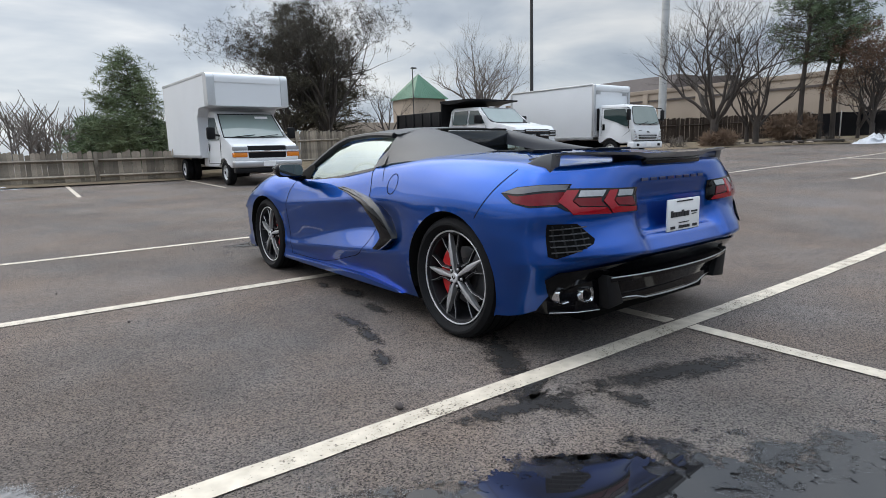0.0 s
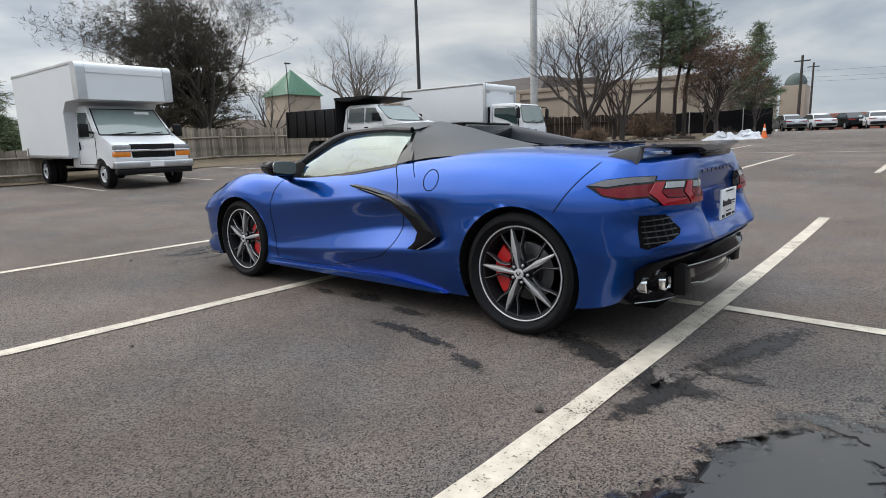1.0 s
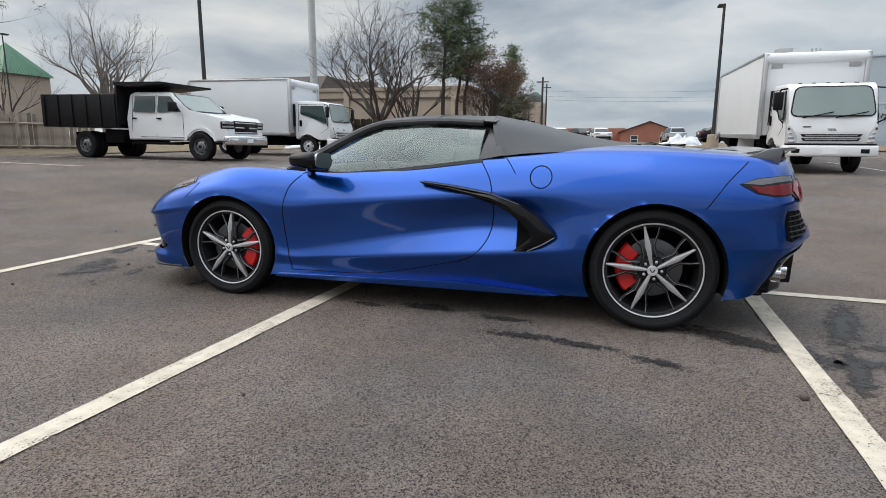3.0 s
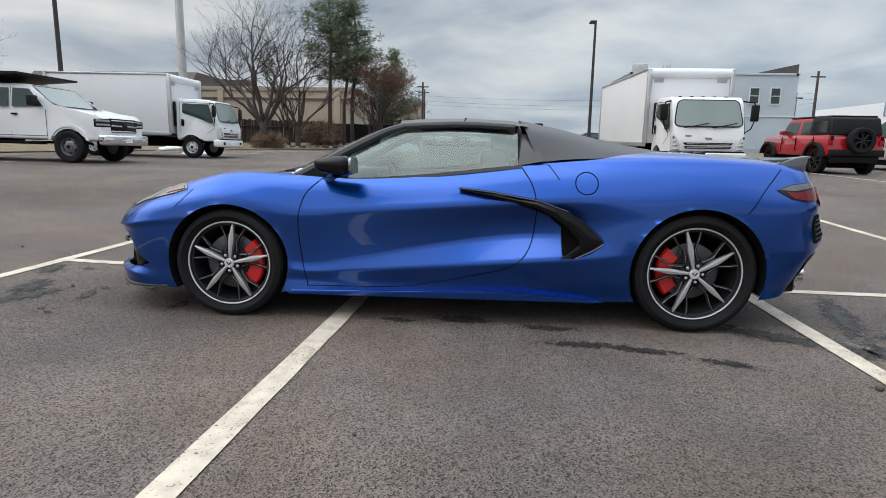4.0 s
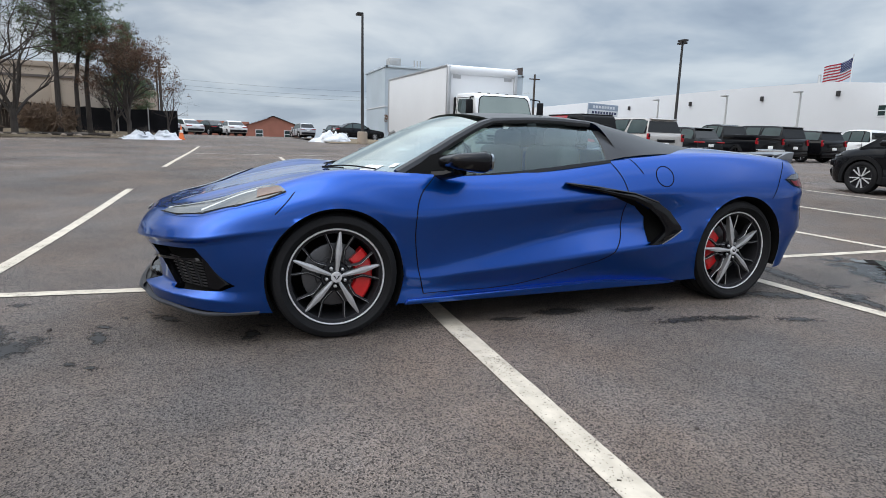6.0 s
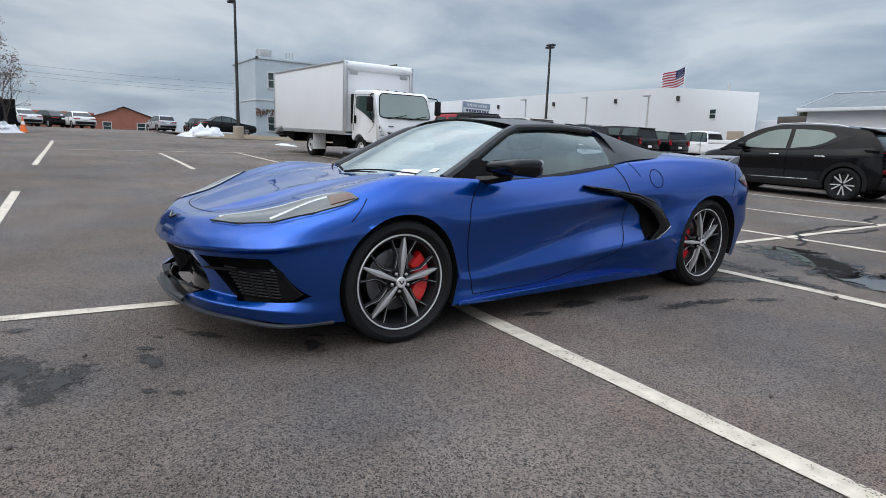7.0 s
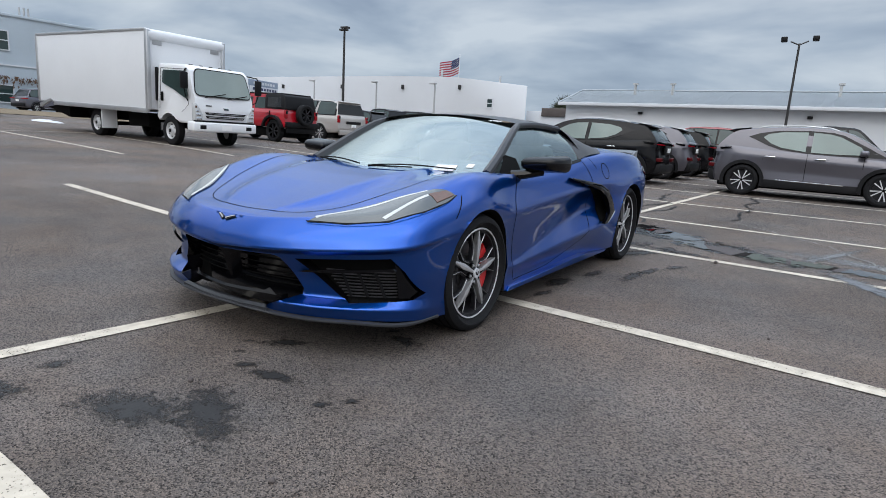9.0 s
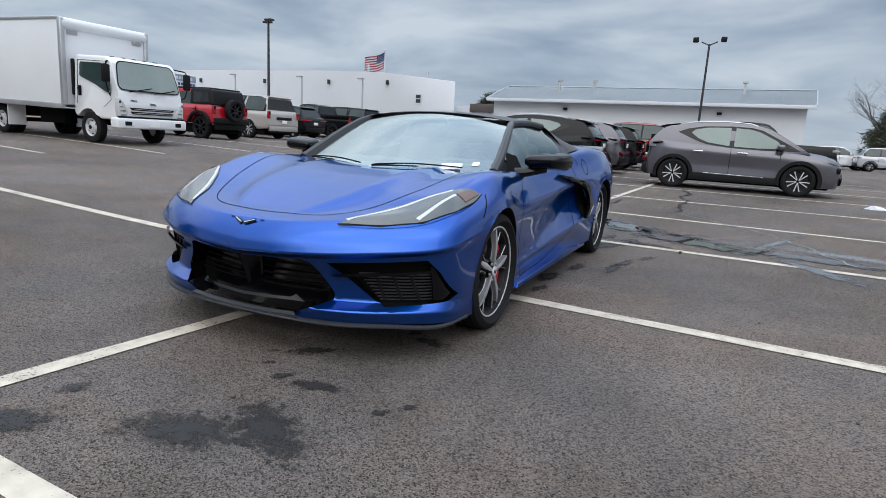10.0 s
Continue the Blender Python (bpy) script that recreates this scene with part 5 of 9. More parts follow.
for s in (1, -1):
    # black bezel round each pair of tailpipes, with a bright line over it and a grey cheek beside it
    bm = bmesh.new()
    prism(bm, [(s * x, y) for x, y in ((.575, -2.085), (.70, -2.045), (.815, -1.965), (.848, -1.89), (.848, -1.74), (.575, -1.74))], "z", .238, .425, .010)
    bez = part("exhaust_bezel", bm, GLOSS_BLACK, low, smooth=30)
    bm = bmesh.new()
    tube(bm, [(s * .58, -2.094, .415), (s * .70, -2.053, .418), (s * .815, -1.974, .420)], .003, 6)
    part("bezel_edge", bm, STEEL, bez)
    bm = bmesh.new()
    tube(bm, [(s * .58, -2.090, .246), (s * .70, -2.049, .246), (s * .815, -1.970, .248)], .0025, 6)
    part("bezel_edge", bm, STEEL, bez)
    bm = bmesh.new()
    prism(bm, [(s * .590, .428), (s * .505, .405), (s * .440, .262), (s * .565, .250)], "y", -2.135, -1.98, .008)
    part("diffuser_cheek", bm, SATIN_BLACK, low)
    side = patch("side_lamp", "side", [(-1.755, .832), (-1.84, .862), (-1.955, .874), (-2.035, .874), (-2.035, .775), (-1.93, .768), (-1.84, .785)], GLOSS_BLACK, s, lift=.002, thick=.003, cuts=3)
    patch("side_lamp_trim", "side", [(-1.765, .833), (-1.84, .858), (-1.952, .870), (-2.03, .870), (-2.03, .848), (-1.952, .842), (-1.86, .828)], SMOKED_CLEAR, s, lift=.005, thick=.003, parent=side, cuts=3)
    patch("side_lamp_lens", "side", [(-1.80, .823), (-1.86, .818), (-1.955, .832), (-2.03, .838), (-2.03, .782), (-1.93, .776), (-1.845, .789)], TAIL_RED, s, lift=.005, thick=.003, parent=side, cuts=3)
    for x, ye in ((.655, 2.078), (.762, 2.022)):
        # squared tailpipe with a rolled rim
        def squared(bm):
            for v in bm.verts:
                dx, dz = v.co.x, v.co.z
                a = math.atan2(dz, dx)
                k = (abs(math.cos(a)) ** 4 + abs(math.sin(a)) ** 4) ** -.22
                v.co.x, v.co.z = s * x + dx * k * 1.02 + .12 * dz * s, .332 + dz * k * .92
            return bm
        bm = bmesh.new()
        lathe(bm, [(-ye + .14, .040), (-ye + .008, .042), (-ye, .040), (-ye + .002, .036), (-ye + .010, .030), (-ye + .06, .027)], 32, axis="y", caps=False)
        tip = part("exhaust_tip", squared(bm), CHROME, bez)
        bm = bmesh.new()
        lathe(bm, [(-ye + .045, .031), (-ye + .046, .004)], 24, axis="y")
        part("exhaust_bore", squared(bm), MATT_BLACK, tip)
# wing
bm = bmesh.new()
rows = []
for x in np.linspace(-.78, .78, 41):
    a = abs(x)
    top = float(np.interp(a, [0, .28, .34, .55, .68, .73, .78], [1.004, 1.006, 1.012, 1.018, 1.020, 1.020, 1.014]))
    chord = float(np.interp(a, [0, .28, .36, .62, .78], [.20, .20, .14, .14, .17]))
    yb = float(np.interp(a, [0, .5, .68, .80], [-2.15, -2.11, -2.05, -1.955]))
    th = float(np.interp(a, [0, .27, .33, .8], [.035, .035, .020, .016]))
    rows.append([(x, yb, top), (x, yb + chord * .4, top - .006), (x, yb + chord, top - .022), (x, yb + chord, top - .022 - th * .5), (x, yb + chord * .4, top - .006 - th), (x, yb + .004, top - th * .7), (x, yb, top)])
sheet(bm, rows)
for row in (rows[0], rows[-1]):
    bm.faces.new([bm.verts.new(p) for p in row[:-1]])
wing = part("rear_wing", bm, WING_GREY, CAR, "dark grey raised wing", smooth=30)
for s in (1, -1):
    bm = bmesh.new()
    prism(bm, [(-1.80, .968), (-1.85, .915), (-1.955, .912), (-1.972, 1.020), (-1.90, 1.010)], "x", s * .735, s * .80, .006)
    part("wing_foot", bm, WING_GREY, wing)
bm = bmesh.new()
box(bm, -.26, .26, -2.12, -2.00, .945, .985, .012)
part("wing_foot", bm, GLOSS_BLACK, wing)
skin.free()

# ---- other vehicles ----
SHARED = {}
TRUCK_RIM = mat("silver_steel_wheel", (0.54, 0.545, 0.55), .45, .15, vary=.15)
WHEEL_GREY = mat("dull_grey_steel_wheel", (0.17, 0.172, 0.178), .4, .4, vary=.2)


def placed(x, y, turn, wb=3.0):
    """The pose of a vehicle whose front axle is over (x, y), laid on the slope of the lot; turn 180 faces -y."""
    a = radians(turn)
    f = Vector((-math.sin(a), math.cos(a)))
    zf, zr = gz(x, y), gz(x - f.x * wb, y - f.y * wb)
    return pose(x, y, zf, 0, 0, turn) @ pose(0, 0, 0, math.degrees(math.atan2(zf - zr, wb)))


def road_wheel(parent, x, y, r, w, s, style, dual=False):
    """A tyre with its rim, hub and spokes; the meshes of one size are shared."""
    key = (round(r, 3), round(w, 3), style)
    if key not in SHARED:
        bm = bmesh.new()
        h, rr = w / 2, r * {"truck": .60, "grey_truck": .58, "alloy": .72}.get(style, .66)
        lathe(bm, [(-h * .8, rr), (-h, rr + .03), (-h, r - .04), (-h * .75, r), (h * .75, r), (h, r - .04), (h, rr + .03), (h * .85, rr), (h * .8, rr - .012), (-h * .8, rr - .012)], 40, close=True)
        t = part("tyre", bm, RUBBER)
        bm = bmesh.new()
        lathe(bm, [(h * .8, rr), (h * .86, rr - .008), (h * .7, rr - .02), (h * .2, rr - .03), (h * .15, .02)], 40, caps=False)
        b = part("rim", bm, {"truck": TRUCK_RIM, "grey_truck": WHEEL_GREY, "black": GLOSS_BLACK, "alloy": DARK_ALLOY}[style])
        bm = bmesh.new()
        if style == "alloy":
            for k in range(10):
                m = Matrix.Rotation(2 * math.pi * k / 10, 4, "X")
                c = .020 if k % 2 else -.020
                pts = [(.03, c * .4 + .007), (rr * .95, c + .015), (rr * .95, c - .010), (.03, c * .4 - .009)]
                fr = [bm.verts.new(m @ Vector((h * .74, a, c))) for a, c in pts]
                bk = [bm.verts.new(m @ Vector((h * .5, a, c))) for a, c in pts]
                bm.faces.new(fr)
                for i in range(4):
                    bm.faces.new((fr[i], bk[i], bk[(i + 1) % 4], fr[(i + 1) % 4]))
        elif "truck" in style:
            lathe(bm, [(h * .1, rr * .75), (h * .5, rr * .7), (h * .7, rr * .45), (h * .95, rr * .42), (h * 1.0, rr * .2)], 24)
        else:
            for k in range(7):
                m = Matrix.Rotation(2 * math.pi * k / 7, 4, "X")
                box(bm, h * .5, h * .78, .02, rr * .92, -.022, .022, .006, 1, m)
        s3 = part("spokes", bm, {"truck": TRUCK_RIM, "grey_truck": WHEEL_GREY, "black": DARK_ALLOY, "alloy": SILVER}[style], smooth=30)
        made = [t, b, s3]
        if "truck" in style:
            bm = bmesh.new()
            for k in range(6):
                a = 2 * math.pi * (k + .5) / 6
                lathe(bm, [(h * .42, .034), (h * .545, .032), (h * .56, .026)], 10, m=Matrix.Translation((0, rr * .64 * math.cos(a), rr * .64 * math.sin(a))))
            made.append(part("hand_holes", bm, MATT_BLACK))
            bm = bmesh.new()
            lathe(bm, [(h * .9, rr * .24), (h * 1.10, rr * .22), (h * 1.16, rr * .12), (h * 1.17, .004)], 16)
            made.append(part("hub", bm, SATIN_BLACK))
        SHARED[key] = [(o.name.split(".")[0], o.data) for o in made]
        for o in made:
            bpy.data.objects.remove(o)
    t = SHARED[key][0][1]
    wh = new("wheel")
    wh.parent = parent
    wh.matrix_basis = pose(x, y, r, 0, 0, 0 if s > 0 else 180)
    for nm, me in SHARED[key]:
        o = new(nm, me)
        o.parent = wh
    if dual:
        o = new("tyre", t)
        o.parent = wh
        o.matrix_basis = pose(-w * 1.12, 0, 0)
    return wh


def arch(cy, r, cz, n=9, z0=.28):
    """Points of a wheel arch from front to back, for an outline that runs backwards along the sill."""
    a0 = math.asin(min(1, max(-1, (z0 - cz) / r)))
    return [(cy + r * math.cos(a), cz + r * math.sin(a)) for a in np.linspace(a0, math.pi - a0, n)]


def passenger_car(m, spec, paint, label, category="car", group="parked cars"):
    """A car from its side outline: body, glasshouse, roof, pillars, lamps, wheels. The front axle is the origin."""
    S = dict(wb=2.675, w=1.77, r=.335, fo=.85, ro=.78, belt=1.06, hood=.92, roof=1.60, a0=-.25, a1=-1.05, c1=-2.95, c0=-3.28, sill=.26, top_in=.20, style="alloy", rails=False, spoiler=True, clad=True, tail="bar", bed=0, pillars=(.33, .66))
    S.update(spec)
    car = thing("car", m, label, category, group)
    W, wb, r = S["w"] / 2, S["wb"], S["r"]
    R = r + .065
    back = -wb - S["ro"]
    nose = min(S["hood"] - .12, .72)
    low = [(S["fo"] - .04, S["sill"] + .04), (S["fo"] + .02, .50), (S["fo"] - .02, nose), (S["fo"] - .14, S["hood"]), ((S["fo"] + S["a0"]) / 2, S["hood"] * .45 + S["belt"] * .55), (S["a0"] + .25, S["belt"] - .04), (S["a0"], S["belt"])]
    low += [(back + .10, S["belt"] + .03), (back + .02, S["belt"] - .12), (back - .03, .62), (back + .06, S["sill"] + .06)]
    low += [p for p in arch(-wb, R, r, z0=S["sill"])[::-1]]
    low += arch(0, R, r, z0=S["sill"])[::-1]
    bm = bmesh.new()
    prism(bm, low, "x", -W, W, .045, 3)
    for zc in np.linspace(S["sill"] + .12, S["belt"] - .05, 5):
        bmesh.ops.bisect_plane(bm, geom=bm.verts[:] + bm.edges[:] + bm.faces[:], plane_co=(0, 0, zc), plane_no=(0, 0, 1))
    for v in bm.verts:
        u_ = (v.co.z - S["sill"]) / (S["belt"] - S["sill"])
        v.co.x *= float(np.interp(u_, [0, .2, .42, .62, .8, 1], [.965, .988, .978, 1.0, .99, .965]))
        k = 1 - .055 * max(0, (v.co.y - S["fo"] * .5) / (S["fo"] * .5)) ** 2 - .03 * max(0, (-v.co.y + back + .35) / .35) ** 2
        if v.co.z > S["belt"] - .25:
            k -= .05 * (v.co.z - S["belt"] + .25) / .25
        v.co.x *= k
    body = part("body", bm, paint, car, smooth=40)
    # arches and sill in dark plastic
    if S["clad"]:
        for s in (1, -1):
            for cy in (0, -wb):
                bm = bmesh.new()
                o, i = arch(cy, R + .03, r, 15, S["sill"]), arch(cy, R - .02, r, 15, S["sill"])
                sheet(bm, [[(s * (W - .03), *b_), (s * (W + .008), *b_), (s * (W + .008), *a_), (s * (W - .03), *a_)] for a_, b_ in zip(o, i)])
                part("arch_trim", bm, SATIN_BLACK, body)
            bm = bmesh.new()
            box(bm, *sorted((s * (W - .05), s * (W + .01))), -wb + R, -R, S["sill"] - .03, S["sill"] + .06, .01)
            part("sill_trim", bm, SATIN_BLACK, body)
            bm = bmesh.new()
            box(bm, *sorted((s * (W - .0), s * (W + .014))), -wb + R + .1, -R - .1, S["sill"] + .045, S["sill"] + .065)
            part("sill_chrome", bm, CHROME, body)
    bm = bmesh.new()
    box(bm, -W + .12, W - .12, back + .3, S["fo"] - .3, .20, .50)
    part("underbody", bm, MATT_BLACK, car)
    # cabin shell with its panes
    T = S["top_in"]
    inx = lambda z: W - .075 - T * max(0, (z - S["belt"]) / (S["roof"] - S["belt"])) ** 1.15
    g = [(S["a0"], S["belt"] - .04), (S["a1"] + .06, S["roof"] - .085), (S["a1"] - .10, S["roof"] - .035), (S["a1"] - .55, S["roof"] - .003), ((S["a1"] + S["c1"]) / 2 - .2, S["roof"]), (S["c1"] + .35, S["roof"] - .025), (S["c1"], S["roof"] - S.get("droop", .085)), (S["c0"], S["belt"] - .04)]
    shell = SATIN_BLACK if S.get("black_top") else paint
    bm = bmesh.new()
    prism(bm, g, "x", -1, 1)
    for v in bm.verts:
        v.co.x *= inx(v.co.z)
    es = [e for e in bm.edges if abs(e.verts[0].co.x) > .1 and e.verts[0].co.x * e.verts[1].co.x > 0]
    bmesh.ops.bevel(bm, geom=es, offset=.04, segments=2, profile=.5, affect="EDGES", clamp_overlap=True)
    part("cabin_shell", bm, shell, car, smooth=50)
    gy = sorted(g, key=lambda p: p[0])
    edge_z = lambda y: float(np.interp(y, [p[0] for p in gy], [p[1] for p in gy]))
    def screen(nm, p, q, out):
        """A pane across the car between two points of the outline."""
        bm = bmesh.new()
        (y0, z0), (y1, z1) = p, q
        nrm = Vector((0, z1 - z0, -(y1 - y0))).normalized() * out
        rows = []
        for t in (.14, .5, .88):
            y, z = y0 + (y1 - y0) * t, z0 + (z1 - z0) * t
            w_ = inx(z) - .05
            rows.append([Vector((x * w_, y, z)) + nrm * 1.0 for x in np.linspace(-1, 1, 7)])
        sheet(bm, rows)
        return part(nm, bm, PANE if nm == "windscreen" else REAR_PANE, car, smooth=180)
    screen("windscreen", g[0], g[1], .012)
    screen("rear_window", g[7], g[6], -.012)
    cuts = [0.0, *S["pillars"], 1.0]
    for s in (1, -1):
        ya_, yb_ = S["a0"] - .16, S["c0"] + S.get("cw", .13) * 1.6
        bm = bmesh.new()
        run_ = [(y, min(edge_z(y) - .045, S["roof"] - .07)) for y in np.linspace(ya_ + .06, yb_ - .06, 12)]
        sheet(bm, [[(s * (inx(zb) + .003), y, zb) for y, zt in run_ for zb in (S["belt"] - .012,)], [(s * (inx((zt + S["belt"]) / 2) + .003), y, max(S["belt"], (zt + S["belt"]) / 2)) for y, zt in run_], [(s * (inx(zt) + .003), y, max(S["belt"] + .004, zt)) for y, zt in run_]])
        part("window_surround", bm, GLOSS_BLACK if not S.get("body_frames") else paint, car, smooth=180)
        for k in range(len(cuts) - 1):
            y0, y1 = ya_ + (yb_ - ya_) * cuts[k] - (S.get("gap", .035) if k else 0), ya_ + (yb_ - ya_) * cuts[k + 1] + S.get("gap", .035)
            bm = bmesh.new()
            lo_, hi_ = [], []
            for y in np.linspace(y0, y1, 7):
                zb = S["belt"] + .015
                zt = max(zb + .004, min(edge_z(y) - .075, S["roof"] - .10) - S.get("gap", .035) + .035)
                lo_.append((y, zb)); hi_.append((y, zt))
            rows = [[(s * (inx(z) + .006), y, z) for y, z in r_] for r_ in (lo_, [(a[0], (a[1] + b[1]) / 2) for a, b in zip(lo_, hi_)], hi_)]
            sheet(bm, rows)
            part("side_window", bm, PANE, car, smooth=180)
        # doors: gaps, handles, mirror
        for t in (.02, *S["pillars"][:2]):
            ya = S["a0"] + (S["c0"] - S["a0"]) * t - (.12 if t < .1 else 0)
            if ya > -wb + .2:
                bm = bmesh.new()
                box(bm, *sorted((s * (W - .03), s * (W + .002))), ya - .006, ya + .006, S["sill"] + .12, S["belt"] - .06)
                part("door_gap", bm, MATT_BLACK, body)
        for t in S["pillars"][:2]:
            ya = S["a0"] + (S["c0"] - S["a0"]) * t
            bm = bmesh.new()
            box(bm, *sorted((s * (W - .05), s * (W + .012))), ya + .06, ya + .25, S["belt"] - .16, S["belt"] - .13, .01)
            part("door_handle", bm, CHROME if S["clad"] else paint, body)
        bm = bmesh.new()
        box(bm, *sorted((s * (W - .06), s * (W + .17))), S["a0"] - .42, S["a0"] - .28, S["belt"] + .02, S["belt"] + .17, .045, 3)
        part("mirror", bm, paint, body)
        # lamps
        bm = bmesh.new()
        box(bm, *sorted((s * (W - .42), s * (W - .04))), S["fo"] - .22, S["fo"] - .015, S["hood"] - .16, S["hood"] - .08, .02)
        part("headlamp", bm, CLEAR_LAMP, body)
        bm = bmesh.new()
        if S["tail"] == "bar":
            box(bm, *sorted((s * (W - .50), s * (W - .02))), back - .045, back + .22, S["belt"] - .17, S["belt"] - .10, .015)
        else:
            box(bm, *sorted((s * (W - .16), s * (W - .03))), back - .042, back + .06, S["belt"] - .32, S["belt"] + .0, .02)
        lamp = part("tail_lamp", bm, REAR_RED, body)
        if S["tail"] != "bar":
            bm = bmesh.new()
            box(bm, *sorted((s * (W - .15), s * (W - .05))), back - .046, back - .02, S["belt"] - .15, S["belt"] - .02, .01)
            part("smoked_lens", bm, GLOSS_BLACK, lamp)
        for cy in (0, -wb):
            road_wheel(car, s * (W - .115), cy, r, .23, s, S["style"])
        if S["rails"]:
            bm = bmesh.new()
            tube(bm, [(s * (W - .10 - T), S["a1"] - .2, S["roof"] - .02), (s * (W - .10 - T), S["a1"] - .35, S["roof"] + .035), (s * (W - .10 - T), S["c1"] + .35, S["roof"] + .035), (s * (W - .10 - T), S["c1"] + .2, S["roof"] - .02)], .018, 6)
            part("roof_rail", bm, STEEL, car)
    bm = bmesh.new()
    box(bm, -W + .12, W - .12, back - .055, back + .05, .36, .58, .03)
    part("rear_bumper", bm, paint if S.get("d_pillar") else SATIN_BLACK, body)
    if S.get("d_pillar"):
        for s in (1, -1):
            bm = bmesh.new()
            y0, y1 = S["d_pillar"]
            sheet(bm, [[(s * (inx(z) + .012), y0 + (y1 - y0) * t - w_ * (1.5 - t), z) for w_ in (0, .13)] for t in np.linspace(0, 1, 6) for z in (S["belt"] - .02 + (S["roof"] - .07 - S["belt"]) * t,)])
            part("slanted_pillar", bm, paint, car)
        bm = bmesh.new()
        box(bm, -W + .55, W - .55, back - .062, back - .02, .86, .98, .01)
        part("plate_recess", bm, SATIN_BLACK, body)
        bm = bmesh.new()
        box(bm, -W + .16, W - .16, back - .03, back + .08, .30, .40, .02)
        part("lower_valance", bm, SATIN_BLACK, body)
    bm = bmesh.new()
    box(bm, -.16, .16, back - .062, back - .03, .70, .84, .004)
    part("plate", bm, PLATE_WHITE, body)
    bm = bmesh.new()
    box(bm, -W + .25, W - .25, S["fo"] - .05, S["fo"] + .035, .42, .72, .03)
    part("grille", bm, GLOSS_BLACK, body)
    if S["spoiler"]:
        bm = bmesh.new()
        prism(bm, [(S["c1"] + .10, S["roof"] - .03), (S["c1"] - .12, S["roof"] - .060), (S["c1"] - .13, S["roof"] - .085), (S["c1"] + .02, S["roof"] - .11)], "x", -(W - .12 - T), W - .12 - T, .01)
        part("roof_spoiler", bm, paint, car)
    if S["bed"]:
        bm = bmesh.new()
        y0, y1 = S["c0"] - .05, back + .05
        for xa, xb, ya, yb in ((-W + .02, -W + .10, y1, y0), (W - .10, W - .02, y1, y0), (-W + .02, W - .02, y1 - .04, y1 + .04)):
            box(bm, xa, xb, ya, yb, S["belt"] - .1, S["belt"] + .14, .02)
        part("bed_side", bm, paint, body)
        bm = bmesh.new()
        box(bm, -W + .08, W - .08, y1, y0, S["belt"] + .02, S["belt"] + .10, .01)
        part("bed_cover", bm, MATT_BLACK, body)
        bm = bmesh.new()
        box(bm, -W + .06, W - .06, back - .16, back - .02, .52, .68, .03)
        part("step_bumper", bm, CHROME, body)
    return car


# rails of half a compact crossover, nose to tail; the front axle is at y = 0
CROSS_PLAN = [(0, .880), (.45, .850), (.72, .720), (.840, .44), (.872, 0), (.868, -.55), (.862, -1.30), (.866, -2.05), (.874, -2.675), (.835, -3.10), (.70, -3.33), (.36, -3.41), (0, -3.425)]
CROSS_RAILS = [  # (how far in from the plan, height) at each station
    [(.06, .22), (.06, .22), (.05, .22), (.05, .22), (.04, .23), (.05, .23), (.05, .23), (.05, .23), (.04, .24), (.04, .27), (.05, .30), (.05, .31), (.05, .31)],
    [(.01, .34), (.01, .34), (.01, .35), (.01, .36), (.01, .36), (.012, .36), (.012, .36), (.012, .36), (.01, .38), (.01, .42), (.01, .44), (.01, .45), (.01, .45)],
    [(.00, .50), (.00, .50), (.00, .52), (.00, .55), (.00, .60), (.030, .56), (.040, .58), (.030, .60), (.00, .66), (.00, .66), (.00, .60), (.00, .60), (.00, .60)],
    [(.02, .68), (.02, .69), (.015, .72), (.01, .77), (.015, .82), (.012, .83), (.010, .86), (.008, .90), (.006, .93), (.02, .95), (.05, .88), (.06, .86), (.06, .86)],
    [(.10, .80), (.12, .82), (.13, .86), (.12, .92), (.095, .965), (.075, .99), (.062, 1.00), (.065, 1.045), (.075, 1.09), (.06, 1.12), (.04, 1.10), (.03, 1.08), (.03, 1.08)]]
CROSS_SHARP = [[0] * 13, [.6] * 13, [0, 0, 0, 0, 0, .4, .6, .4, 0, 0, .5, .5, .5], [.3, .3, .3, .4, .5, .7, .8, .8, .6, .6, .8, .8, .8], [0] * 13]
CROSS_GLASS = mat("green_tinted_pane", (0.13, 0.175, 0.16), 0.05, vary=0.25, scale=3, spec=0.7)


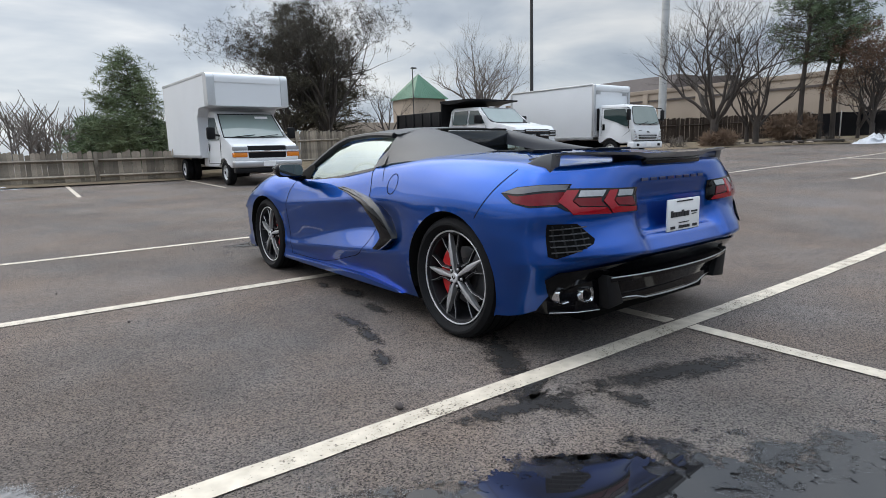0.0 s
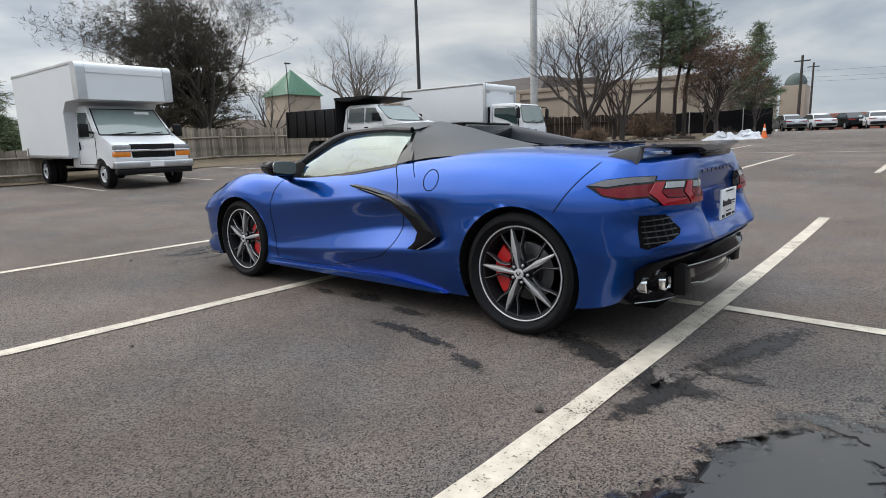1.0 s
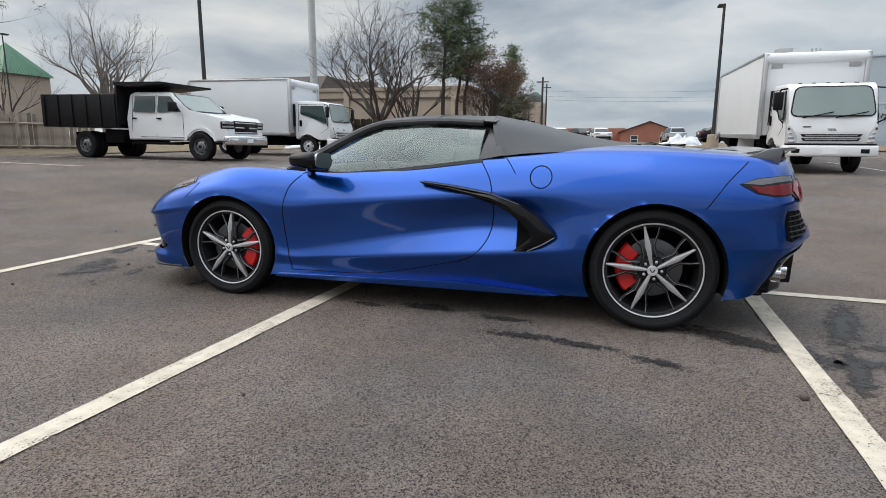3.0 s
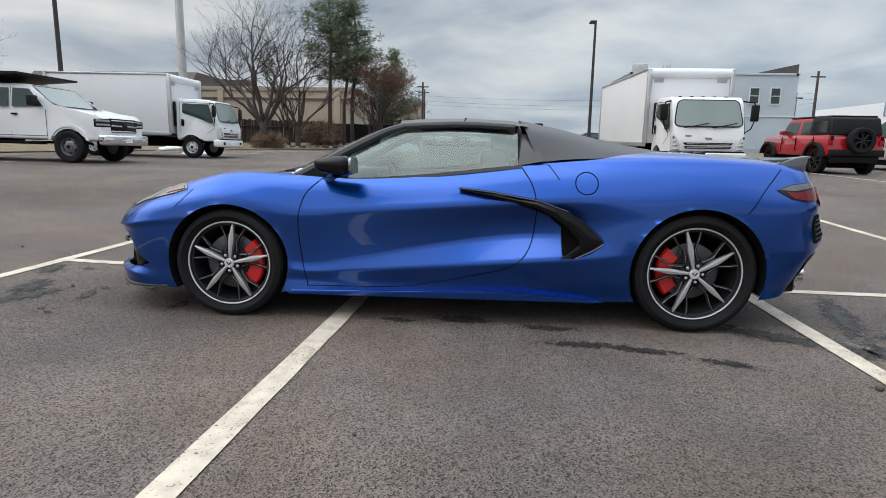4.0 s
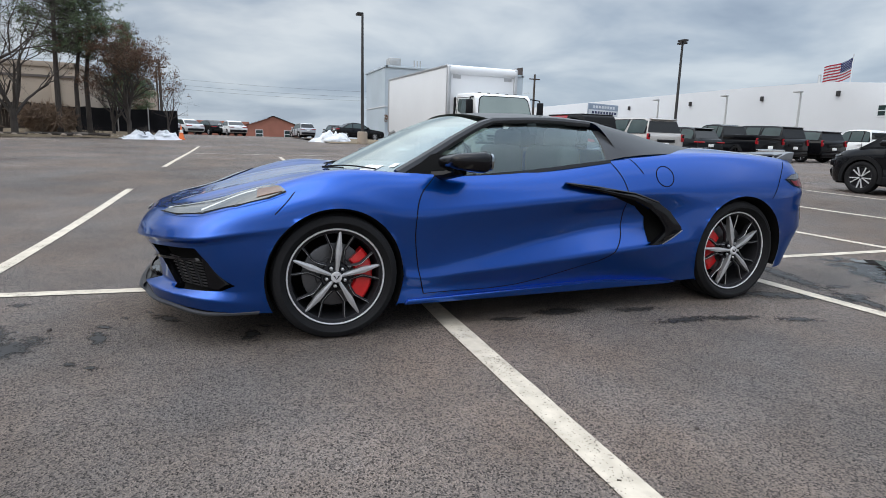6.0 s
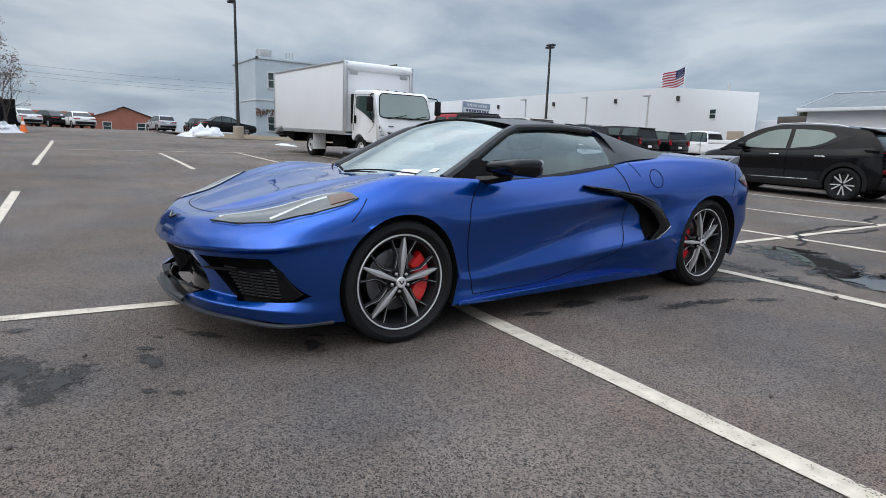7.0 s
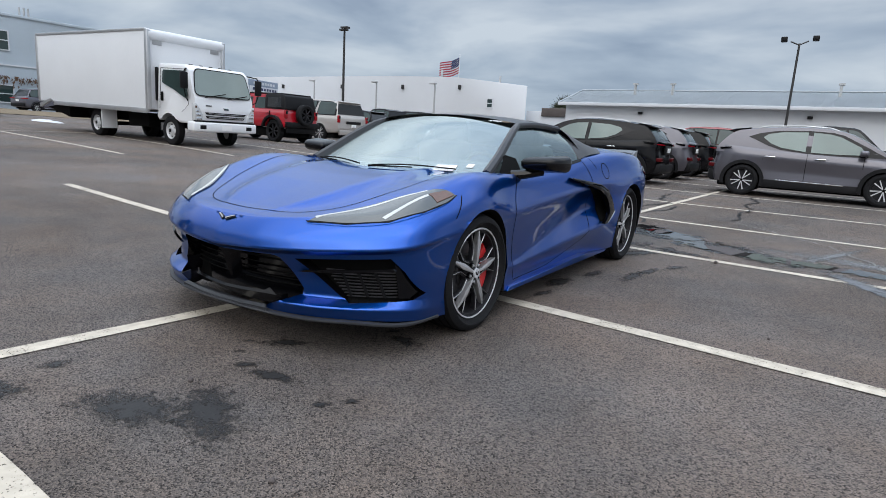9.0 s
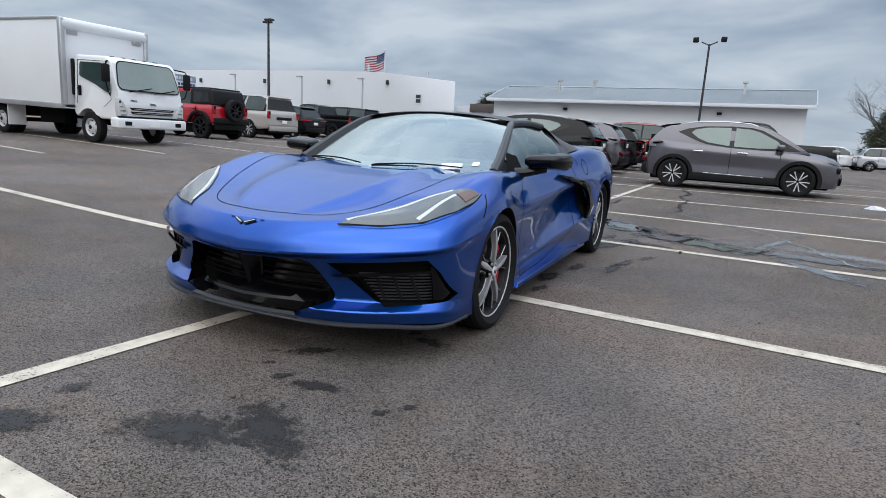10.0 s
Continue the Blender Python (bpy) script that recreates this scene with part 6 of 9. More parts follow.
def crossover(m, paint, label, group="parked cars"):
    """A compact five-door electric crossover: lofted body and cabin, dark cladding, swept lamps, ten-spoke wheels."""
    car = thing("car", m, label, "car", group)
    r, wb, steps = .345, 2.675, 8
    rails = []
    for rail in CROSS_RAILS:
        run = []
        for (x, y), (d, z) in zip(CROSS_PLAN, rail):
            out = Vector((x / .87, (y + 1.27) / 2.15))
            out = Vector((out.x ** 5 if out.x > 0 else 0, math.copysign(abs(out.y) ** 5, out.y)))
            out = out.normalized() if out.length > 1e-6 else Vector((1, 0))
            run.append((max(0, x - out.x * d) if x else 0, y - out.y * d, z))
        rails.append(spline(run, steps))
    n = len(rails[0])
    st = np.arange(n) / steps
    sharp = [np.interp(st, range(13), w) for w in CROSS_SHARP]
    cols = [section([q[i] for q in rails], [w[i] for w in sharp], .5 if st[i] < 4.5 else .2, 5) for i in range(n)]
    bm = bmesh.new()
    for sg in (1, -1):
        vs = [[bm.verts.new((sg * p[0], p[1], p[2])) for p in col] for col in cols]
        inside = {}
        for col in vs:
            for v in col:
                for cy in (0, -wb):
                    d = math.hypot(v.co.y - cy, v.co.z - r)
                    if abs(v.co.x) > .70 and d < r + .05:
                        inside[v] = (cy, d)
        for i in range(n - 1):
            for j in range(len(cols[0]) - 1):
                q = (vs[i][j], vs[i + 1][j], vs[i + 1][j + 1], vs[i][j + 1])
                if not all(v in inside for v in q):
                    bm.faces.new(q if sg > 0 else q[::-1])
        for v, (cy, d) in inside.items():
            if v.link_faces:
                k = (r + .05) / max(d, .01)
                v.co.y, v.co.z = cy + (v.co.y - cy) * k, r + (v.co.z - r) * k
            else:
                bm.verts.remove(v)
    crest = rails[-1]
    rows = []
    for i in range(0, 5 * steps + 1):
        x, y, z = crest[i]
        rows.append([(t * x, y + (1 - t * t) * 0, z + .045 * (1 - abs(t) ** 2.2) * min(1, x / .5) + .012 * max(0, 1 - abs(abs(t) - .62) / .1) * min(1, x / .7)) for t in np.linspace(-1, 1, 25)])
    sheet(bm, rows)
    tail = []
    for i in range(8 * steps, n):
        x, y, z = crest[i]
        tail.append([(t * x, y, z) for t in np.linspace(-1, 1, 9)])
    sheet(bm, tail)
    bmesh.ops.remove_doubles(bm, verts=bm.verts, dist=.002)
    body = part("body", bm, paint, car, smooth=55)
    bm = bmesh.new()
    box(bm, -.74, .74, -3.2, .62, .18, .62, .04)
    part("underbody", bm, MATT_BLACK, car)
    wall = lambda z: .802 - .20 * (max(0, z - 1.0) / .58) ** 1.25
    # cabin: windscreen, roof and tailgate in one curve, and the side walls under it
    line = spline([(.16, .985, 0), (-.30, 1.28, 0), (-.72, 1.50, 0), (-1.10, 1.585, 0), (-1.60, 1.612, 0), (-2.20, 1.592, 0), (-2.75, 1.53, 0), (-2.98, 1.46, 0), (-3.16, 1.29, 0), (-3.30, 1.10, 0)], 6)
    bm = bmesh.new()
    rows = []
    for y, z, _ in line:
        ze = z - .035
        w = wall(ze)
        rows.append([(t * w, y - .10 * abs(t) ** 2.5 * ease((.2 - abs(y + .2)) / .8) * (1 if y > -1 else 0), ze + .035 * (1 - abs(t) ** 2.6)) for t in np.linspace(-1, 1, 17)])
    sheet(bm, rows)
    for sg in (0, -1):
        sheet(bm, [[row[sg], (math.copysign(wall(max(.97, (row[sg][2] + .96) / 2)), row[sg][0]), row[sg][1], max(.965, (row[sg][2] + .96) / 2)), (math.copysign(.805, row[sg][0]), row[sg][1], .955)] for row in rows])
    bmesh.ops.remove_doubles(bm, verts=bm.verts, dist=.002)
    part("cabin_shell", bm, paint, car, smooth=50)

    def across(nm, i0, i1, inset, m_, lift):
        bm = bmesh.new()
        sheet(bm, [[(p[0] * inset, p[1] + (lift if i1 < 30 else -lift), p[2] + lift * .7) for p in rows[i]] for i in range(i0, i1 + 1)])
        return part(nm, bm, m_, car, smooth=180)
    across("windscreen", 1, 12, .93, PANE, .006)
    across("rear_window", 44, 52, .90, PANE, .006)
    across("sunroof", 16, 38, .80, GLOSS_BLACK, .004)

    def on_wall(nm, s, pts, m_, lift, parent):
        bm = bmesh.new()
        bm.faces.new([bm.verts.new((s * (wall(z) + lift), y, z)) for y, z in pts])
        bmesh.ops.triangulate(bm, faces=bm.faces[:])
        return part(nm, bm, m_, parent, smooth=0)

    for s in (1, -1):
        frame_ = on_wall("window_surround", s, [(-.02, 1.000), (-.36, 1.19), (-.84, 1.44), (-1.05, 1.490), (-1.50, 1.512), (-2.10, 1.488), (-2.45, 1.420), (-2.66, 1.335), (-2.30, 1.175), (-2.0, 1.075), (-1.46, 1.015), (-.8, .995)], GLOSS_BLACK, .004, car)
        on_wall("side_window", s, [(-.40, 1.045), (-.50, 1.20), (-.90, 1.405), (-1.10, 1.455), (-1.40, 1.476), (-1.40, 1.042), (-.9, 1.03)], CROSS_GLASS, .009, frame_)
        on_wall("side_window", s, [(-1.50, 1.050), (-1.50, 1.478), (-2.00, 1.462), (-2.28, 1.405), (-2.36, 1.33), (-2.20, 1.205), (-1.98, 1.115)], CROSS_GLASS, .009, frame_)
        # cladding round the wheels and along the sill
        for cy in (0, -wb):
            bm = bmesh.new()
            o, i = arch(cy, r + .115, r, 17, .24), arch(cy, r + .035, r, 17, .24)
            sheet(bm, [[(s * .80, *b_), (s * .882, *b_), (s * .880, *a_), (s * .84, *a_)] for a_, b_ in zip(o, i)])
            part("arch_cladding", bm, SATIN_BLACK, body, smooth=30)
            road_wheel(car, s * .765, cy, r, .215, s, "alloy")
        bm = bmesh.new()
        prism(bm, [(-.42, .22), (-.44, .385), (-2.24, .395), (-2.26, .22)], "x", s * .80, s * .872, .012)
        sill = part("sill_cladding", bm, SATIN_BLACK, body)
        bm = bmesh.new()
        prism(bm, [(-.72, .365), (-.70, .385), (-1.98, .405), (-2.0, .385)], "x", s * .868, s * .882, .003)
        part("sill_chrome", bm, CHROME, sill)
        for y0, y1 in ((-.42, -.42), (-1.45, -1.45), (-2.22, -2.34)):
            bm = bmesh.new()
            sheet(bm, [[(s * x, y0 + (y1 - y0) * t + d, z) for d in (-.005, .005)] for t, z, x in ((0, .41, .858), (.3, .60, .842), (.7, .85, .864), (1, 1.0, .812))])
            part("door_gap", bm, MATT_BLACK, body, smooth=0)
        for y in (-1.20, -2.16):
            bm = bmesh.new()
            box(bm, *sorted((s * .855, s * .888)), y - .11, y + .11, .885, .918, .012)
            part("door_handle", bm, CHROME, body)
        bm = bmesh.new()
        box(bm, *sorted((s * .845, s * 1.005)), -.52, -.36, 1.015, 1.14, .045, 3)
        mi = part("mirror", bm, paint, car)
        bm = bmesh.new()
        tube(bm, [(s * .80, -.40, 1.02), (s * .87, -.42, 1.05)], .025, 6)
        part("mirror_arm", bm, SATIN_BLACK, mi)
        # lamps and rails
        bm = bmesh.new()
        sheet(bm, [[(s * .42, .840, .775), (s * .62, .775, .79), (s * .76, .66, .81), (s * .80, .52, .825)], [(s * .42, .848, .745), (s * .62, .785, .755), (s * .772, .665, .77), (s * .818, .52, .80)]])
        bmesh.ops.solidify(bm, geom=bm.faces[:], thickness=-.012)
        part("running_lamp", bm, CLEAR_LAMP, body)
        bm = bmesh.new()
        box(bm, *sorted((s * .56, s * .73)), .70, .80, .56, .70, .03)
        part("headlamp", bm, GLOSS_BLACK, body)
        bm = bmesh.new()
        sheet(bm, [[(s * .30, -3.435, 1.06), (s * .62, -3.395, 1.06), (s * .80, -3.22, 1.065), (s * .865, -2.96, 1.085)], [(s * .30, -3.425, 1.00), (s * .62, -3.385, 1.00), (s * .805, -3.20, 1.015), (s * .868, -2.98, 1.055)]])
        bmesh.ops.solidify(bm, geom=bm.faces[:], thickness=.02)
        lampb = part("tail_lamp", bm, GLOSS_BLACK, body)
        bm = bmesh.new()
        sheet(bm, [[(s * .52, -3.432, 1.035), (s * .66, -3.39, 1.04), (s * .80, -3.25, 1.045)], [(s * .52, -3.43, 1.008), (s * .66, -3.385, 1.012), (s * .80, -3.245, 1.02)]])
        part("red_lens", bm, RED_LAMP, lampb)
        bm = bmesh.new()
        box(bm, *sorted((s * .50, s * .72)), -3.44, -3.30, .60, .70, .02)
        part("lower_tail_lamp", bm, DARK_RED, body)
        bm = bmesh.new()
        tube(bm, [(s * .58, -.95, 1.535), (s * .595, -1.1, 1.585), (s * .60, -1.6, 1.612), (s * .595, -2.3, 1.582), (s * .585, -2.5, 1.54)], .016, 6)
        part("roof_rail", bm, ALU, car)
    bm = bmesh.new()
    prism(bm, [(-2.66, 1.548), (-2.98, 1.508), (-3.12, 1.462), (-3.10, 1.440), (-2.85, 1.468)], "x", -.54, .54, .012)
    part("roof_spoiler", bm, GLOSS_BLACK, car)
    bm = bmesh.new()
    prism(bm, [(-3.10, .28), (-3.10, .56), (-3.43, .54), (-3.44, .34), (-3.36, .28)], "x", -.70, .70, .03)
    part("rear_bumper", bm, SATIN_BLACK, body)
    bm = bmesh.new()
    box(bm, -.16, .16, -3.432, -3.40, .83, .95, .006)
    part("plate", bm, PLATE_WHITE, body)
    bm = bmesh.new()
    box(bm, -.34, .34, -3.425, -3.38, .78, 1.0, .01)
    part("plate_recess", bm, SATIN_BLACK, body)
    bm = bmesh.new()
    prism(bm, [(-.55, .30), (.55, .30), (.62, .46), (.50, .56), (-.50, .56), (-.62, .46)], "y", .74, .86, .02)
    part("lower_grille", bm, GLOSS_BLACK, body)
    return car


crossover(placed(-3.45, -11.85, 90, 2.7), GREY_PAINT, "grey metallic compact electric SUV parked in a marked bay")
crossover(placed(4.55, -11.9, -90, 2.7), BLACK_PAINT, "black compact SUV seen from its rear quarter in a bay")
crossover(placed(4.4, -14.9, -90, 2.7), GREY_PAINT, "dark grey compact SUV in a row of parked cars")
crossover(placed(4.3, -17.9, -90, 2.7), BLACK_PAINT, "black compact SUV at the end of a row")
passenger_car(placed(3.45, -20.9, -90, 2.7), dict(roof=1.80, belt=1.16, hood=1.02), DARK_RED_PAINT, "dark red SUV at the end of a row of parked cars")
PICK = dict(wb=3.75, w=2.03, r=.41, fo=.98, ro=1.15, belt=1.22, hood=1.12, roof=1.90, a0=-.55, a1=-1.25, c1=-2.55, c0=-2.75, sill=.45, style="black", spoiler=False, clad=False, tail="upright", bed=1, pillars=(.42, .80), cw=.08)
passenger_car(placed(-4.25, -18.9, 90, 3.7), dict(PICK, hood=1.18, fo=.88), BLACK_PAINT, "black crew-cab pickup truck nosing out of a bay", "pickup truck")
TAHOE = dict(wb=3.07, w=2.05, r=.41, fo=.95, ro=1.15, belt=1.22, hood=1.12, roof=1.90, a0=-.45, a1=-1.10, c1=-3.95, c0=-4.12, sill=.40, clad=False, tail="upright", pillars=(.33, .62), cw=.09, top_in=.22, d_pillar=(-2.62, -2.82))
passenger_car(placed(20.4, -16.2, -90, 3.0), TAHOE, TAN_PAINT, "pale gold full-size SUV with dark tinted glass")
passenger_car(placed(21.3, -20.5, -90, 2.7), dict(tail="bar", clad=False, roof=1.64), BLACK_PAINT, "black mid-size SUV with red tail lamps")
passenger_car(placed(22.6, -24.3, -90, 3.7), PICK, BLACK_PAINT, "black pickup truck with chrome rear bumper", "pickup truck")
passenger_car(placed(22.3, -26.6, -90, 3.0), TAHOE, BLACK_PAINT, "black full-size SUV in the far row")
passenger_car(placed(22.3, -29.6, -90, 3.0), dict(TAHOE, roof=1.75), BLACK_PAINT, "black SUV in the far row")
passenger_car(placed(20.5, -33.0, -90, 3.7), PICK, WHITE, "white pickup truck in the far row", "pickup truck")
# far cars beyond the lot
for x, y, t, p, lab in ((57.5, 7.2, -60, SILVER_PAINT, "silver sedan parked beyond the verge"), (58.8, 5.2, -60, WHITE, "white sedan parked beyond the verge"), (61, 3.0, -60, BLACK_PAINT, "dark car parked beyond the verge"), (59.5, .6, -75, WHITE, "white car parked beyond the verge"),
                        (66, -7.3, -80, SILVER_PAINT, "silver SUV on the street beyond the snow heap"), (66, -11.0, -85, BLACK_PAINT, "dark SUV on the street near the blue-grey building"), (47.6, -11.3, 185, BLACK_PAINT, "dark car beside the blue-grey building"), (47, -17.5, 190, GREY_PAINT, "grey SUV beside the blue-grey building"),
                        (-10.5, -48, 90, WHITE, "white SUV in the distance"), (-13.5, -46, 90, SILVER_PAINT, "silver SUV in the distance"), (-15, -42, 90, WHITE, "white car in the distance"), (-21, -44, 90, WHITE, "white car at the far end of the lot"), (14.0, -33, 90, WHITE, "white car near the white building"), (15.5, -36, 90, SILVER_PAINT, "silver car near the white building")):
    passenger_car(placed(x, y, t, 2.7), dict(spoiler=False, roof=1.66) if "SUV" in lab or "pickup" in lab else dict(spoiler=False, clad=False, w=1.8, belt=.96, hood=.84, roof=1.45, a0=-.35, a1=-1.15, c1=-2.35, c0=-3.05, top_in=.22), p, lab, group="far cars")


def offroader(m):
    """A red boxy four-door off-roader with a black top and a spare wheel on its tail."""
    car = passenger_car(m, dict(wb=3.0, w=1.70, r=.415, fo=.62, ro=.62, belt=1.22, hood=1.12, roof=1.80, a0=-.62, a1=-.95, c1=-3.50, c0=-3.56, sill=.55, style="black", spoiler=False, clad=False, tail="upright", body_frames=True, gap=.085, pillars=(.38, .74), cw=.10, top_in=.10),
                        RED_PAINT, "red boxy off-road car with black top and tail-mounted spare wheel", "car")
    for s in (1, -1):
        for cy in (0, -3.0):
            bm = bmesh.new()
            o, i = arch(cy, .575, .43, 13, .56), arch(cy, .50, .43, 13, .56)
            sheet(bm, [[(s * .80, *b), (s * .95, *b), (s * .95, *a), (s * .80, *a)] for a, b in zip(o, i)])
            part("fender_flare", bm, SATIN_BLACK, car)
    bm = bmesh.new()
    prism(bm, [(-2.45, 1.22), (-2.40, 1.74), (-2.52, 1.80), (-3.36, 1.80), (-3.50, 1.74), (-3.62, 1.22)], "x", -.80, .80, .05, 3)
    for v in bm.verts:
        v.co.x *= 1 - .10 * max(0, (v.co.z - 1.22) / .6)
    part("hard_top", bm, SATIN_BLACK, car)
    bm = bmesh.new()
    box(bm, -.70, .70, -3.40, -.98, 1.775, 1.83, .025, 3)
    part("roof_panel", bm, SATIN_BLACK, car)
    for s in (1, -1):
        bm = bmesh.new()
        prism(bm, [(-2.62, 1.30), (-2.60, 1.66), (-3.30, 1.66), (-3.40, 1.30)], "x", s * .76, s * .805, .004)
        for v in bm.verts:
            v.co.x *= 1 - .10 * max(0, (v.co.z - 1.22) / .6)
        part("quarter_window", bm, REAR_PANE, car, smooth=0)
    bm = bmesh.new()
    box(bm, -.80, .80, -3.80, -3.60, .58, .78, .03)
    part("rear_bumper_bar", bm, SATIN_BLACK, car)
    sp = road_wheel(car, 0, -3.78, .40, .24, 1, "black")
    sp.matrix_basis = pose(0.05, -3.78, 1.06, 0, 0, -90)
    return car


offroader(placed(18.4, -11.75, -90, 3.0))


def cab_over_truck(m, box_len, label, wb=3.81, deck_cut=False):
    """A white cab-over box truck. The front axle is the origin, forward is +y."""
    t = thing("box_truck", m, label, "truck", "box trucks")
    prof = [(1.08, .62), (1.12, 1.0), (1.07, 1.26), (.85, 2.00), (.66, 2.13), (-.46, 2.16), (-.55, 2.08), (-.55, .72)] + arch(0, .50, .40, 9, .62)[::-1]
    bm = bmesh.new()
    prism(bm, prof, "x", -.99, .99, .05, 3)
    for v in bm.verts:
        v.co.x *= 1 - .07 * max(0, (v.co.z - 1.3) / .95) - .10 * max(0, (v.co.y - .6) / .5) ** 2
    cab = part("cab", bm, WHITE, t, smooth=40)

    def screen(nm, w, hz, rc, lift, m_):
        """A pane with rounded corners on the sloping front."""
        bm = bmesh.new()
        rows = []
        for v in (-1, -.97, -.92, -.84, -.7, -.3, .3, .7, .84, .92, .97, 1):
            over = max(0, abs(v) * hz - (hz - rc)) / rc
            half, z = w - rc + rc * math.sqrt(max(0, 1 - over * over)), 1.70 + v * hz
            half *= 1 - .06 * v
            rows.append([(x * half, 1.07 - (z - 1.26) * .2976 + lift + .035 * (1 - (x * half / .9) ** 2), z) for x in np.linspace(-1, 1, 11)])
        sheet(bm, rows)
        return part(nm, bm, m_, cab, smooth=180)
    screen("screen_seal", .85, .355, .15, .010, SATIN_BLACK)
    screen("windscreen", .82, .328, .13, .014, CAB_PANE)
    for xa, xb in ((-.70, -.05), (.0, .65)):
        bm = bmesh.new()
        tube(bm, [(xa, 1.095, 1.45), ((xa + xb) / 2, 1.12, 1.38), (xb, 1.125, 1.32)], .012, 5)
        part("wiper", bm, MATT_BLACK, cab)
    for s in (1, -1):
        bm = bmesh.new()
        prism(bm, [(.87, 1.33), (.70, 1.96), (-.26, 1.98), (-.30, 1.94), (-.30, 1.66), (-.24, 1.62), (.30, 1.46), (.74, 1.28), (.84, 1.27)], "x", s * .955, s * .972)
        for v in bm.verts:
            v.co.x -= s * .055 * max(0, (v.co.z - 1.3) / .8)
            v.co.x += s * .03
        part("side_window", bm, PANE, cab, smooth=0)
        bm = bmesh.new()
        for a, b in (((.93, 1.10), (.74, 2.00)), ((-.40, .95), (-.40, 2.03)), ((.74, 2.00), (-.40, 2.03)), ((.62, .90), (.93, 1.10))):
            tube(bm, [(s * (.995 - .07 * max(0, (z - 1.3) / .95)), y, z) for y, z in (a, b)], .006, 4)
        part("door_gap", bm, MATT_BLACK, cab)
        bm = bmesh.new()
        box(bm, *sorted((s * .98, s * 1.004)), -.34, -.24, 1.16, 1.40, .006)
        part("door_handle", bm, MATT_BLACK, cab)
        bm = bmesh.new()
        tube(bm, [(s * .93, .75, 2.02), (s * 1.12, .98, 1.98), (s * 1.16, 1.0, 1.9)], .018, 6)
        arm = part("mirror_arm", bm, MATT_BLACK, cab)
        bm = bmesh.new()
        tube(bm, [(s * .98, .88, 1.2), (s * 1.1, .98, 1.3), (s * 1.16, 1.0, 1.5)], .015, 6)
        part("mirror_brace", bm, MATT_BLACK, cab)
        bm = bmesh.new()
        box(bm, *sorted((s * 1.06, s * 1.26)), .95, 1.04, 1.50, 1.92, .03)
        part("mirror", bm, SATIN_BLACK, arm)
        bm = bmesh.new()
        prism(bm, [(s * .70, .70), (s * .925, .70), (s * .935, 1.15), (s * .88, 1.16), (s * .82, 1.06), (s * .70, .88)], "y", .96, 1.118, .02)
        lamp = part("headlamp", bm, LAMP_GLASS, cab)
        for za, zb, xa, xb in ((.725, .80, .73, .89), (.83, .90, .76, .90), (.93, .985, .82, .90)):
            bm = bmesh.new()
            box(bm, *sorted((s * xa, s * xb)), 1.09, 1.124, za, zb, .015)
            part("lamp_bowl", bm, CHROME, lamp)
        bm = bmesh.new()
        box(bm, *sorted((s * .865, s * .925)), 1.0, 1.122, 1.03, 1.10, .015)
        part("turn_lens", bm, SMOKED_AMBER, lamp)
        road_wheel(t, s * .84, 0, .385, .22, s, "truck")
        road_wheel(t, s * .92, -wb, .385, .22, s, "truck", dual=True)
    for k in range(2):
        bm = bmesh.new()
        prism(bm, [(-.62 - .03 * k, .845 + .095 * k), (-.56 - .03 * k, .785 + .095 * k), (.56 + .03 * k, .785 + .095 * k), (.62 + .03 * k, .845 + .095 * k)], "y", 1.055, 1.124, .008)
        part("grille_slot", bm, SATIN_BLACK, cab)
        bm = bmesh.new()
        box(bm, -.54, .54, 1.06, 1.132, .808 + .095 * k, .820 + .095 * k, .004)
        part("grille_bar", bm, ALU, cab)
    bm = bmesh.new()
    prism(bm, [(-.10, 1.02), (.06, 1.02), (.10, 1.075), (-.06, 1.075)], "y", 1.09, 1.128)
    part("badge", bm, CHROME, cab)
    bm = bmesh.new()
    box(bm, .44, .60, 1.09, 1.122, 1.10, 1.125, .003)
    part("lettering_bar", bm, VENT_GREY, cab)
    bm = bmesh.new()
    box(bm, -1.0, 1.0, .85, 1.16, .42, .68, .05, 3)
    bump = part("bumper", bm, WHITE, t)
    bm = bmesh.new()
    box(bm, -.16, .16, 1.155, 1.168, .48, .60)
    part("plate", bm, PLATE_WHITE, bump)
    for s in (1, -1):
        bm = bmesh.new()
        box(bm, s * .72 - .09, s * .72 + .09, 1.15, 1.17, .50, .60, .01)
        part("fog_lamp", bm, SATIN_BLACK, bump)
    for x in np.linspace(-.6, .6, 5):
        bm = bmesh.new()
        box(bm, x - .04, x + .04, .40, .48, 2.13, 2.165, .01)
        part("roof_marker", bm, DARK_ALLOY, cab)
    bm = bmesh.new()
    box(bm, .90, .98, -.645, -.555, 1.15, 2.05, .03)
    part("intake_duct", bm, SATIN_BLACK, cab)
    bm = bmesh.new()
    box(bm, -.95, .95, 1.06, 1.125, .685, .725, .01)
    part("lower_slot", bm, SATIN_BLACK, cab)
    # chassis
    y0, y1 = -.66, -.85 - box_len
    bm = bmesh.new()
    for s in (1, -1):
        box(bm, *sorted((s * .35, s * .45)), y1 + .2, .7, .55, .76)
    box(bm, -.75, -.45, -2.2, -1.2, .40, .75, .03)
    box(bm, .45, .80, -2.4, -1.3, .40, .78, .03)
    box(bm, -.9, .9, -wb - .06, -wb + .06, .33, .45, .02)
    part("chassis", bm, MATT_BLACK, t)
    # body
    bm = bmesh.new()
    box(bm, -1.19, 1.19, y1, y0, .90, 3.0, .03, 3)
    bx = part("box_body", bm, BOX_WHITE, t)
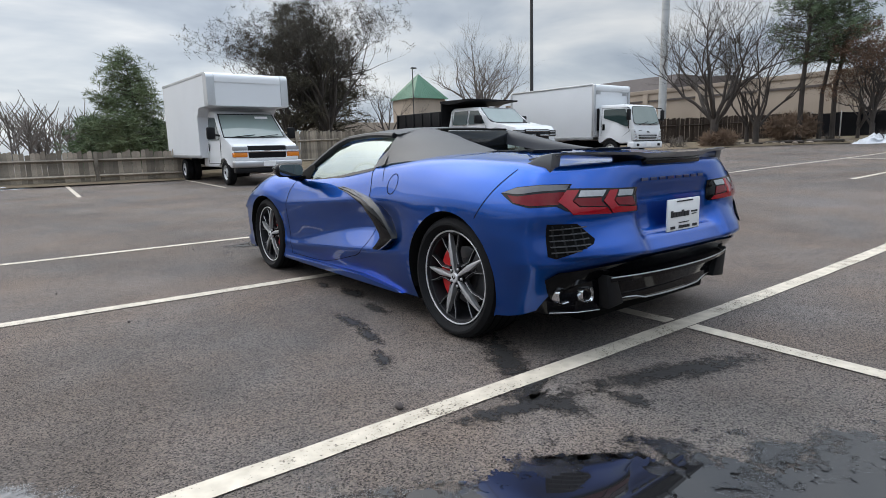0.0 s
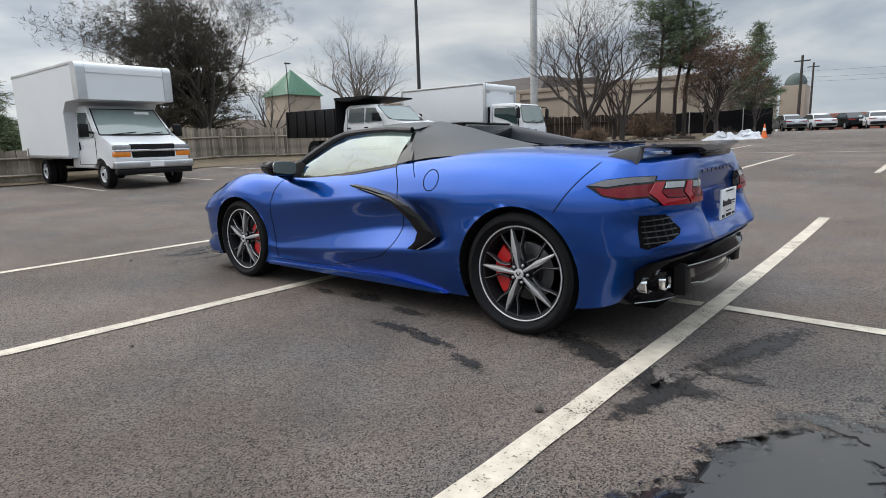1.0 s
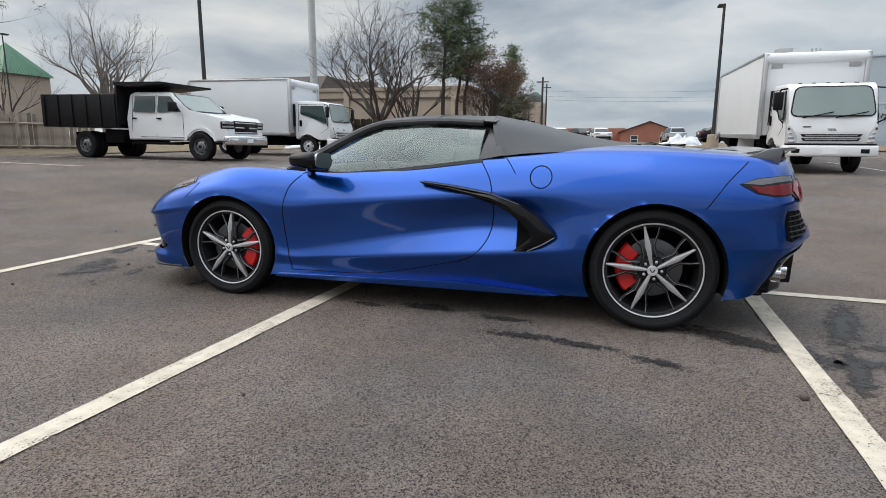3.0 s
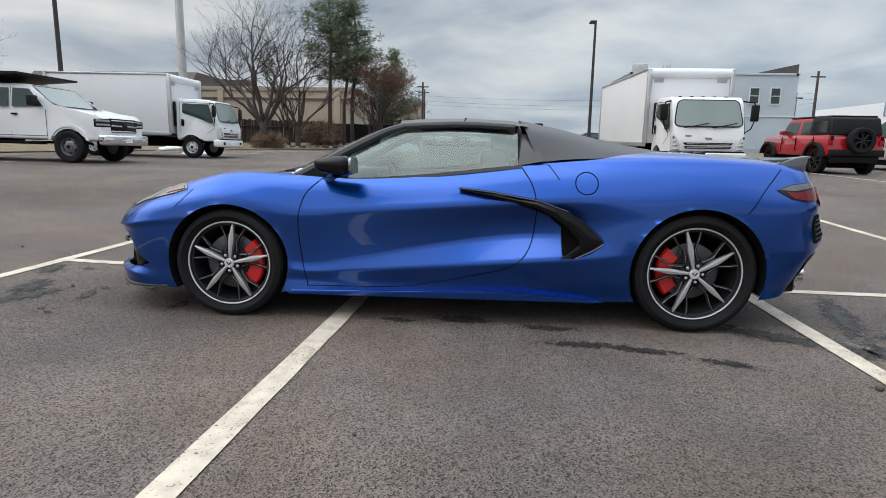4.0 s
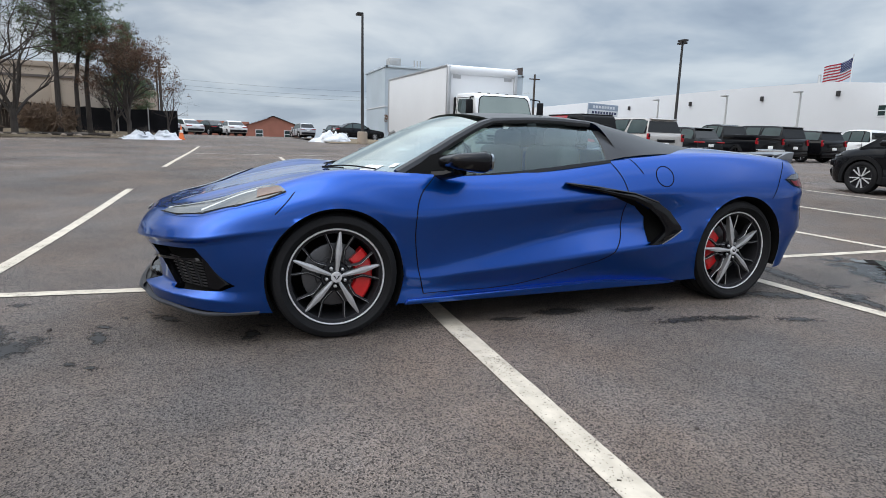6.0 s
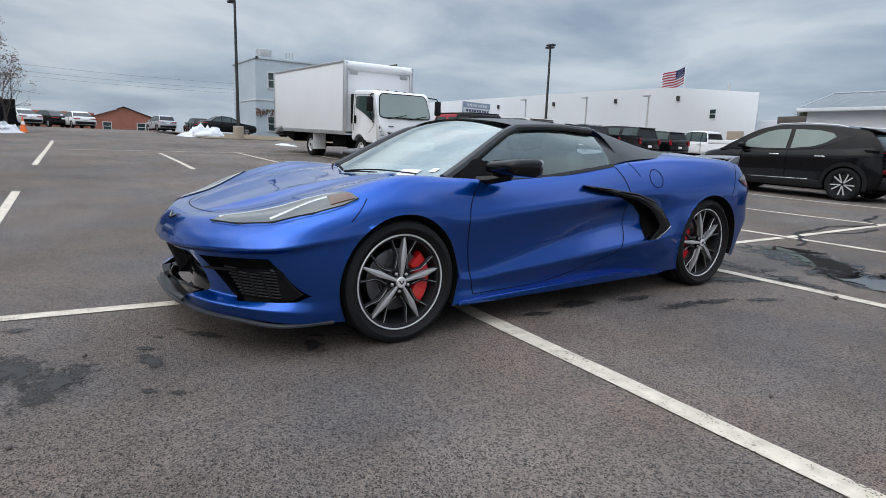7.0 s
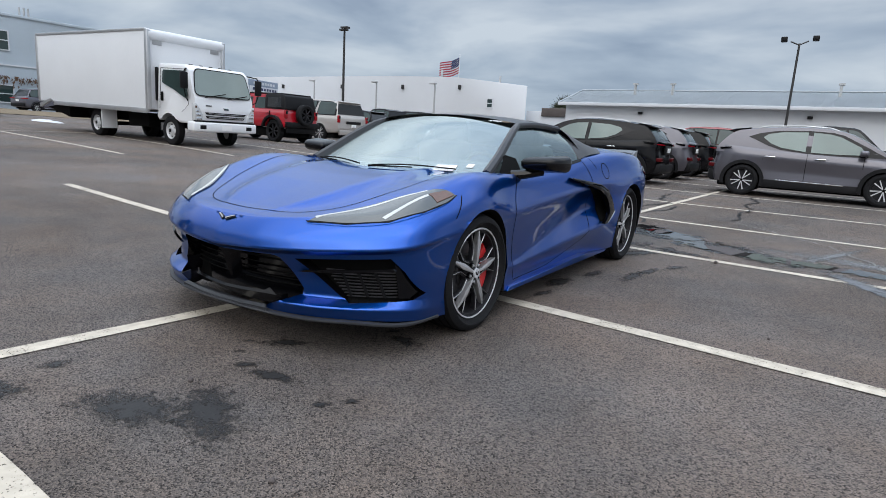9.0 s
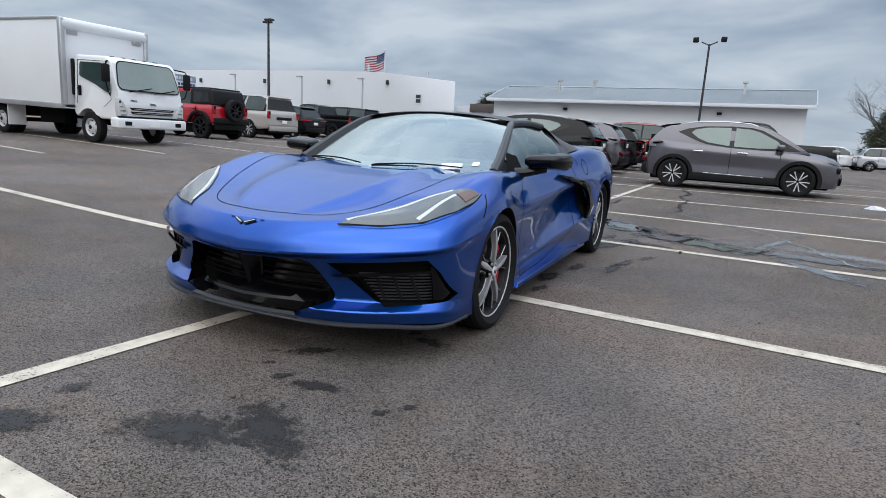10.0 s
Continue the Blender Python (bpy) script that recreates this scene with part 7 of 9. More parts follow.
    for s in (1, -1):
        for yy in (y0 + .004, y1 - .004):
            bm = bmesh.new()
            box(bm, *sorted((s * 1.10, s * 1.215)), yy - .07, yy + .07, .88, 3.0, .03, 3)
            part("corner_post", bm, ALU, bx)
        bm = bmesh.new()
        box(bm, *sorted((s * 1.15, s * 1.215)), y1, y0, 2.95, 3.03, .02)
        part("top_rail", bm, ALU, bx)
        bm = bmesh.new()
        box(bm, *sorted((s * 1.12, s * 1.21)), y1 + (1.0 if deck_cut else 0), y0, .80, .93, .01)
        part("bottom_rail", bm, ALU, bx)
        if deck_cut:
            bm = bmesh.new()
            prism(bm, [(y1 + .02, .70), (y1 + .02, .82), (y1 + .8, 1.0), (y1 + 1.0, .93), (y1 + .75, .92)], "x", s * 1.13, s * 1.21)
            part("ramp_edge", bm, ALU, bx)
        bm = bmesh.new()
        box(bm, *sorted((s * .70, s * 1.15)), -wb + .55, -wb + .58, .25, .92)
        part("mud_flap", bm, WHITE if deck_cut else MATT_BLACK, bx)
        bm = bmesh.new()
        box(bm, *sorted((s * .75, s * 1.02)), y0, y0 + .012, 2.62, 2.84, .004)
        part("front_panel", bm, ALU, bx)
    bm = bmesh.new()
    lathe(bm, [(-1.17, .13), (-1.15, .15), (1.15, .15), (1.17, .13)], 24, m=Matrix.Translation((0, y0 - .06, 2.87)))
    part("front_cap", bm, BOX_WHITE, bx)
    if deck_cut:
        bm = bmesh.new()
        prism(bm, [(y1 + .1, .72), (y1 + 1.6, .9), (y1 + 1.6, .45), (y1 + 1.1, .55)], "x", -1.0, 1.0)
        part("ramp_well", bm, MATT_BLACK, bx)
    return t


cab_over_truck(placed(12.65, -6.05, 90, 3.8), 6.3, "white cab-over box truck with long plain body and rear ramp", deck_cut=True)
cab_over_truck(placed(17.9, 10.7, 180, 3.8), 4.5, "white cab-over box truck parked beside a dump truck")


def van_truck(m):
    """A bonneted van cab with a tall box that reaches over the cab."""
    t = thing("van_box_truck", m, "white bonneted van with a tall over-cab box body", "truck", "box trucks")
    prof = [(.78, .50), (.86, .72), (.84, 1.02), (.72, 1.16), (-.05, 1.34), (-.75, 2.06), (-.95, 2.16), (-2.0, 2.18), (-2.0, .50)] + arch(0, .47, .37, 9, .50)[::-1]
    bm = bmesh.new()
    prism(bm, prof, "x", -.99, .99, .06, 3)
    for v in bm.verts:
        v.co.x *= 1 - .10 * max(0, (v.co.z - 1.2) / .95) - .05 * max(0, (v.co.y - .3) / .5)
    cab = part("cab", bm, WHITE, t, smooth=40)
    bm = bmesh.new()
    sheet(bm, [[(x * w, y + .05 * (1 - x * x), z) for x in np.linspace(-1, 1, 9)] for y, z, w in ((-.075, 1.385, .90), (-.40, 1.715, .86), (-.72, 2.045, .81))])
    part("windscreen", bm, CAB_PANE, cab, smooth=180)
    bm = bmesh.new()
    sheet(bm, [[(x * (w + .035), y + .05 * (1 - x * x) - .004 + dy, z + dz) for x in np.linspace(-1, 1, 9)] for y, z, w, dy, dz in ((-.075, 1.385, .90, .030, -.03), (-.40, 1.715, .86, 0, 0), (-.72, 2.045, .81, -.028, .028))])
    part("screen_seal", bm, SATIN_BLACK, cab, smooth=180)
    for xa, xb in ((-.72, -.08), (.0, .64)):
        bm = bmesh.new()
        tube(bm, [(xa, -.07, 1.44), ((xa + xb) / 2, -.02, 1.41), (xb, -.02, 1.375)], .011, 5)
        part("wiper", bm, MATT_BLACK, cab)
    bm = bmesh.new()
    sheet(bm, [[(x, y + .046, z) for x in (-.62, -.40, -.22)] for y, z in ((-.60, 1.93), (-.66, 2.0))])
    part("screen_card", bm, PLATE_WHITE, cab)
    for s in (1, -1):
        bm = bmesh.new()
        prism(bm, [(-.30, 1.36), (-.82, 1.96), (-1.35, 1.98), (-1.35, 1.30), (-.4, 1.30)], "x", s * .98, s * 1.0)
        for v in bm.verts:
            v.co.x -= s * .10 * max(0, (v.co.z - 1.2) / .95)
        part("side_window", bm, PANE, cab, smooth=0)
        bm = bmesh.new()
        for a, b in (((-.22, .62), (-.22, 1.30)), ((-1.42, .62), (-1.42, 2.0)), ((-.22, .62), (-1.42, .60))):
            tube(bm, [(s * (.992 - .10 * max(0, (z - 1.2) / .95)), y, z) for y, z in (a, b)], .007, 4)
        part("door_gap", bm, MATT_BLACK, cab)
        bm = bmesh.new()
        box(bm, *sorted((s * .98, s * 1.0)), -1.34, -1.28, .98, 1.2, .008)
        part("door_handle", bm, MATT_BLACK, cab)
        bm = bmesh.new()
        tube(bm, [(s * .95, -.30, 1.42), (s * 1.12, -.25, 1.45)], .03, 6)
        arm = part("mirror_arm", bm, SATIN_BLACK, cab)
        bm = bmesh.new()
        box(bm, *sorted((s * 1.10, s * 1.34)), -.30, -.18, 1.32, 1.66, .04)
        part("mirror", bm, SATIN_BLACK, arm)
        bm = bmesh.new()
        box(bm, *sorted((s * .56, s * .96)), .70, .862, .98, 1.10, .02)
        part("headlamp", bm, CLEAR_LAMP, cab)
        bm = bmesh.new()
        box(bm, *sorted((s * .58, s * .965)), .68, .868, .80, .93, .02)
        part("turn_lamp", bm, AMBER, cab)
        road_wheel(t, s * .86, 0, .36, .23, s, "truck")
        road_wheel(t, s * .98, -4.04, .36, .23, s, "truck", dual=True)
    bm = bmesh.new()
    box(bm, -.56, .56, .72, .858, .76, 1.12, .02)
    gr = part("grille", bm, SATIN_BLACK, cab)
    bm = bmesh.new()
    box(bm, -.95, .95, .80, .882, .93, .985, .012)
    part("grille_bar", bm, CHROME, gr)
    bm = bmesh.new()
    prism(bm, [(-.10, .935), (.07, .935), (.10, .985), (-.07, .985)], "y", .87, .90)
    part("badge", bm, CHROME, gr)
    bm = bmesh.new()
    box(bm, -1.0, 1.0, .72, .98, .50, .70, .05, 3)
    bump = part("bumper", bm, STEEL, t)
    bm = bmesh.new()
    box(bm, -.96, .96, .70, .94, .36, .50, .03)
    part("bumper_skirt", bm, SATIN_BLACK, bump)
    bm = bmesh.new()
    box(bm, -.18, .18, .975, .99, .54, .68)
    part("plate", bm, PLATE_WHITE, bump)
    bm = bmesh.new()
    for s in (1, -1):
        box(bm, *sorted((s * .35, s * .45)), -5.5, -1.0, .5, .72)
    box(bm, -.9, .9, -4.1, -3.98, .32, .42)
    box(bm, -.95, -.5, -3.2, -2.3, .42, .75, .03)
    part("chassis", bm, MATT_BLACK, t)
    bm = bmesh.new()
    # box with a nose over the cab, its top front edge rounded
    a = [(-.30 + .16 * (math.cos(k) - 1), 3.20 + .16 * (math.sin(k) - 1)) for k in np.linspace(0, math.pi / 2, 7)]
    prism(bm, [(-.30, 2.28), *a, (-5.55, 3.24), (-5.55, .78), (-1.55, .78), (-1.55, 2.0), (-1.3, 2.26)], "x", -1.2, 1.2)
    bx = part("box_body", bm, BOX_WHITE, t, smooth=20)
    bm = bmesh.new()
    prism(bm, [(-.285, 2.95), *[(-.285 + .165 * (math.cos(k) - 1), 3.215 + .165 * (math.sin(k) - 1)) for k in np.linspace(0, math.pi / 2, 7)], (-.75, 3.218), (-.75, 3.19), (-.46, 3.185), (-.31, 2.95)], "x", -.98, .98)
    part("front_cap", bm, WHITE, bx)
    for s in (1, -1):
        bm = bmesh.new()
        prism(bm, [(-.28, 2.30), *[(-.28 + .17 * (math.cos(k) - 1), 3.22 + .17 * (math.sin(k) - 1)) for k in np.linspace(0, math.pi / 2, 7)], (-.62, 3.225), (-.62, 2.30)], "x", s * .99, s * 1.215)
        part("corner_cap", bm, ALU, bx)
        for za, zb in ((.76, .86), (3.15, 3.235)):
            bm = bmesh.new()
            box(bm, *sorted((s * 1.14, s * 1.212)), -5.56, -1.55 if za < 1 else -.6, za, zb, .01)
            part("rail", bm, ALU, bx)
    bm = bmesh.new()
    box(bm, -.9, .9, -5.75, -5.5, .45, .52, .01)
    part("rear_step", bm, STEEL, t)
    return t


van_truck(placed(3.42, 13.4, 180, 4.04))


def dump_truck(m):
    """A white crew-cab dump truck with a black bed."""
    t = thing("dump_truck", m, "white crew-cab dump truck with a black steel bed", "truck")
    wb = 4.5
    prof = [(.92, .62), (.98, .80), (.96, 1.22), (.80, 1.38), (-.40, 1.52), (-1.05, 2.08), (-1.25, 2.14), (-2.55, 2.15), (-2.75, 2.05), (-2.80, 1.30), (-2.80, .62)] + arch(0, .56, .44, 9, .62)[::-1]
    bm = bmesh.new()
    prism(bm, prof, "x", -1.0, 1.0, .06, 3)
    for v in bm.verts:
        v.co.x *= 1 - .12 * max(0, (v.co.z - 1.45) / .7) - .05 * max(0, (v.co.y - .5) / .5)
    cab = part("cab", bm, WHITE, t, smooth=40)
    bm = bmesh.new()
    sheet(bm, [[(x * w, y + .05 * (1 - x * x), z) for x in np.linspace(-1, 1, 9)] for y, z, w in ((-.425, 1.56, .90), (-.73, 1.82, .86), (-1.03, 2.08, .82))])
    part("windscreen", bm, CAB_PANE, cab, smooth=180)
    bm = bmesh.new()
    sheet(bm, [[(x * (w + .035), y + .05 * (1 - x * x) - .004 + dy, z + dz) for x in np.linspace(-1, 1, 9)] for y, z, w, dy, dz in ((-.425, 1.56, .90, .03, -.024), (-.73, 1.82, .86, 0, 0), (-1.03, 2.08, .82, -.025, .02))])
    part("screen_seal", bm, SATIN_BLACK, cab, smooth=180)
    for s in (1, -1):
        for pts in ([(-.70, 1.52), (-1.12, 2.00), (-1.60, 2.02), (-1.60, 1.50)], [(-1.72, 1.50), (-1.72, 2.02), (-2.50, 2.02), (-2.55, 1.52)]):
            bm = bmesh.new()
            prism(bm, pts, "x", s * .985, s * 1.004)
            for v in bm.verts:
                v.co.x -= s * .12 * max(0, (v.co.z - 1.45) / .7)
            part("side_window", bm, PANE, cab, smooth=0)
        bm = bmesh.new()
        for a, b in (((-.62, .72), (-.62, 1.45)), ((-1.66, .72), (-1.66, 2.05)), ((-2.62, .90), (-2.62, 2.0)), ((-.62, .72), (-2.3, .72))):
            tube(bm, [(s * (1.002 - .12 * max(0, (z - 1.45) / .7)), y, z) for y, z in (a, b)], .007, 4)
        part("door_gap", bm, MATT_BLACK, cab)
        for y in (-1.55, -2.5):
            bm = bmesh.new()
            box(bm, *sorted((s * .99, s * 1.02)), y - .09, y + .09, 1.28, 1.33, .01)
            part("door_handle", bm, MATT_BLACK, cab)
        bm = bmesh.new()
        box(bm, *sorted((s * 1.0, s * 1.32)), -.92, -.80, 1.52, 1.82, .04)
        part("mirror", bm, SATIN_BLACK, cab)
        bm = bmesh.new()
        box(bm, *sorted((s * .60, s * .975)), .72, .985, 1.0, 1.24, .03)
        lamp = part("headlamp", bm, GLOSS_BLACK, cab)
        for z in (1.04, 1.15):
            bm = bmesh.new()
            box(bm, *sorted((s * .64, s * .98)), .80, .992, z, z + .06, .01)
            part("lens", bm, CLEAR_LAMP, lamp)
        road_wheel(t, s * .92, 0, .44, .26, s, "grey_truck")
        road_wheel(t, s * 1.0, -wb, .44, .25, s, "grey_truck", dual=True)
        bm = bmesh.new()
        o, i = arch(0, .62, .44, 13, .62), arch(0, .55, .44, 13, .62)
        sheet(bm, [[(s * .96, *b), (s * 1.03, *b), (s * 1.03, *a), (s * .96, *a)] for a, b in zip(o, i)])
        part("arch_lip", bm, WHITE, cab)
        bm = bmesh.new()
        box(bm, *sorted((s * .85, s * 1.1)), -2.6, -.75, .48, .56, .02)
        part("step", bm, MATT_BLACK, t)
    bm = bmesh.new()
    box(bm, -.60, .60, .80, 1.0, .86, 1.26, .03)
    gr = part("grille", bm, GLOSS_BLACK, cab)
    for z in (.90, 1.05, 1.20):
        bm = bmesh.new()
        box(bm, -.60, .60, .98, 1.015, z - .02, z + .02, .008)
        part("grille_bar", bm, CHROME, gr)
    bm = bmesh.new()
    prism(bm, [(-.12, 1.02), (.08, 1.02), (.12, 1.08), (-.08, 1.08)], "y", 1.0, 1.03)
    part("badge", bm, GLOSS_BLACK, gr)
    bm = bmesh.new()
    box(bm, -1.02, 1.02, .85, 1.12, .50, .80, .06, 3)
    bump = part("bumper", bm, CHROME, t)
    bm = bmesh.new()
    box(bm, -.16, .16, 1.115, 1.13, .58, .70)
    part("plate", bm, PLATE_WHITE, bump)
    bm = bmesh.new()
    for s in (1, -1):
        box(bm, *sorted((s * .35, s * .45)), -5.6, .6, .60, .85)
    box(bm, -.95, .95, -wb - .07, -wb + .07, .36, .52)
    box(bm, -1.05, -.5, -3.7, -2.95, .50, .95, .03)
    box(bm, .5, 1.05, -3.7, -2.95, .50, .95, .03)
    part("chassis", bm, MATT_BLACK, t)
    # bed
    Y0, Y1 = -2.95, -6.1
    bm = bmesh.new()
    box(bm, -1.2, 1.2, Y1, Y0, 1.0, 1.14)
    bed = part("bed_floor", bm, SATIN_BLACK, t)
    for s in (1, -1):
        bm = bmesh.new()
        box(bm, *sorted((s * 1.14, s * 1.22)), Y1, Y0, 1.0, 2.06, .015)
        part("bed_side", bm, SATIN_BLACK, bed)
        for y in np.linspace(Y1 + .1, Y0 - .1, 6):
            bm = bmesh.new()
            box(bm, *sorted((s * 1.2, s * 1.26)), y - .04, y + .04, 1.0, 2.06, .01)
            part("bed_stake", bm, SATIN_BLACK, bed)
    bm = bmesh.new()
    box(bm, -1.2, 1.2, Y1 - .05, Y1 + .03, 1.0, 2.06, .01)
    part("tailgate", bm, SATIN_BLACK, bed)
    bm = bmesh.new()
    box(bm, -1.2, 1.2, Y0 - .06, Y0, 1.0, 2.40, .01)
    prism(bm, [(Y0 - .10, 2.44), (Y0 - .10, 2.36), (Y0 + .4, 2.28), (Y0 + 1.75, 2.38), (Y0 + 1.75, 2.43)], "x", -1.2, 1.2)
    part("cab_shield", bm, SATIN_BLACK, bed)
    return t


dump_truck(placed(12.4, 11.4, 180, 4.5))

# ---- buildings ----


def gable_window(parent, x, y, z, w, h, nx, ny):
    """A window with frame and dark pane on a wall that faces (nx, ny)."""
    a = math.atan2(nx, -ny)
    win = new("window")
    win.parent = parent
    win.matrix_basis = pose(x, y, z, 0, 0, math.degrees(a))
    bm = bmesh.new()
    for xa, xb, za, zb in ((-w / 2 - .08, -w / 2, -.08, h + .08), (w / 2, w / 2 + .08, -.08, h + .08), (-w / 2, w / 2, -.08, 0), (-w / 2, w / 2, h, h + .08), (-w / 2, w / 2, h * .5 - .03, h * .5 + .03)):
        box(bm, xa, xb, -.06, .03, za, zb)
    part("frame", bm, WALL_WHITE, win, smooth=0)
    bm = bmesh.new()
    box(bm, -w / 2, w / 2, -.02, .03, 0, h)
    part("pane", bm, PANE, win, smooth=0)
    return win


def hall(name, x0, x1, y0, y1, h, wall, label, z=0.0, parapet=0.0):
    b = thing(name, pose(0, 0, z), label, "building")
    bm = bmesh.new()
    box(bm, x0, x1, y0, y1, -1.0, h, .03)
    part("wall", bm, wall, b)
    if parapet:
        bm = bmesh.new()
        for xa, xb, ya, yb in ((x0 - .1, x1 + .1, y0 - .1, y0 + .25), (x0 - .1, x1 + .1, y1 - .25, y1 + .1), (x0 - .1, x0 + .25, y0, y1), (x1 - .25, x1 + .1, y0, y1)):
            box(bm, xa, xb, ya, yb, h, h + parapet, .02)
        part("parapet", bm, wall, b)
    return b


# long white showroom behind the far cars
wb = thing("white_showroom", pose(0, 0, .4), "long plain white flat-roofed commercial building", "building")
bm = bmesh.new()
prism(bm, [(19.8, -1), (19.8, 5.15), (27, 5.9), (34, 6.05), (72, 6.05), (72, -1)], "y", -56, -41.5, .02)
for v in bm.verts:
    if v.co.y < -50:
        v.co.x += 7.4 * max(0, min(1, (30 - v.co.x) / 10))
part("wall", bm, WALL_WHITE, wb)
gable_window(wb, 23.3, -41.5, 3.3, .50, .70, 0, 1)
bm = bmesh.new()
box(bm, 20.6, 21.9, -41.6, -41.45, 0, 2.3)
part("door", bm, WALL_BEIGE, wb, smooth=0)
for x in (26.5, 33, 41, 50):
    bm = bmesh.new()
    box(bm, x - .10, x + .10, -41.5, -41.25, 4.8, 5.2, .03)
    part("wall_lamp", bm, POLE_DARK, wb)
for x, h in ((26, .7), (40, .5), (33, 1.4)):
    bm = bmesh.new()
    lathe(bm, [(5.6, .12), (5.6 + h, .12), (5.62 + h, .05)], 10, axis="z", m=Matrix.Translation((x, -48, .4)))
    part("roof_vent", bm, POLE_PALE, wb)
sg = thing("roof_sign", pose(40.0, -30.5, 3.55, 0, 0, 14), "pale blue and grey sign board on posts with dark lettering bars", "sign")
bm = bmesh.new()
box(bm, -.06, .06, -2.0, 2.0, .25, 1.25, .02)
board = part("sign_board", bm, SIGN_GREY, sg)
bm = bmesh.new()
box(bm, -.075, -.055, -1.98, 1.98, .27, .72)
part("sign_field", bm, SIGN_PALE, board, smooth=0)
for k in range(9):
    bm = bmesh.new()
    box(bm, -.085, -.07, -1.75 + .38 * k, -1.75 + .38 * k + .27, .38, .60)
    part("lettering_bar", bm, DARK_BLUE, board, smooth=0)
for k in range(8):
    bm = bmesh.new()
    box(bm, -.075, -.055, -1.5 + .38 * k, -1.5 + .38 * k + .26, .86, 1.08)
    part("lettering_bar", bm, SIGN_PALE, board, smooth=0)
for y in (-1.4, 1.4):
    bm = bmesh.new()
    tube(bm, [(.1, y, -3.4), (.1, y, 1.2)], .07, 8)
    part("sign_post", bm, POLE_PALE, sg)
# white hall with a shallow metal roof
RIDGE, RIDGE_MID = 1.10, 1.0
gh = thing("metal_roof_hall", pose(0, 0, .3), "white single-storey hall with pale ribbed metal roof", "building")
bm = bmesh.new()
prism(bm, [(-38.2, -1), (-38.2, 3.75), (-46, 5.20), (-53.8, 3.75), (-53.8, -1)], "x", -5.9, 14.8)
for v in bm.verts:
    if abs(v.co.y + 46) < 1:
        v.co.x = RIDGE_MID + (v.co.x - RIDGE_MID) * RIDGE
part("wall", bm, WALL_WHITE, gh, smooth=0)
for ya, za, yb, zb in ((-37.6, 3.62, -46, 5.25), (-54.4, 3.62, -46, 5.25)):
    bm = bmesh.new()
    sheet(bm, [[(x, ya, za + .06), (RIDGE_MID + (x - RIDGE_MID) * RIDGE, yb, zb + .06)] for x in (-6.3, 15.2)])
    bmesh.ops.solidify(bm, geom=bm.faces[:], thickness=.1)
    rf = part("roof", bm, ROOF_METAL, gh, smooth=0)
    bm = bmesh.new()
    for x in np.arange(-6.2, 15.2, .6):
        tube(bm, [(x, ya, za + .065), (RIDGE_MID + (x - RIDGE_MID) * RIDGE, yb, zb + .065)], .007, 4)
    tagged(part("roof_rib", bm, ROOF_METAL, rf, smooth=0), kind="stuff")
bm = bmesh.new()
box(bm, -6.3, 15.2, -37.75, -37.5, 3.5, 3.72, .02)
part("gutter", bm, WALL_WHITE, gh)
bm = bmesh.new()
tube(bm, [(-7.03, -46, 5.36), (16.6, -46, 5.36)], .07, 6)
part("ridge_cap", bm, ROOF_METAL, gh)
for s in (-6.3, 15.2):
    bm = bmesh.new()
    tube(bm, [(s, -37.6, 3.70), (RIDGE_MID + (s - RIDGE_MID) * RIDGE, -46, 5.33)], .06, 6)
    part("verge_trim", bm, ROOF_METAL, gh)
for x in (10.6, 7.9, -2.3):
    bm = bmesh.new()
    box(bm, x - .08, x + .08, -41.2, -41.0, 4.6, 5.35)
    box(bm, x - .18, x + .18, -41.25, -40.95, 5.3, 5.42)
    part("roof_stack", bm, POLE_PALE, gh)
for x in (9.2, -1.0):
    bm = bmesh.new()
    box(bm, x - .15, x + .15, -38.2, -38.0, 3.0, 3.18, .03)
    part("wall_lamp", bm, SATIN_BLACK, gh)
lo = hall("low_annex", 15.6, 20.4, -46, -43, 3.2, WALL_WHITE, "low white annex with a dark roof edge between two buildings", .4)
bm = bmesh.new()
box(bm, 15.4, 18.9, -46.2, -42.8, 2.75, 3.45, .05)
part("roof_edge", bm, WALL_BROWN, lo)
lo2 = hall("low_link", 15.3, 17.3, -42, -40.0, 1.6, WALL_WHITE, "low white wall section beside the hall", .4)

# blue-grey two-storey building
bl = hall("blue_grey_building", 49.7, 56.8, -27.6, -13.1, 6.6, WALL_BLUE, "two-storey blue-grey commercial building with plant on its roof", 1.2, .2)
bm = bmesh.new()
box(bm, 49.62, 56.9, -27.65, -13.03, 3.05, 3.15)
part("band", bm, WALL_WHITE, bl)
for k in range(26):
    bm = bmesh.new()
    z = .2 + .25 * k
    box(bm, 49.685, 56.82, -27.62, -13.085, z, z + .245)
    part("siding_board", bm, WALL_BLUE, bl, smooth=0)
for y in (-14.6, -17.6, -24.0, -25.8):
    gable_window(bl, 49.66, y, 4.2, .75, 1.3, -1, 0)
for y in (-14.6,):
    gable_window(bl, 49.66, y, .4, .9, 1.2, -1, 0)
bm = bmesh.new()
rnd = random.Random(91)
for k in range(420):
    y, z = -13.0 - rnd.random() ** 1.3 * 9, 2.35 - abs(rnd.gauss(0, .28))
    x = 49.62 - rnd.uniform(0, .22)
    w, h_ = rnd.uniform(.04, .14), rnd.uniform(.08, .30)
    bm.faces.new([bm.verts.new(p) for p in ((x, y, z), (x - rnd.uniform(-.08, .08), y - w, z - h_ * .4), (x + rnd.uniform(-.05, .05), y + rnd.uniform(-w, w), z - h_))])
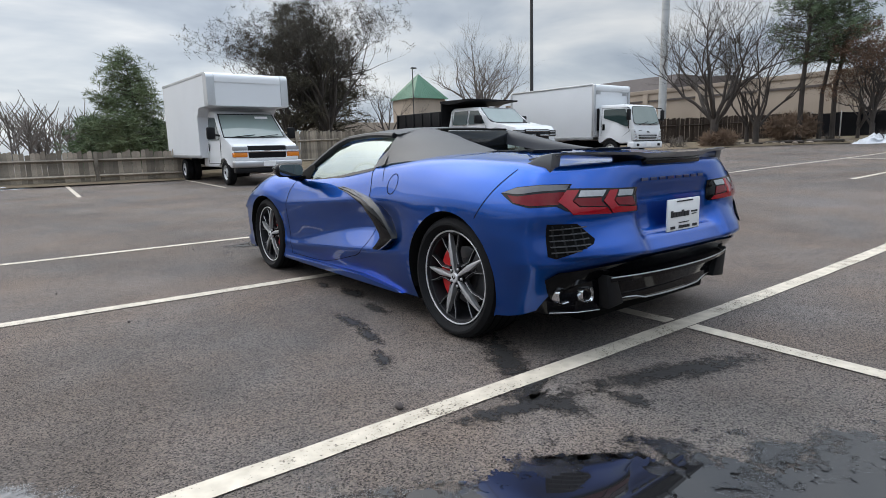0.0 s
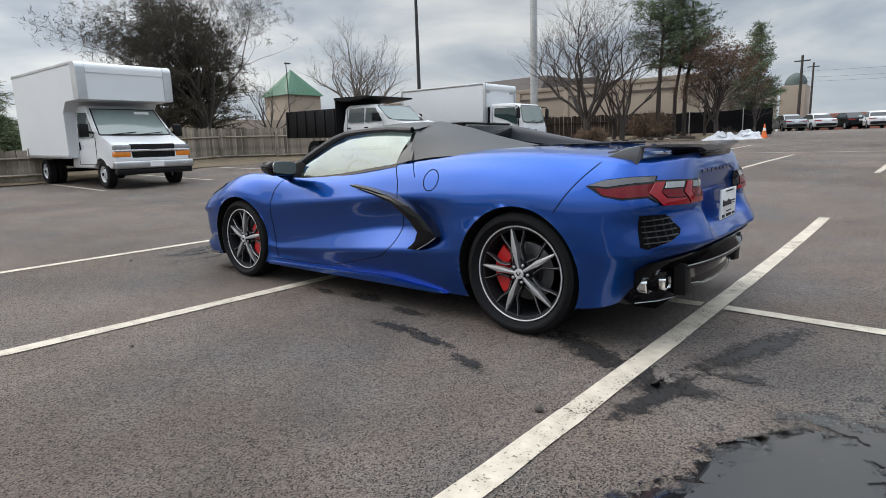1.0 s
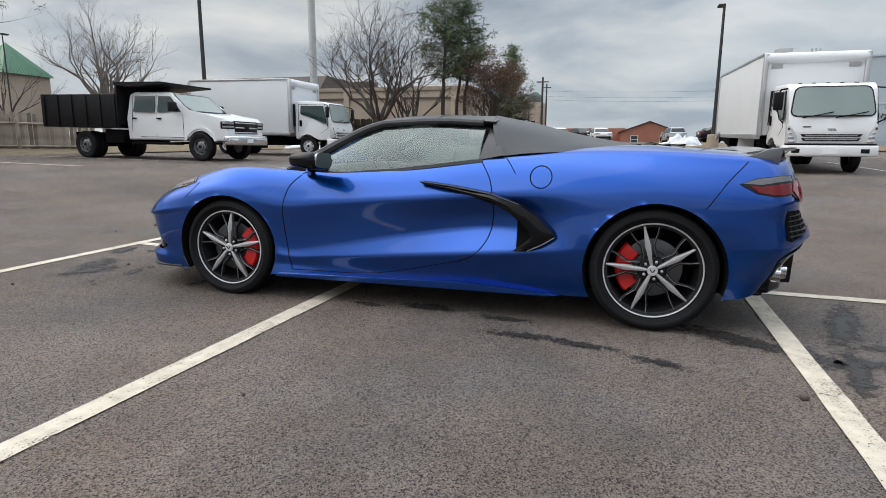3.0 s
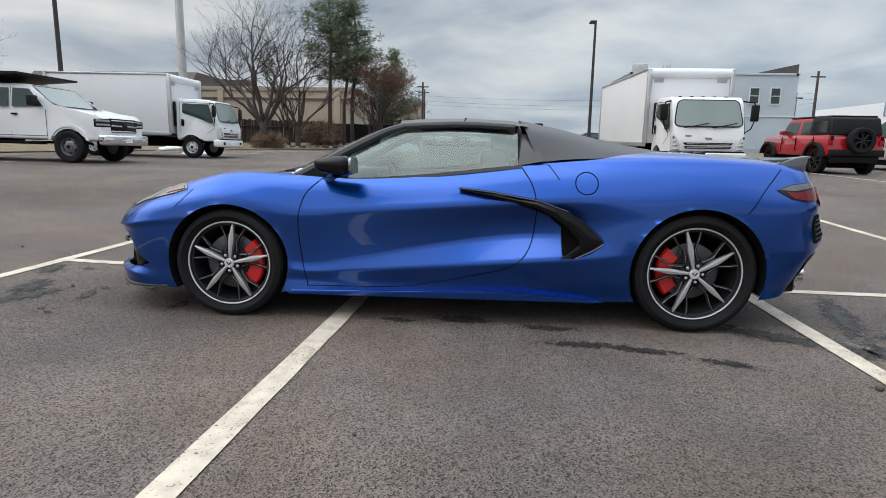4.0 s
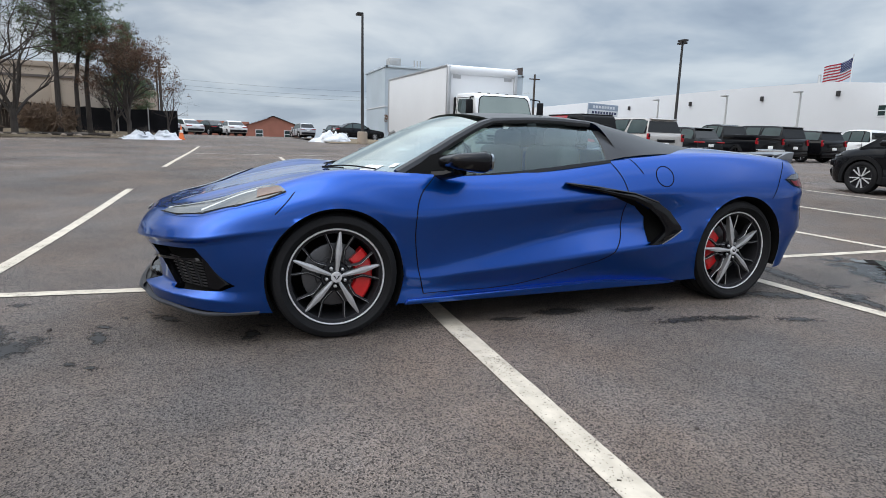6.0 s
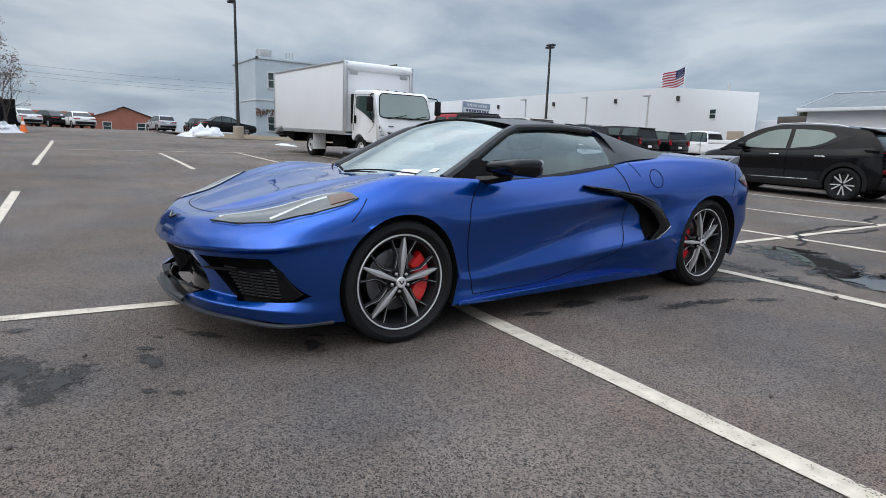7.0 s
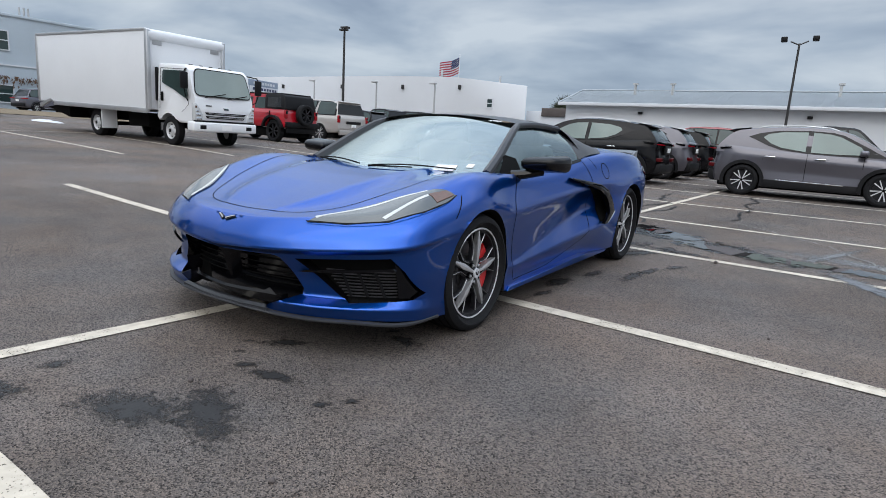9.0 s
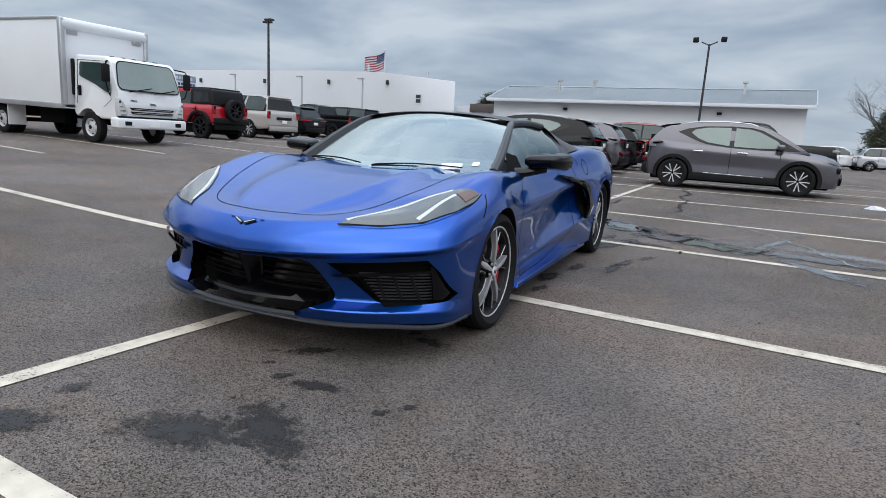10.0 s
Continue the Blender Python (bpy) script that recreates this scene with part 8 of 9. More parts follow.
tagged(part("dead_creeper", bm, RUST_LEAF, bl, smooth=0), kind="stuff")
bm = bmesh.new()
box(bm, 50.3, 51.5, -14.8, -13.7, 6.8, 7.6, .05)
part("roof_unit", bm, POLE_PALE, bl)
for y in (-16.2, -16.5, -16.8):
    bm = bmesh.new()
    lathe(bm, [(6.6, .07), (7.5, .07), (7.51, .03)], 8, axis="z", m=Matrix.Translation((50.5, y, 0)))
    part("roof_pipe", bm, POLE_PALE, bl)
bm = bmesh.new()
prism(bm, [(-27.6, 6.8), (-27.6, 7.6), (-24, 6.8)], "x", 49.8, 51)
part("roof_screen", bm, WALL_BROWN, bl)

# beige building behind the trees
bg = hall("beige_store", 44.5, 75, 10.6, 45, 4.3, WALL_BEIGE, "long low beige masonry store behind bare trees", 1.2, .35)
bm = bmesh.new()
prism(bm, [(45.0, 4.6), (46.5, 6.0), (60, 6.0), (60, 4.6)], "y", 25, 40)
part("roof_plant", bm, WALL_BROWN, bg)
bm = bmesh.new()
box(bm, 45.5, 47.0, 20, 21.8, 4.6, 5.3, .04)
part("roof_unit", bm, WALL_BROWN, bg)
for y in (12, 17, 22, 27, 32, 37):
    bm = bmesh.new()
    box(bm, 44.3, 44.6, y - .25, y + .25, -.5, 4.3, .03)
    part("pilaster", bm, WALL_BEIGE, bg)
bm = bmesh.new()
box(bm, 44.35, 44.52, 26, 28.5, 1.6, 2.5)
part("wall_louvre", bm, WALL_BROWN, bg)
bm = bmesh.new()
box(bm, 44.38, 44.52, 10.6, 45, 3.6, 3.75)
part("cornice", bm, WALL_BROWN, bg)

# green pyramid roof
gp = thing("green_roof_pavilion", pose(40.0, 56.0, 3.9) @ Matrix.Scale(.78, 4), "beige pavilion with a green metal pyramid roof", "building")
bm = bmesh.new()
box(bm, -3.0, 3.0, -3.0, 3.0, -6, 4.4, .02)
part("wall", bm, WALL_BEIGE, gp)
bm = bmesh.new()
top = bm.verts.new((0, 0, 8.4))
rim4 = [bm.verts.new(p) for p in ((-3.4, -3.4, 4.35), (3.4, -3.4, 4.35), (3.4, 3.4, 4.35), (-3.4, 3.4, 4.35))]
for i in range(4):
    bm.faces.new((rim4[i], rim4[(i + 1) % 4], top))
bm.faces.new(rim4[::-1])
rf = part("roof", bm, GREEN_ROOF, gp, smooth=0)
bm = bmesh.new()
for i in range(4):
    a, b = Vector(((-3.4, -3.4), (3.4, -3.4), (3.4, 3.4), (-3.4, 3.4))[i]), Vector(((3.4, -3.4), (3.4, 3.4), (-3.4, 3.4), (-3.4, -3.4))[i])
    for k in range(1, 14):
        p = a.lerp(b, k / 14)
        t = 1 - abs(k / 7 - 1)
        e = p.lerp(Vector((0, 0)), t * .98)
        tube(bm, [(p.x, p.y, 4.38), (e.x, e.y, 4.38 + 3.98 * t * .98)], .03, 4)
tagged(part("roof_seam", bm, GREEN_ROOF, rf, smooth=0), kind="stuff")
low2 = hall("beige_wing", 26, 39, 52, 60, 3.4, WALL_BEIGE, "low beige wing beside the green-roofed pavilion", .9)

# distant row across the street
hall("brick_row", 88, 100, -3, 12, 2.0, BRICK_RED, "low red-brick row far across the street", 1.4)
br = thing("brick_house", pose(87, -6.2, .9), "red-brick house with brown pitched roof in the distance", "building")
bm = bmesh.new()
prism(bm, [(-4, -1), (-4, 1.9), (0, 3.3), (4, 1.9), (4, -1)], "x", -2, 6)
part("wall", bm, BRICK_RED, br, smooth=0)
for s in (1, -1):
    bm = bmesh.new()
    sheet(bm, [[(x, s * 4.3, 1.85), (x, 0, 3.42)] for x in (-2.3, 6.5)])
    part("roof", bm, WALL_BROWN, br, smooth=0)
for y in (-2, 2):
    gable_window(br, -2.05, y, .3, .9, 1.0, -1, 0)

dm = hall("domed_building", 84, 88, 9.1, 11.9, 6.1, WALL_BEIGE, "far building with a small dark dome", 1.0)
bm = bmesh.new()
lathe(bm, [(6.1, 1.30), (6.7, 1.27), (7.25, .98), (7.65, .5), (7.8, .08)], 24, axis="z", m=Matrix.Translation((86, 10.5, 0)))
part("dome", bm, DOME_GREEN, dm)

# ---- poles, flag, sign, wires ----


def light_pole(x, y, h, head, label, material=POLE_DARK, r=.09, footing=True):
    p = thing("light_pole", pose(x, y, gz(x, y)), label, "light pole", "light poles")
    bm = bmesh.new()
    lathe(bm, [(0, r * 1.15), (h, r * .75)], 12, axis="z")
    part("pole", bm, material, p)
    if footing:
        bm = bmesh.new()
        lathe(bm, [(-.2, .32), (.7, .30), (.74, .26)], 20, axis="z")
        part("footing", bm, WALL_BEIGE, p)
    for k, (dx, dy) in enumerate(head):
        bm = bmesh.new()
        tube(bm, [(0, 0, h - .05), (dx * .6, dy * .6, h + .05)], .03, 6)
        arm = part("arm", bm, material, p)
        bm = bmesh.new()
        box(bm, dx - .28, dx + .28, dy - .18, dy + .18, h, h + .12, .03)
        part("lamp_head", bm, material, arm)
    return p


light_pole(31.2, -6.5, 7.5, [(.3, .1)], "tall dark light pole on a concrete footing")
light_pole(25.6, -25.4, 6.9, [(.35, -.3), (-.35, .3)], "dark car-park light pole with two heads", footing=False)
light_pole(19.7, 17.6, 11.5, [(.3, .2)], "tall dark light pole behind the trucks", footing=False)
light_pole(32.5, 46.5, 8.4, [(.3, .2)], "slim light pole beside the green roof", footing=False, r=.06)
fp = thing("floodlight_pole", pose(-.1, -33, .4) @ Matrix.Scale(.76, 4), "dark pole with two angled floodlights", "light pole")
bm = bmesh.new()
lathe(bm, [(0, .10), (8.6, .07)], 12, axis="z")
tube(bm, [(-.55, 0, 8.75), (0, 0, 8.5), (.55, 0, 8.75)], .05, 6)
part("pole", bm, POLE_DARK, fp)
for s in (1, -1):
    bm = bmesh.new()
    box(bm, s * .65 - .2, s * .65 + .2, -.15, .25, 8.75, 9.1, .06, 2, Matrix.Rotation(radians(2 * s), 4, "Y"))
    part("floodlight", bm, SATIN_BLACK, fp)
mono = thing("mast", pose(42.9, 24.4, 1.2), "thick pale steel mast", "pole")
bm = bmesh.new()
lathe(bm, [(0, .34), (26, .27)], 20, axis="z")
part("shaft", bm, POLE_PALE, mono)
for x, y in ((33, -37.5), (26.5, -37.5), (41, -37.5)):
    light_pole(x, y, 4.6, [(0, .3)], "pale lamp post before the white building", POLE_PALE, .09, False)
for x, y, h, tw in ((65.5, 7.0, 7.4, 0), (57.2, -33.3, 8.2, 0), (58, -31.8, 6.2, 0), (90, 9.2, 9, 0)):
    up = thing("utility_pole", pose(x, y, gz(min(x, 60), y)), "wooden utility pole with cross-arms", "utility pole", "utility poles")
    bm = bmesh.new()
    lathe(bm, [(-.5, .17), (h, .11)], 10, axis="z")
    part("pole", bm, BARK, up)
    bm = bmesh.new()
    box(bm, -.05, .05, -.7, .7, h - .6, h - .48)
    part("cross_arm", bm, BARK, up)
for h0 in (6.9, 6.3, 5.9):
    bm = bmesh.new()
    tube(bm, [(65.5 - 8.3 * t, 7 - 40.3 * t, h0 + .2 - 2.6 * t * (1 - t)) for t in np.linspace(0, 1, 14)], .008, 4)
    tube(bm, [(65.5 + 24.5 * t, 7 + 2.2 * t, h0 + .2 + 1.2 * t - 1.4 * t * (1 - t)) for t in np.linspace(0, 1, 10)], .008, 4)
    tagged(part("overhead_wire", bm, POLE_DARK), "thin dark overhead wire strung between utility poles", "wire", "wires")

fl = thing("flagpole", pose(40.7, -63.3, .4), "white flagpole with a striped flag flying", "flagpole")
bm = bmesh.new()
lathe(bm, [(0, .09), (11.2, .05), (11.25, .09), (11.35, .02)], 10, axis="z")
part("pole", bm, WALL_WHITE, fl)
FLAG_RED, FLAG_BLUE = mat("flag_red", (0.42, 0.03, 0.05), .8), mat("flag_blue", (0.02, 0.03, 0.13), .8)


def flag_piece(nm, m_, u0, u1, v0, v1, lift=0.0):
    """Part of the cloth: u along the fly, v down the hoist."""
    bm = bmesh.new()
    def at_(u, v):
        return (u * 3.1, .16 * math.sin(u * 7) * u + lift, 11.0 - v * 2.05 - .85 * u - .15 * math.sin(u * 5))
    sheet(bm, [[at_(u, v) for u in np.linspace(u0, u1, 10)] for v in (v0, v1)])
    bmesh.ops.solidify(bm, geom=bm.faces[:], thickness=.012)
    return part(nm, bm, m_, fl, smooth=60)


for k in range(13):
    flag_piece("stripe", FLAG_RED if k % 2 == 0 else WALL_WHITE, .0 if k > 6 else .4, 1, k / 13, (k + 1) / 13)
flag_piece("canton", FLAG_BLUE, 0, .4, 0, 7 / 13)
for r in range(9):
    for c in range(6 if r % 2 == 0 else 5):
        u, v = .03 + .06 * c + (.03 if r % 2 else 0), (.35 + .75 * r) / 13
        flag_piece("star", WALL_WHITE, u, u + .026, v, v + .028, .02)

sg = thing("roof_sign", pose(56.3, -42.5, 3.3) @ Matrix.Scale(.72, 4), "pale rooftop sign with two dark unreadable lines", "sign")
bm = bmesh.new()
box(bm, -3.4, 3.4, -.15, .15, .6, 2.9, .03)
part("board", bm, WALL_WHITE, sg)
for za, zb, xa, xb in ((1.9, 2.6, -3.1, 3.0), (.95, 1.45, -2.8, 2.9)):
    for k in range(8):
        bm = bmesh.new()
        w = (xb - xa) / 8
        box(bm, xa + w * k, xa + w * (k + .72), .15, .19, za, zb)
        part("sign_bar", bm, INK, sg, smooth=0)

# ---- fence ----


def board_fence(pts, label, h=1.12, seed=3, wood=None):
    wood = wood or WOOD_FENCE
    rnd = random.Random(seed)
    fence = thing("wooden_fence", pose(0, 0, 0), label, "fence")
    meshes = []
    for k in range(6):
        bm = bmesh.new()
        w = .068
        prism(bm, [(-w, 0), (w, 0), (w, h - .03 + .02 * k), (w * .4, h + .02 * k * .8), (-w, h - .02 + .01 * k)], "y", -.009, .009)
        o = part("board", bm, wood, smooth=0)
        meshes.append(o.data)
        bpy.data.objects.remove(o)
    for (x0, y0), (x1, y1) in zip(pts, pts[1:]):
        L = math.hypot(x1 - x0, y1 - y0)
        ang = math.degrees(math.atan2(y1 - y0, x1 - x0))
        n = int(L / .142)
        for i in range(n):
            t = (i + .5) / n
            x, y = x0 + (x1 - x0) * t, y0 + (y1 - y0) * t
            if rnd.random() < .015:
                continue
            o = new("board", rnd.choice(meshes))
            o.parent = fence
            o.matrix_basis = pose(x, y, gz(x, y) + rnd.uniform(.02, .08), 0, rnd.gauss(0, .7), ang)
        m = max(1, int(L / 2.4))
        for i in range(m + 1):
            t = i / m
            x, y = x0 + (x1 - x0) * t, y0 + (y1 - y0) * t
            bm = bmesh.new()
            box(bm, -.055, .055, -.13, -.02, 0, h + .08, .008)
            part("post", bm, wood, fence, loc=pose(x, y, gz(x, y), 0, 0, ang))
        for z in (.25, h * .78):
            bm = bmesh.new()
            a, b = (x0, y0, gz(x0, y0) + z), (x1, y1, gz(x1, y1) + z)
            d = Vector((y1 - y0, -(x1 - x0), 0)).normalized() * .04
            tube(bm, [Vector(a) + d, Vector(b) + d], .045, 4)
            part("rail", bm, wood, fence)
    return fence


board_fence([(-14, 19.3), (2.6, 18.3)], "weathered grey-brown board fence with ragged tops", .98)
board_fence([(2.6, 19.9), (11.5, 23.4), (16.0, 20.6)], "weathered board fence behind the parked trucks", 1.5, 5)
board_fence([(24, 21.5), (33.0, 14.0), (36.2, 10.6)], "dark brown board fence at the foot of the trees", 1.6, 7, WOOD_DARK)


def screen_fence(pts, label, h=1.6):
    """Steel posts with dark privacy mesh between them."""
    f = thing("mesh_fence", pose(0, 0, 0), label, "fence")
    for (x0, y0), (x1, y1) in zip(pts, pts[1:]):
        m = max(1, int(math.hypot(x1 - x0, y1 - y0) / 1.25))
        for i in range(m):
            a, b = ((x0 + (x1 - x0) * t, y0 + (y1 - y0) * t) for t in (i / m, (i + 1) / m))
            bm = bmesh.new()
            sheet(bm, [[(a[0] + (b[0] - a[0]) * t + .03 * math.sin(t * 9 + i), a[1] + (b[1] - a[1]) * t, gz(*a) + z - .05 * math.sin(math.pi * t) * (z > 1)) for t in np.linspace(.02, .98, 7)] for z in (.06, h * .5, h)])
            bmesh.ops.solidify(bm, geom=bm.faces[:], thickness=.01)
            part("mesh_panel", bm, SCREEN_MESH, f, smooth=60)
            bm = bmesh.new()
            lathe(bm, [(0, .03), (h + .08, .03), (h + .10, .01)], 8, axis="z")
            part("post", bm, POLE_PALE, f, loc=pose(*a, gz(*a)))
    return f


screen_fence([(36.2, 10.4), (35.8, 7.2), (35.4, 3.9)], "chain-link fence with dark privacy mesh behind the trees")

# verges
def verge(pts, label, lift=.03, bank=.12):
    bm = bmesh.new()
    rows = []
    for (x0, y0, x1, y1) in pts:
        rows.append([(x0 + (x1 - x0) * t, y0 + (y1 - y0) * t, gz(x0 + (x1 - x0) * t, y0 + (y1 - y0) * t) + lift + bank * math.sin(math.pi * t)) for t in np.linspace(0, 1, 8)])
    sheet(bm, rows)
    return tagged(part("verge", bm, GRASS_DEAD, smooth=180), label, "verge", kind="structure")


verge([(-20, 18.6, -20, 26), (2, 17.6, 2, 28), (8, 18.8, 8, 30), (14, 19.0, 15, 32), (20, 17.4, 25, 32), (26, 13.5, 34, 28), (30, 8, 42, 14), (31.5, 4, 42, 5)], "strip of dead grass and leaf litter along the fence", bank=.22)
verge([(31.0, -4.5, 43, -3.5), (30.3, -8, 43, -8), (30, -12, 43, -12), (30, -22, 43, -22)], "strip of worn grass at the street edge")

# ---- trees ----


def grow(bm, p, d, length, r, depth, rnd, droop=0.0, split=(2, 4), ends=None, wig=.18, shrink=.72, n=6):
    """A limb with its own limbs."""
    pts, rad = [Vector(p)], [r]
    steps = 4 if depth > 1 else 3
    for i in range(steps):
        d = (d + Vector((rnd.gauss(0, wig), rnd.gauss(0, wig), rnd.gauss(0, wig * .6) - droop))).normalized()
        pts.append(pts[-1] + d * length / steps)
        rad.append(r * (1 - .42 * (i + 1) / steps) if depth > 0 else r * (1 - .75 * (i + 1) / steps))
    tube(bm, pts, rad, n if depth > 1 else 3)
    if depth == 0:
        if ends is not None:
            ends.append((pts[-1], d))
        return
    for k in range(rnd.randint(*split) + (2 if depth == 1 else 0)):
        t = rnd.uniform(.35, 1.0) if k else 1.0
        i = min(steps - 1, int(t * steps))
        at_ = pts[i].lerp(pts[i + 1], t * steps - i) if i < steps else pts[-1]
        nd = (d + Vector((rnd.gauss(0, .46), rnd.gauss(0, .46), rnd.gauss(.24, .30)))).normalized()
        grow(bm, at_, nd, length * shrink * rnd.uniform(.75, 1.1), rad[i] * .56, depth - 1, rnd, droop, split, ends, wig, shrink, n)


def bare_tree(x, y, h, seed, label, spread=1.0, depth=5, stems=1, material=None, lean=(0, 0), leaf=0, foliage=None, stout=1.0):
    rnd = random.Random(seed)
    z = gz(min(x, 60), min(y, 60))
    tree = thing("bare_tree", pose(x, y, z - .1), label, "tree", "bare trees")
    bm = bmesh.new()
    r = h * .019 * stout
    tube(bm, [(0, 0, 0), (0, 0, .3), (lean[0] * .3, lean[1] * .3, h * .18)], [r * 1.5, r * 1.1, r], 9)
    part("trunk", bm, material or BARK, tree)
    bm, ends = bmesh.new(), []
    for k in range(max(4, stems * 4)):
        a = rnd.uniform(0, 2 * math.pi)
        z0 = h * rnd.uniform(.12, .20)
        d = Vector((math.cos(a) * .38 * spread, math.sin(a) * .38 * spread, 1)).normalized()
        grow(bm, (lean[0] * .3, lean[1] * .3, z0), d, h * .33, r * .52, depth - 1, rnd, split=(2, 4), ends=ends)
    part("branchwork", bm, material or BARK, tree)
    if leaf:
        bm = bmesh.new()
        for p, d in rnd.sample(ends, min(leaf, len(ends))):
            if foliage:
                leaf_cluster(bm, p, rnd)
            else:
                needle_tuft(bm, p, rnd, .20, 7, 1)
        part("dead_leaves", bm, foliage or DEAD_LEAF, tree, smooth=0)
    return tree


def needle_tuft(bm, p, rnd, size, n=14, flat=.6):
    for _ in range(n):
        d = Vector((rnd.gauss(0, 1), rnd.gauss(0, 1), rnd.gauss(0, flat))).normalized()
        s = d.cross(Vector((rnd.gauss(0, 1), rnd.gauss(0, 1), rnd.gauss(0, 1)))).normalized()
        l = size * rnd.uniform(.5, 1.1)
        o = p + d * size * rnd.uniform(0, .6)
        bm.faces.new([bm.verts.new(q) for q in (o - s * l * .065, o + s * l * .065, o + d * l)])


def leaf_cluster(bm, p, rnd, n=8, spread=.08, size=.085):
    for _ in range(n):
        o = p + Vector((rnd.gauss(0, spread), rnd.gauss(0, spread), rnd.gauss(0, spread * .8)))
        d = Vector((rnd.gauss(0, 1), rnd.gauss(0, 1), rnd.gauss(-.4, 1))).normalized()
        s = d.cross(Vector((rnd.gauss(0, 1), rnd.gauss(0, 1), rnd.gauss(0, 1)))).normalized()
        l = size * rnd.uniform(.6, 1.2)
        bm.faces.new([bm.verts.new(q) for q in (o, o + d * l * .5 + s * l * .3, o + d * l, o + d * l * .5 - s * l * .3)])


def pine_tree(x, y, h, seed, label, width=.32, bare=.12, material=None, dense=1.0, tuft=.42):
    """A conifer: a trunk, whorls of limbs and tufts of needles on them."""
    rnd = random.Random(seed)
    z = gz(min(x, 60), min(y, 60))
    tree = thing("pine_tree", pose(x, y, z - .1), label, "tree", "conifers")
    bm = bmesh.new()
    tube(bm, [(0, 0, 0), (rnd.gauss(0, .12), rnd.gauss(0, .12), h * .3), (rnd.gauss(0, .2), rnd.gauss(0, .2), h * .6), (0, 0, h)], [h * .014, h * .011, h * .008, .015], 9)
    part("trunk", bm, BARK, tree)
    lb, nb = bmesh.new(), bmesh.new()
    zz = h * bare
    while zz < h * .98:
        f = (zz - h * bare) / (h * (1 - bare))
        reach = h * width * (1 - f) ** .75 * (.55 + .45 * min(1, f * 6)) + .25
        for k in range(rnd.randint(4, 6)):
            a = rnd.uniform(0, 2 * math.pi)
            L = reach * rnd.uniform(.6, 1.12)
            pts = [Vector((math.cos(a) * L * t, math.sin(a) * L * t, zz + L * (.30 * t - .12 * t * t))) for t in (0, .35, .7, 1)]
            tube(lb, pts, [.035 * (1.2 - f), .025 * (1.2 - f), .014, .006], 4)
            m = max(3, int(L * 5 * dense))
            for j in range(m):
                t = rnd.uniform(.25, 1.02)
                i = min(2, int(t * 3))
                p = pts[i].lerp(pts[i + 1], t * 3 - i)
                needle_tuft(nb, p + Vector((rnd.gauss(0, .22), rnd.gauss(0, .22), rnd.gauss(.05, .13))), rnd, tuft * rnd.uniform(.5, .95), 22)
        zz += h * rnd.uniform(.028, .045)
    part("branchwork", lb, BARK, tree)
    part("crown", nb, material or NEEDLES, tree, smooth=0)
    return tree


def shrub(x, y, h, seed, label, material=None, leaf=None, spread=1.0, stems=16):
    rnd = random.Random(seed)
    s = thing("shrub", pose(x, y, gz(min(x, 60), min(y, 60)) - .05), label, "shrub", "shrubs")
    bm, ends = bmesh.new(), []
    for k in range(stems):
        a = rnd.uniform(0, 2 * math.pi)
        grow(bm, (rnd.gauss(0, h * .15 * spread), rnd.gauss(0, h * .15 * spread), 0), Vector((math.cos(a) * .5 * spread, math.sin(a) * .5 * spread, 1)).normalized(), h * .45, .02, 2, rnd, split=(3, 4), ends=ends, n=4)
    tagged(part("branchwork", bm, material or BARK_PALE, s), kind="stuff")
    if leaf:
        bm = bmesh.new()
        for p, d in ends:
            needle_tuft(bm, p, rnd, .42, 13, 1)
        part("leaves", bm, leaf, s, smooth=0)
    return s


pine_tree(2.3, 25.8, 5.4, 11, "young green pine behind the board fence", .36, .10, NEEDLES_PALE, 1.9, .33)
pine_tree(1.0, 27.5, 2.6, 12, "small scrubby pine behind the fence", .5, .05)
pine_tree(3.6, 27.0, 2.4, 13, "low scrubby pine behind the fence", .5, .05)
bare_tree(10.9, 23.4, 8.6, 21, "broad dark tree with dense twigs behind the fence", .78, 6, 4, leaf=3600)
bare_tree(9.2, 24.4, 7.4, 22, "dark twiggy tree beside a larger one", .85, 6, 3, leaf=1500)
pine_tree(10.2, 25.2, 8.2, 23, "dense dark conifer among bare branches", .42, .22, NEEDLES_BROWN, 1.7, .34)
pine_tree(12.3, 25.4, 6.8, 26, "dark brown-green conifer beside a larger one", .46, .22, NEEDLES_BROWN, .8, .34)
bare_tree(15.5, 25.0, 5.6, 24, "thin bare tree behind the fence", 1.2, 5, 1)
bare_tree(38.2, 42.8, 12.0, 25, "bare tree with a rounded fan of upright twigs", .85, 6, 3, BARK_PALE, stout=1.5)
bare_tree(28.4, 12.3, 9.4, 31, "tall spreading bare tree at the lot edge", 1.3, 6, 3, stout=1.12)
bare_tree(30.2, 10.9, 7.6, 32, "dark bare tree with clinging leaves", .8, 6, 2, leaf=900)
pine_tree(31.6, 9.3, 10.6, 33, "tall pine with a high dark green crown", .25, .40, NEEDLES, .85, .40)
pine_tree(33.0, 8.2, 10.0, 34, "tall pine with bare lower trunk", .24, .42, NEEDLES, .8, .40)
pine_tree(32.4, 8.6, 9.0, 35, "slim pine among taller trees", .28, .5, NEEDLES_DARK, .7, .4)
pine_tree(54.0, 8.6, 9.2, 36, "dark green conifer standing beyond the young trees", .24, .06, NEEDLES, 1.3, .5)
bare_tree(32.3, 6.2, 5.8, 41, "young tree holding rusty dead leaves at the lot edge", .55, 6, 3, leaf=1900, foliage=RUST_LEAF)
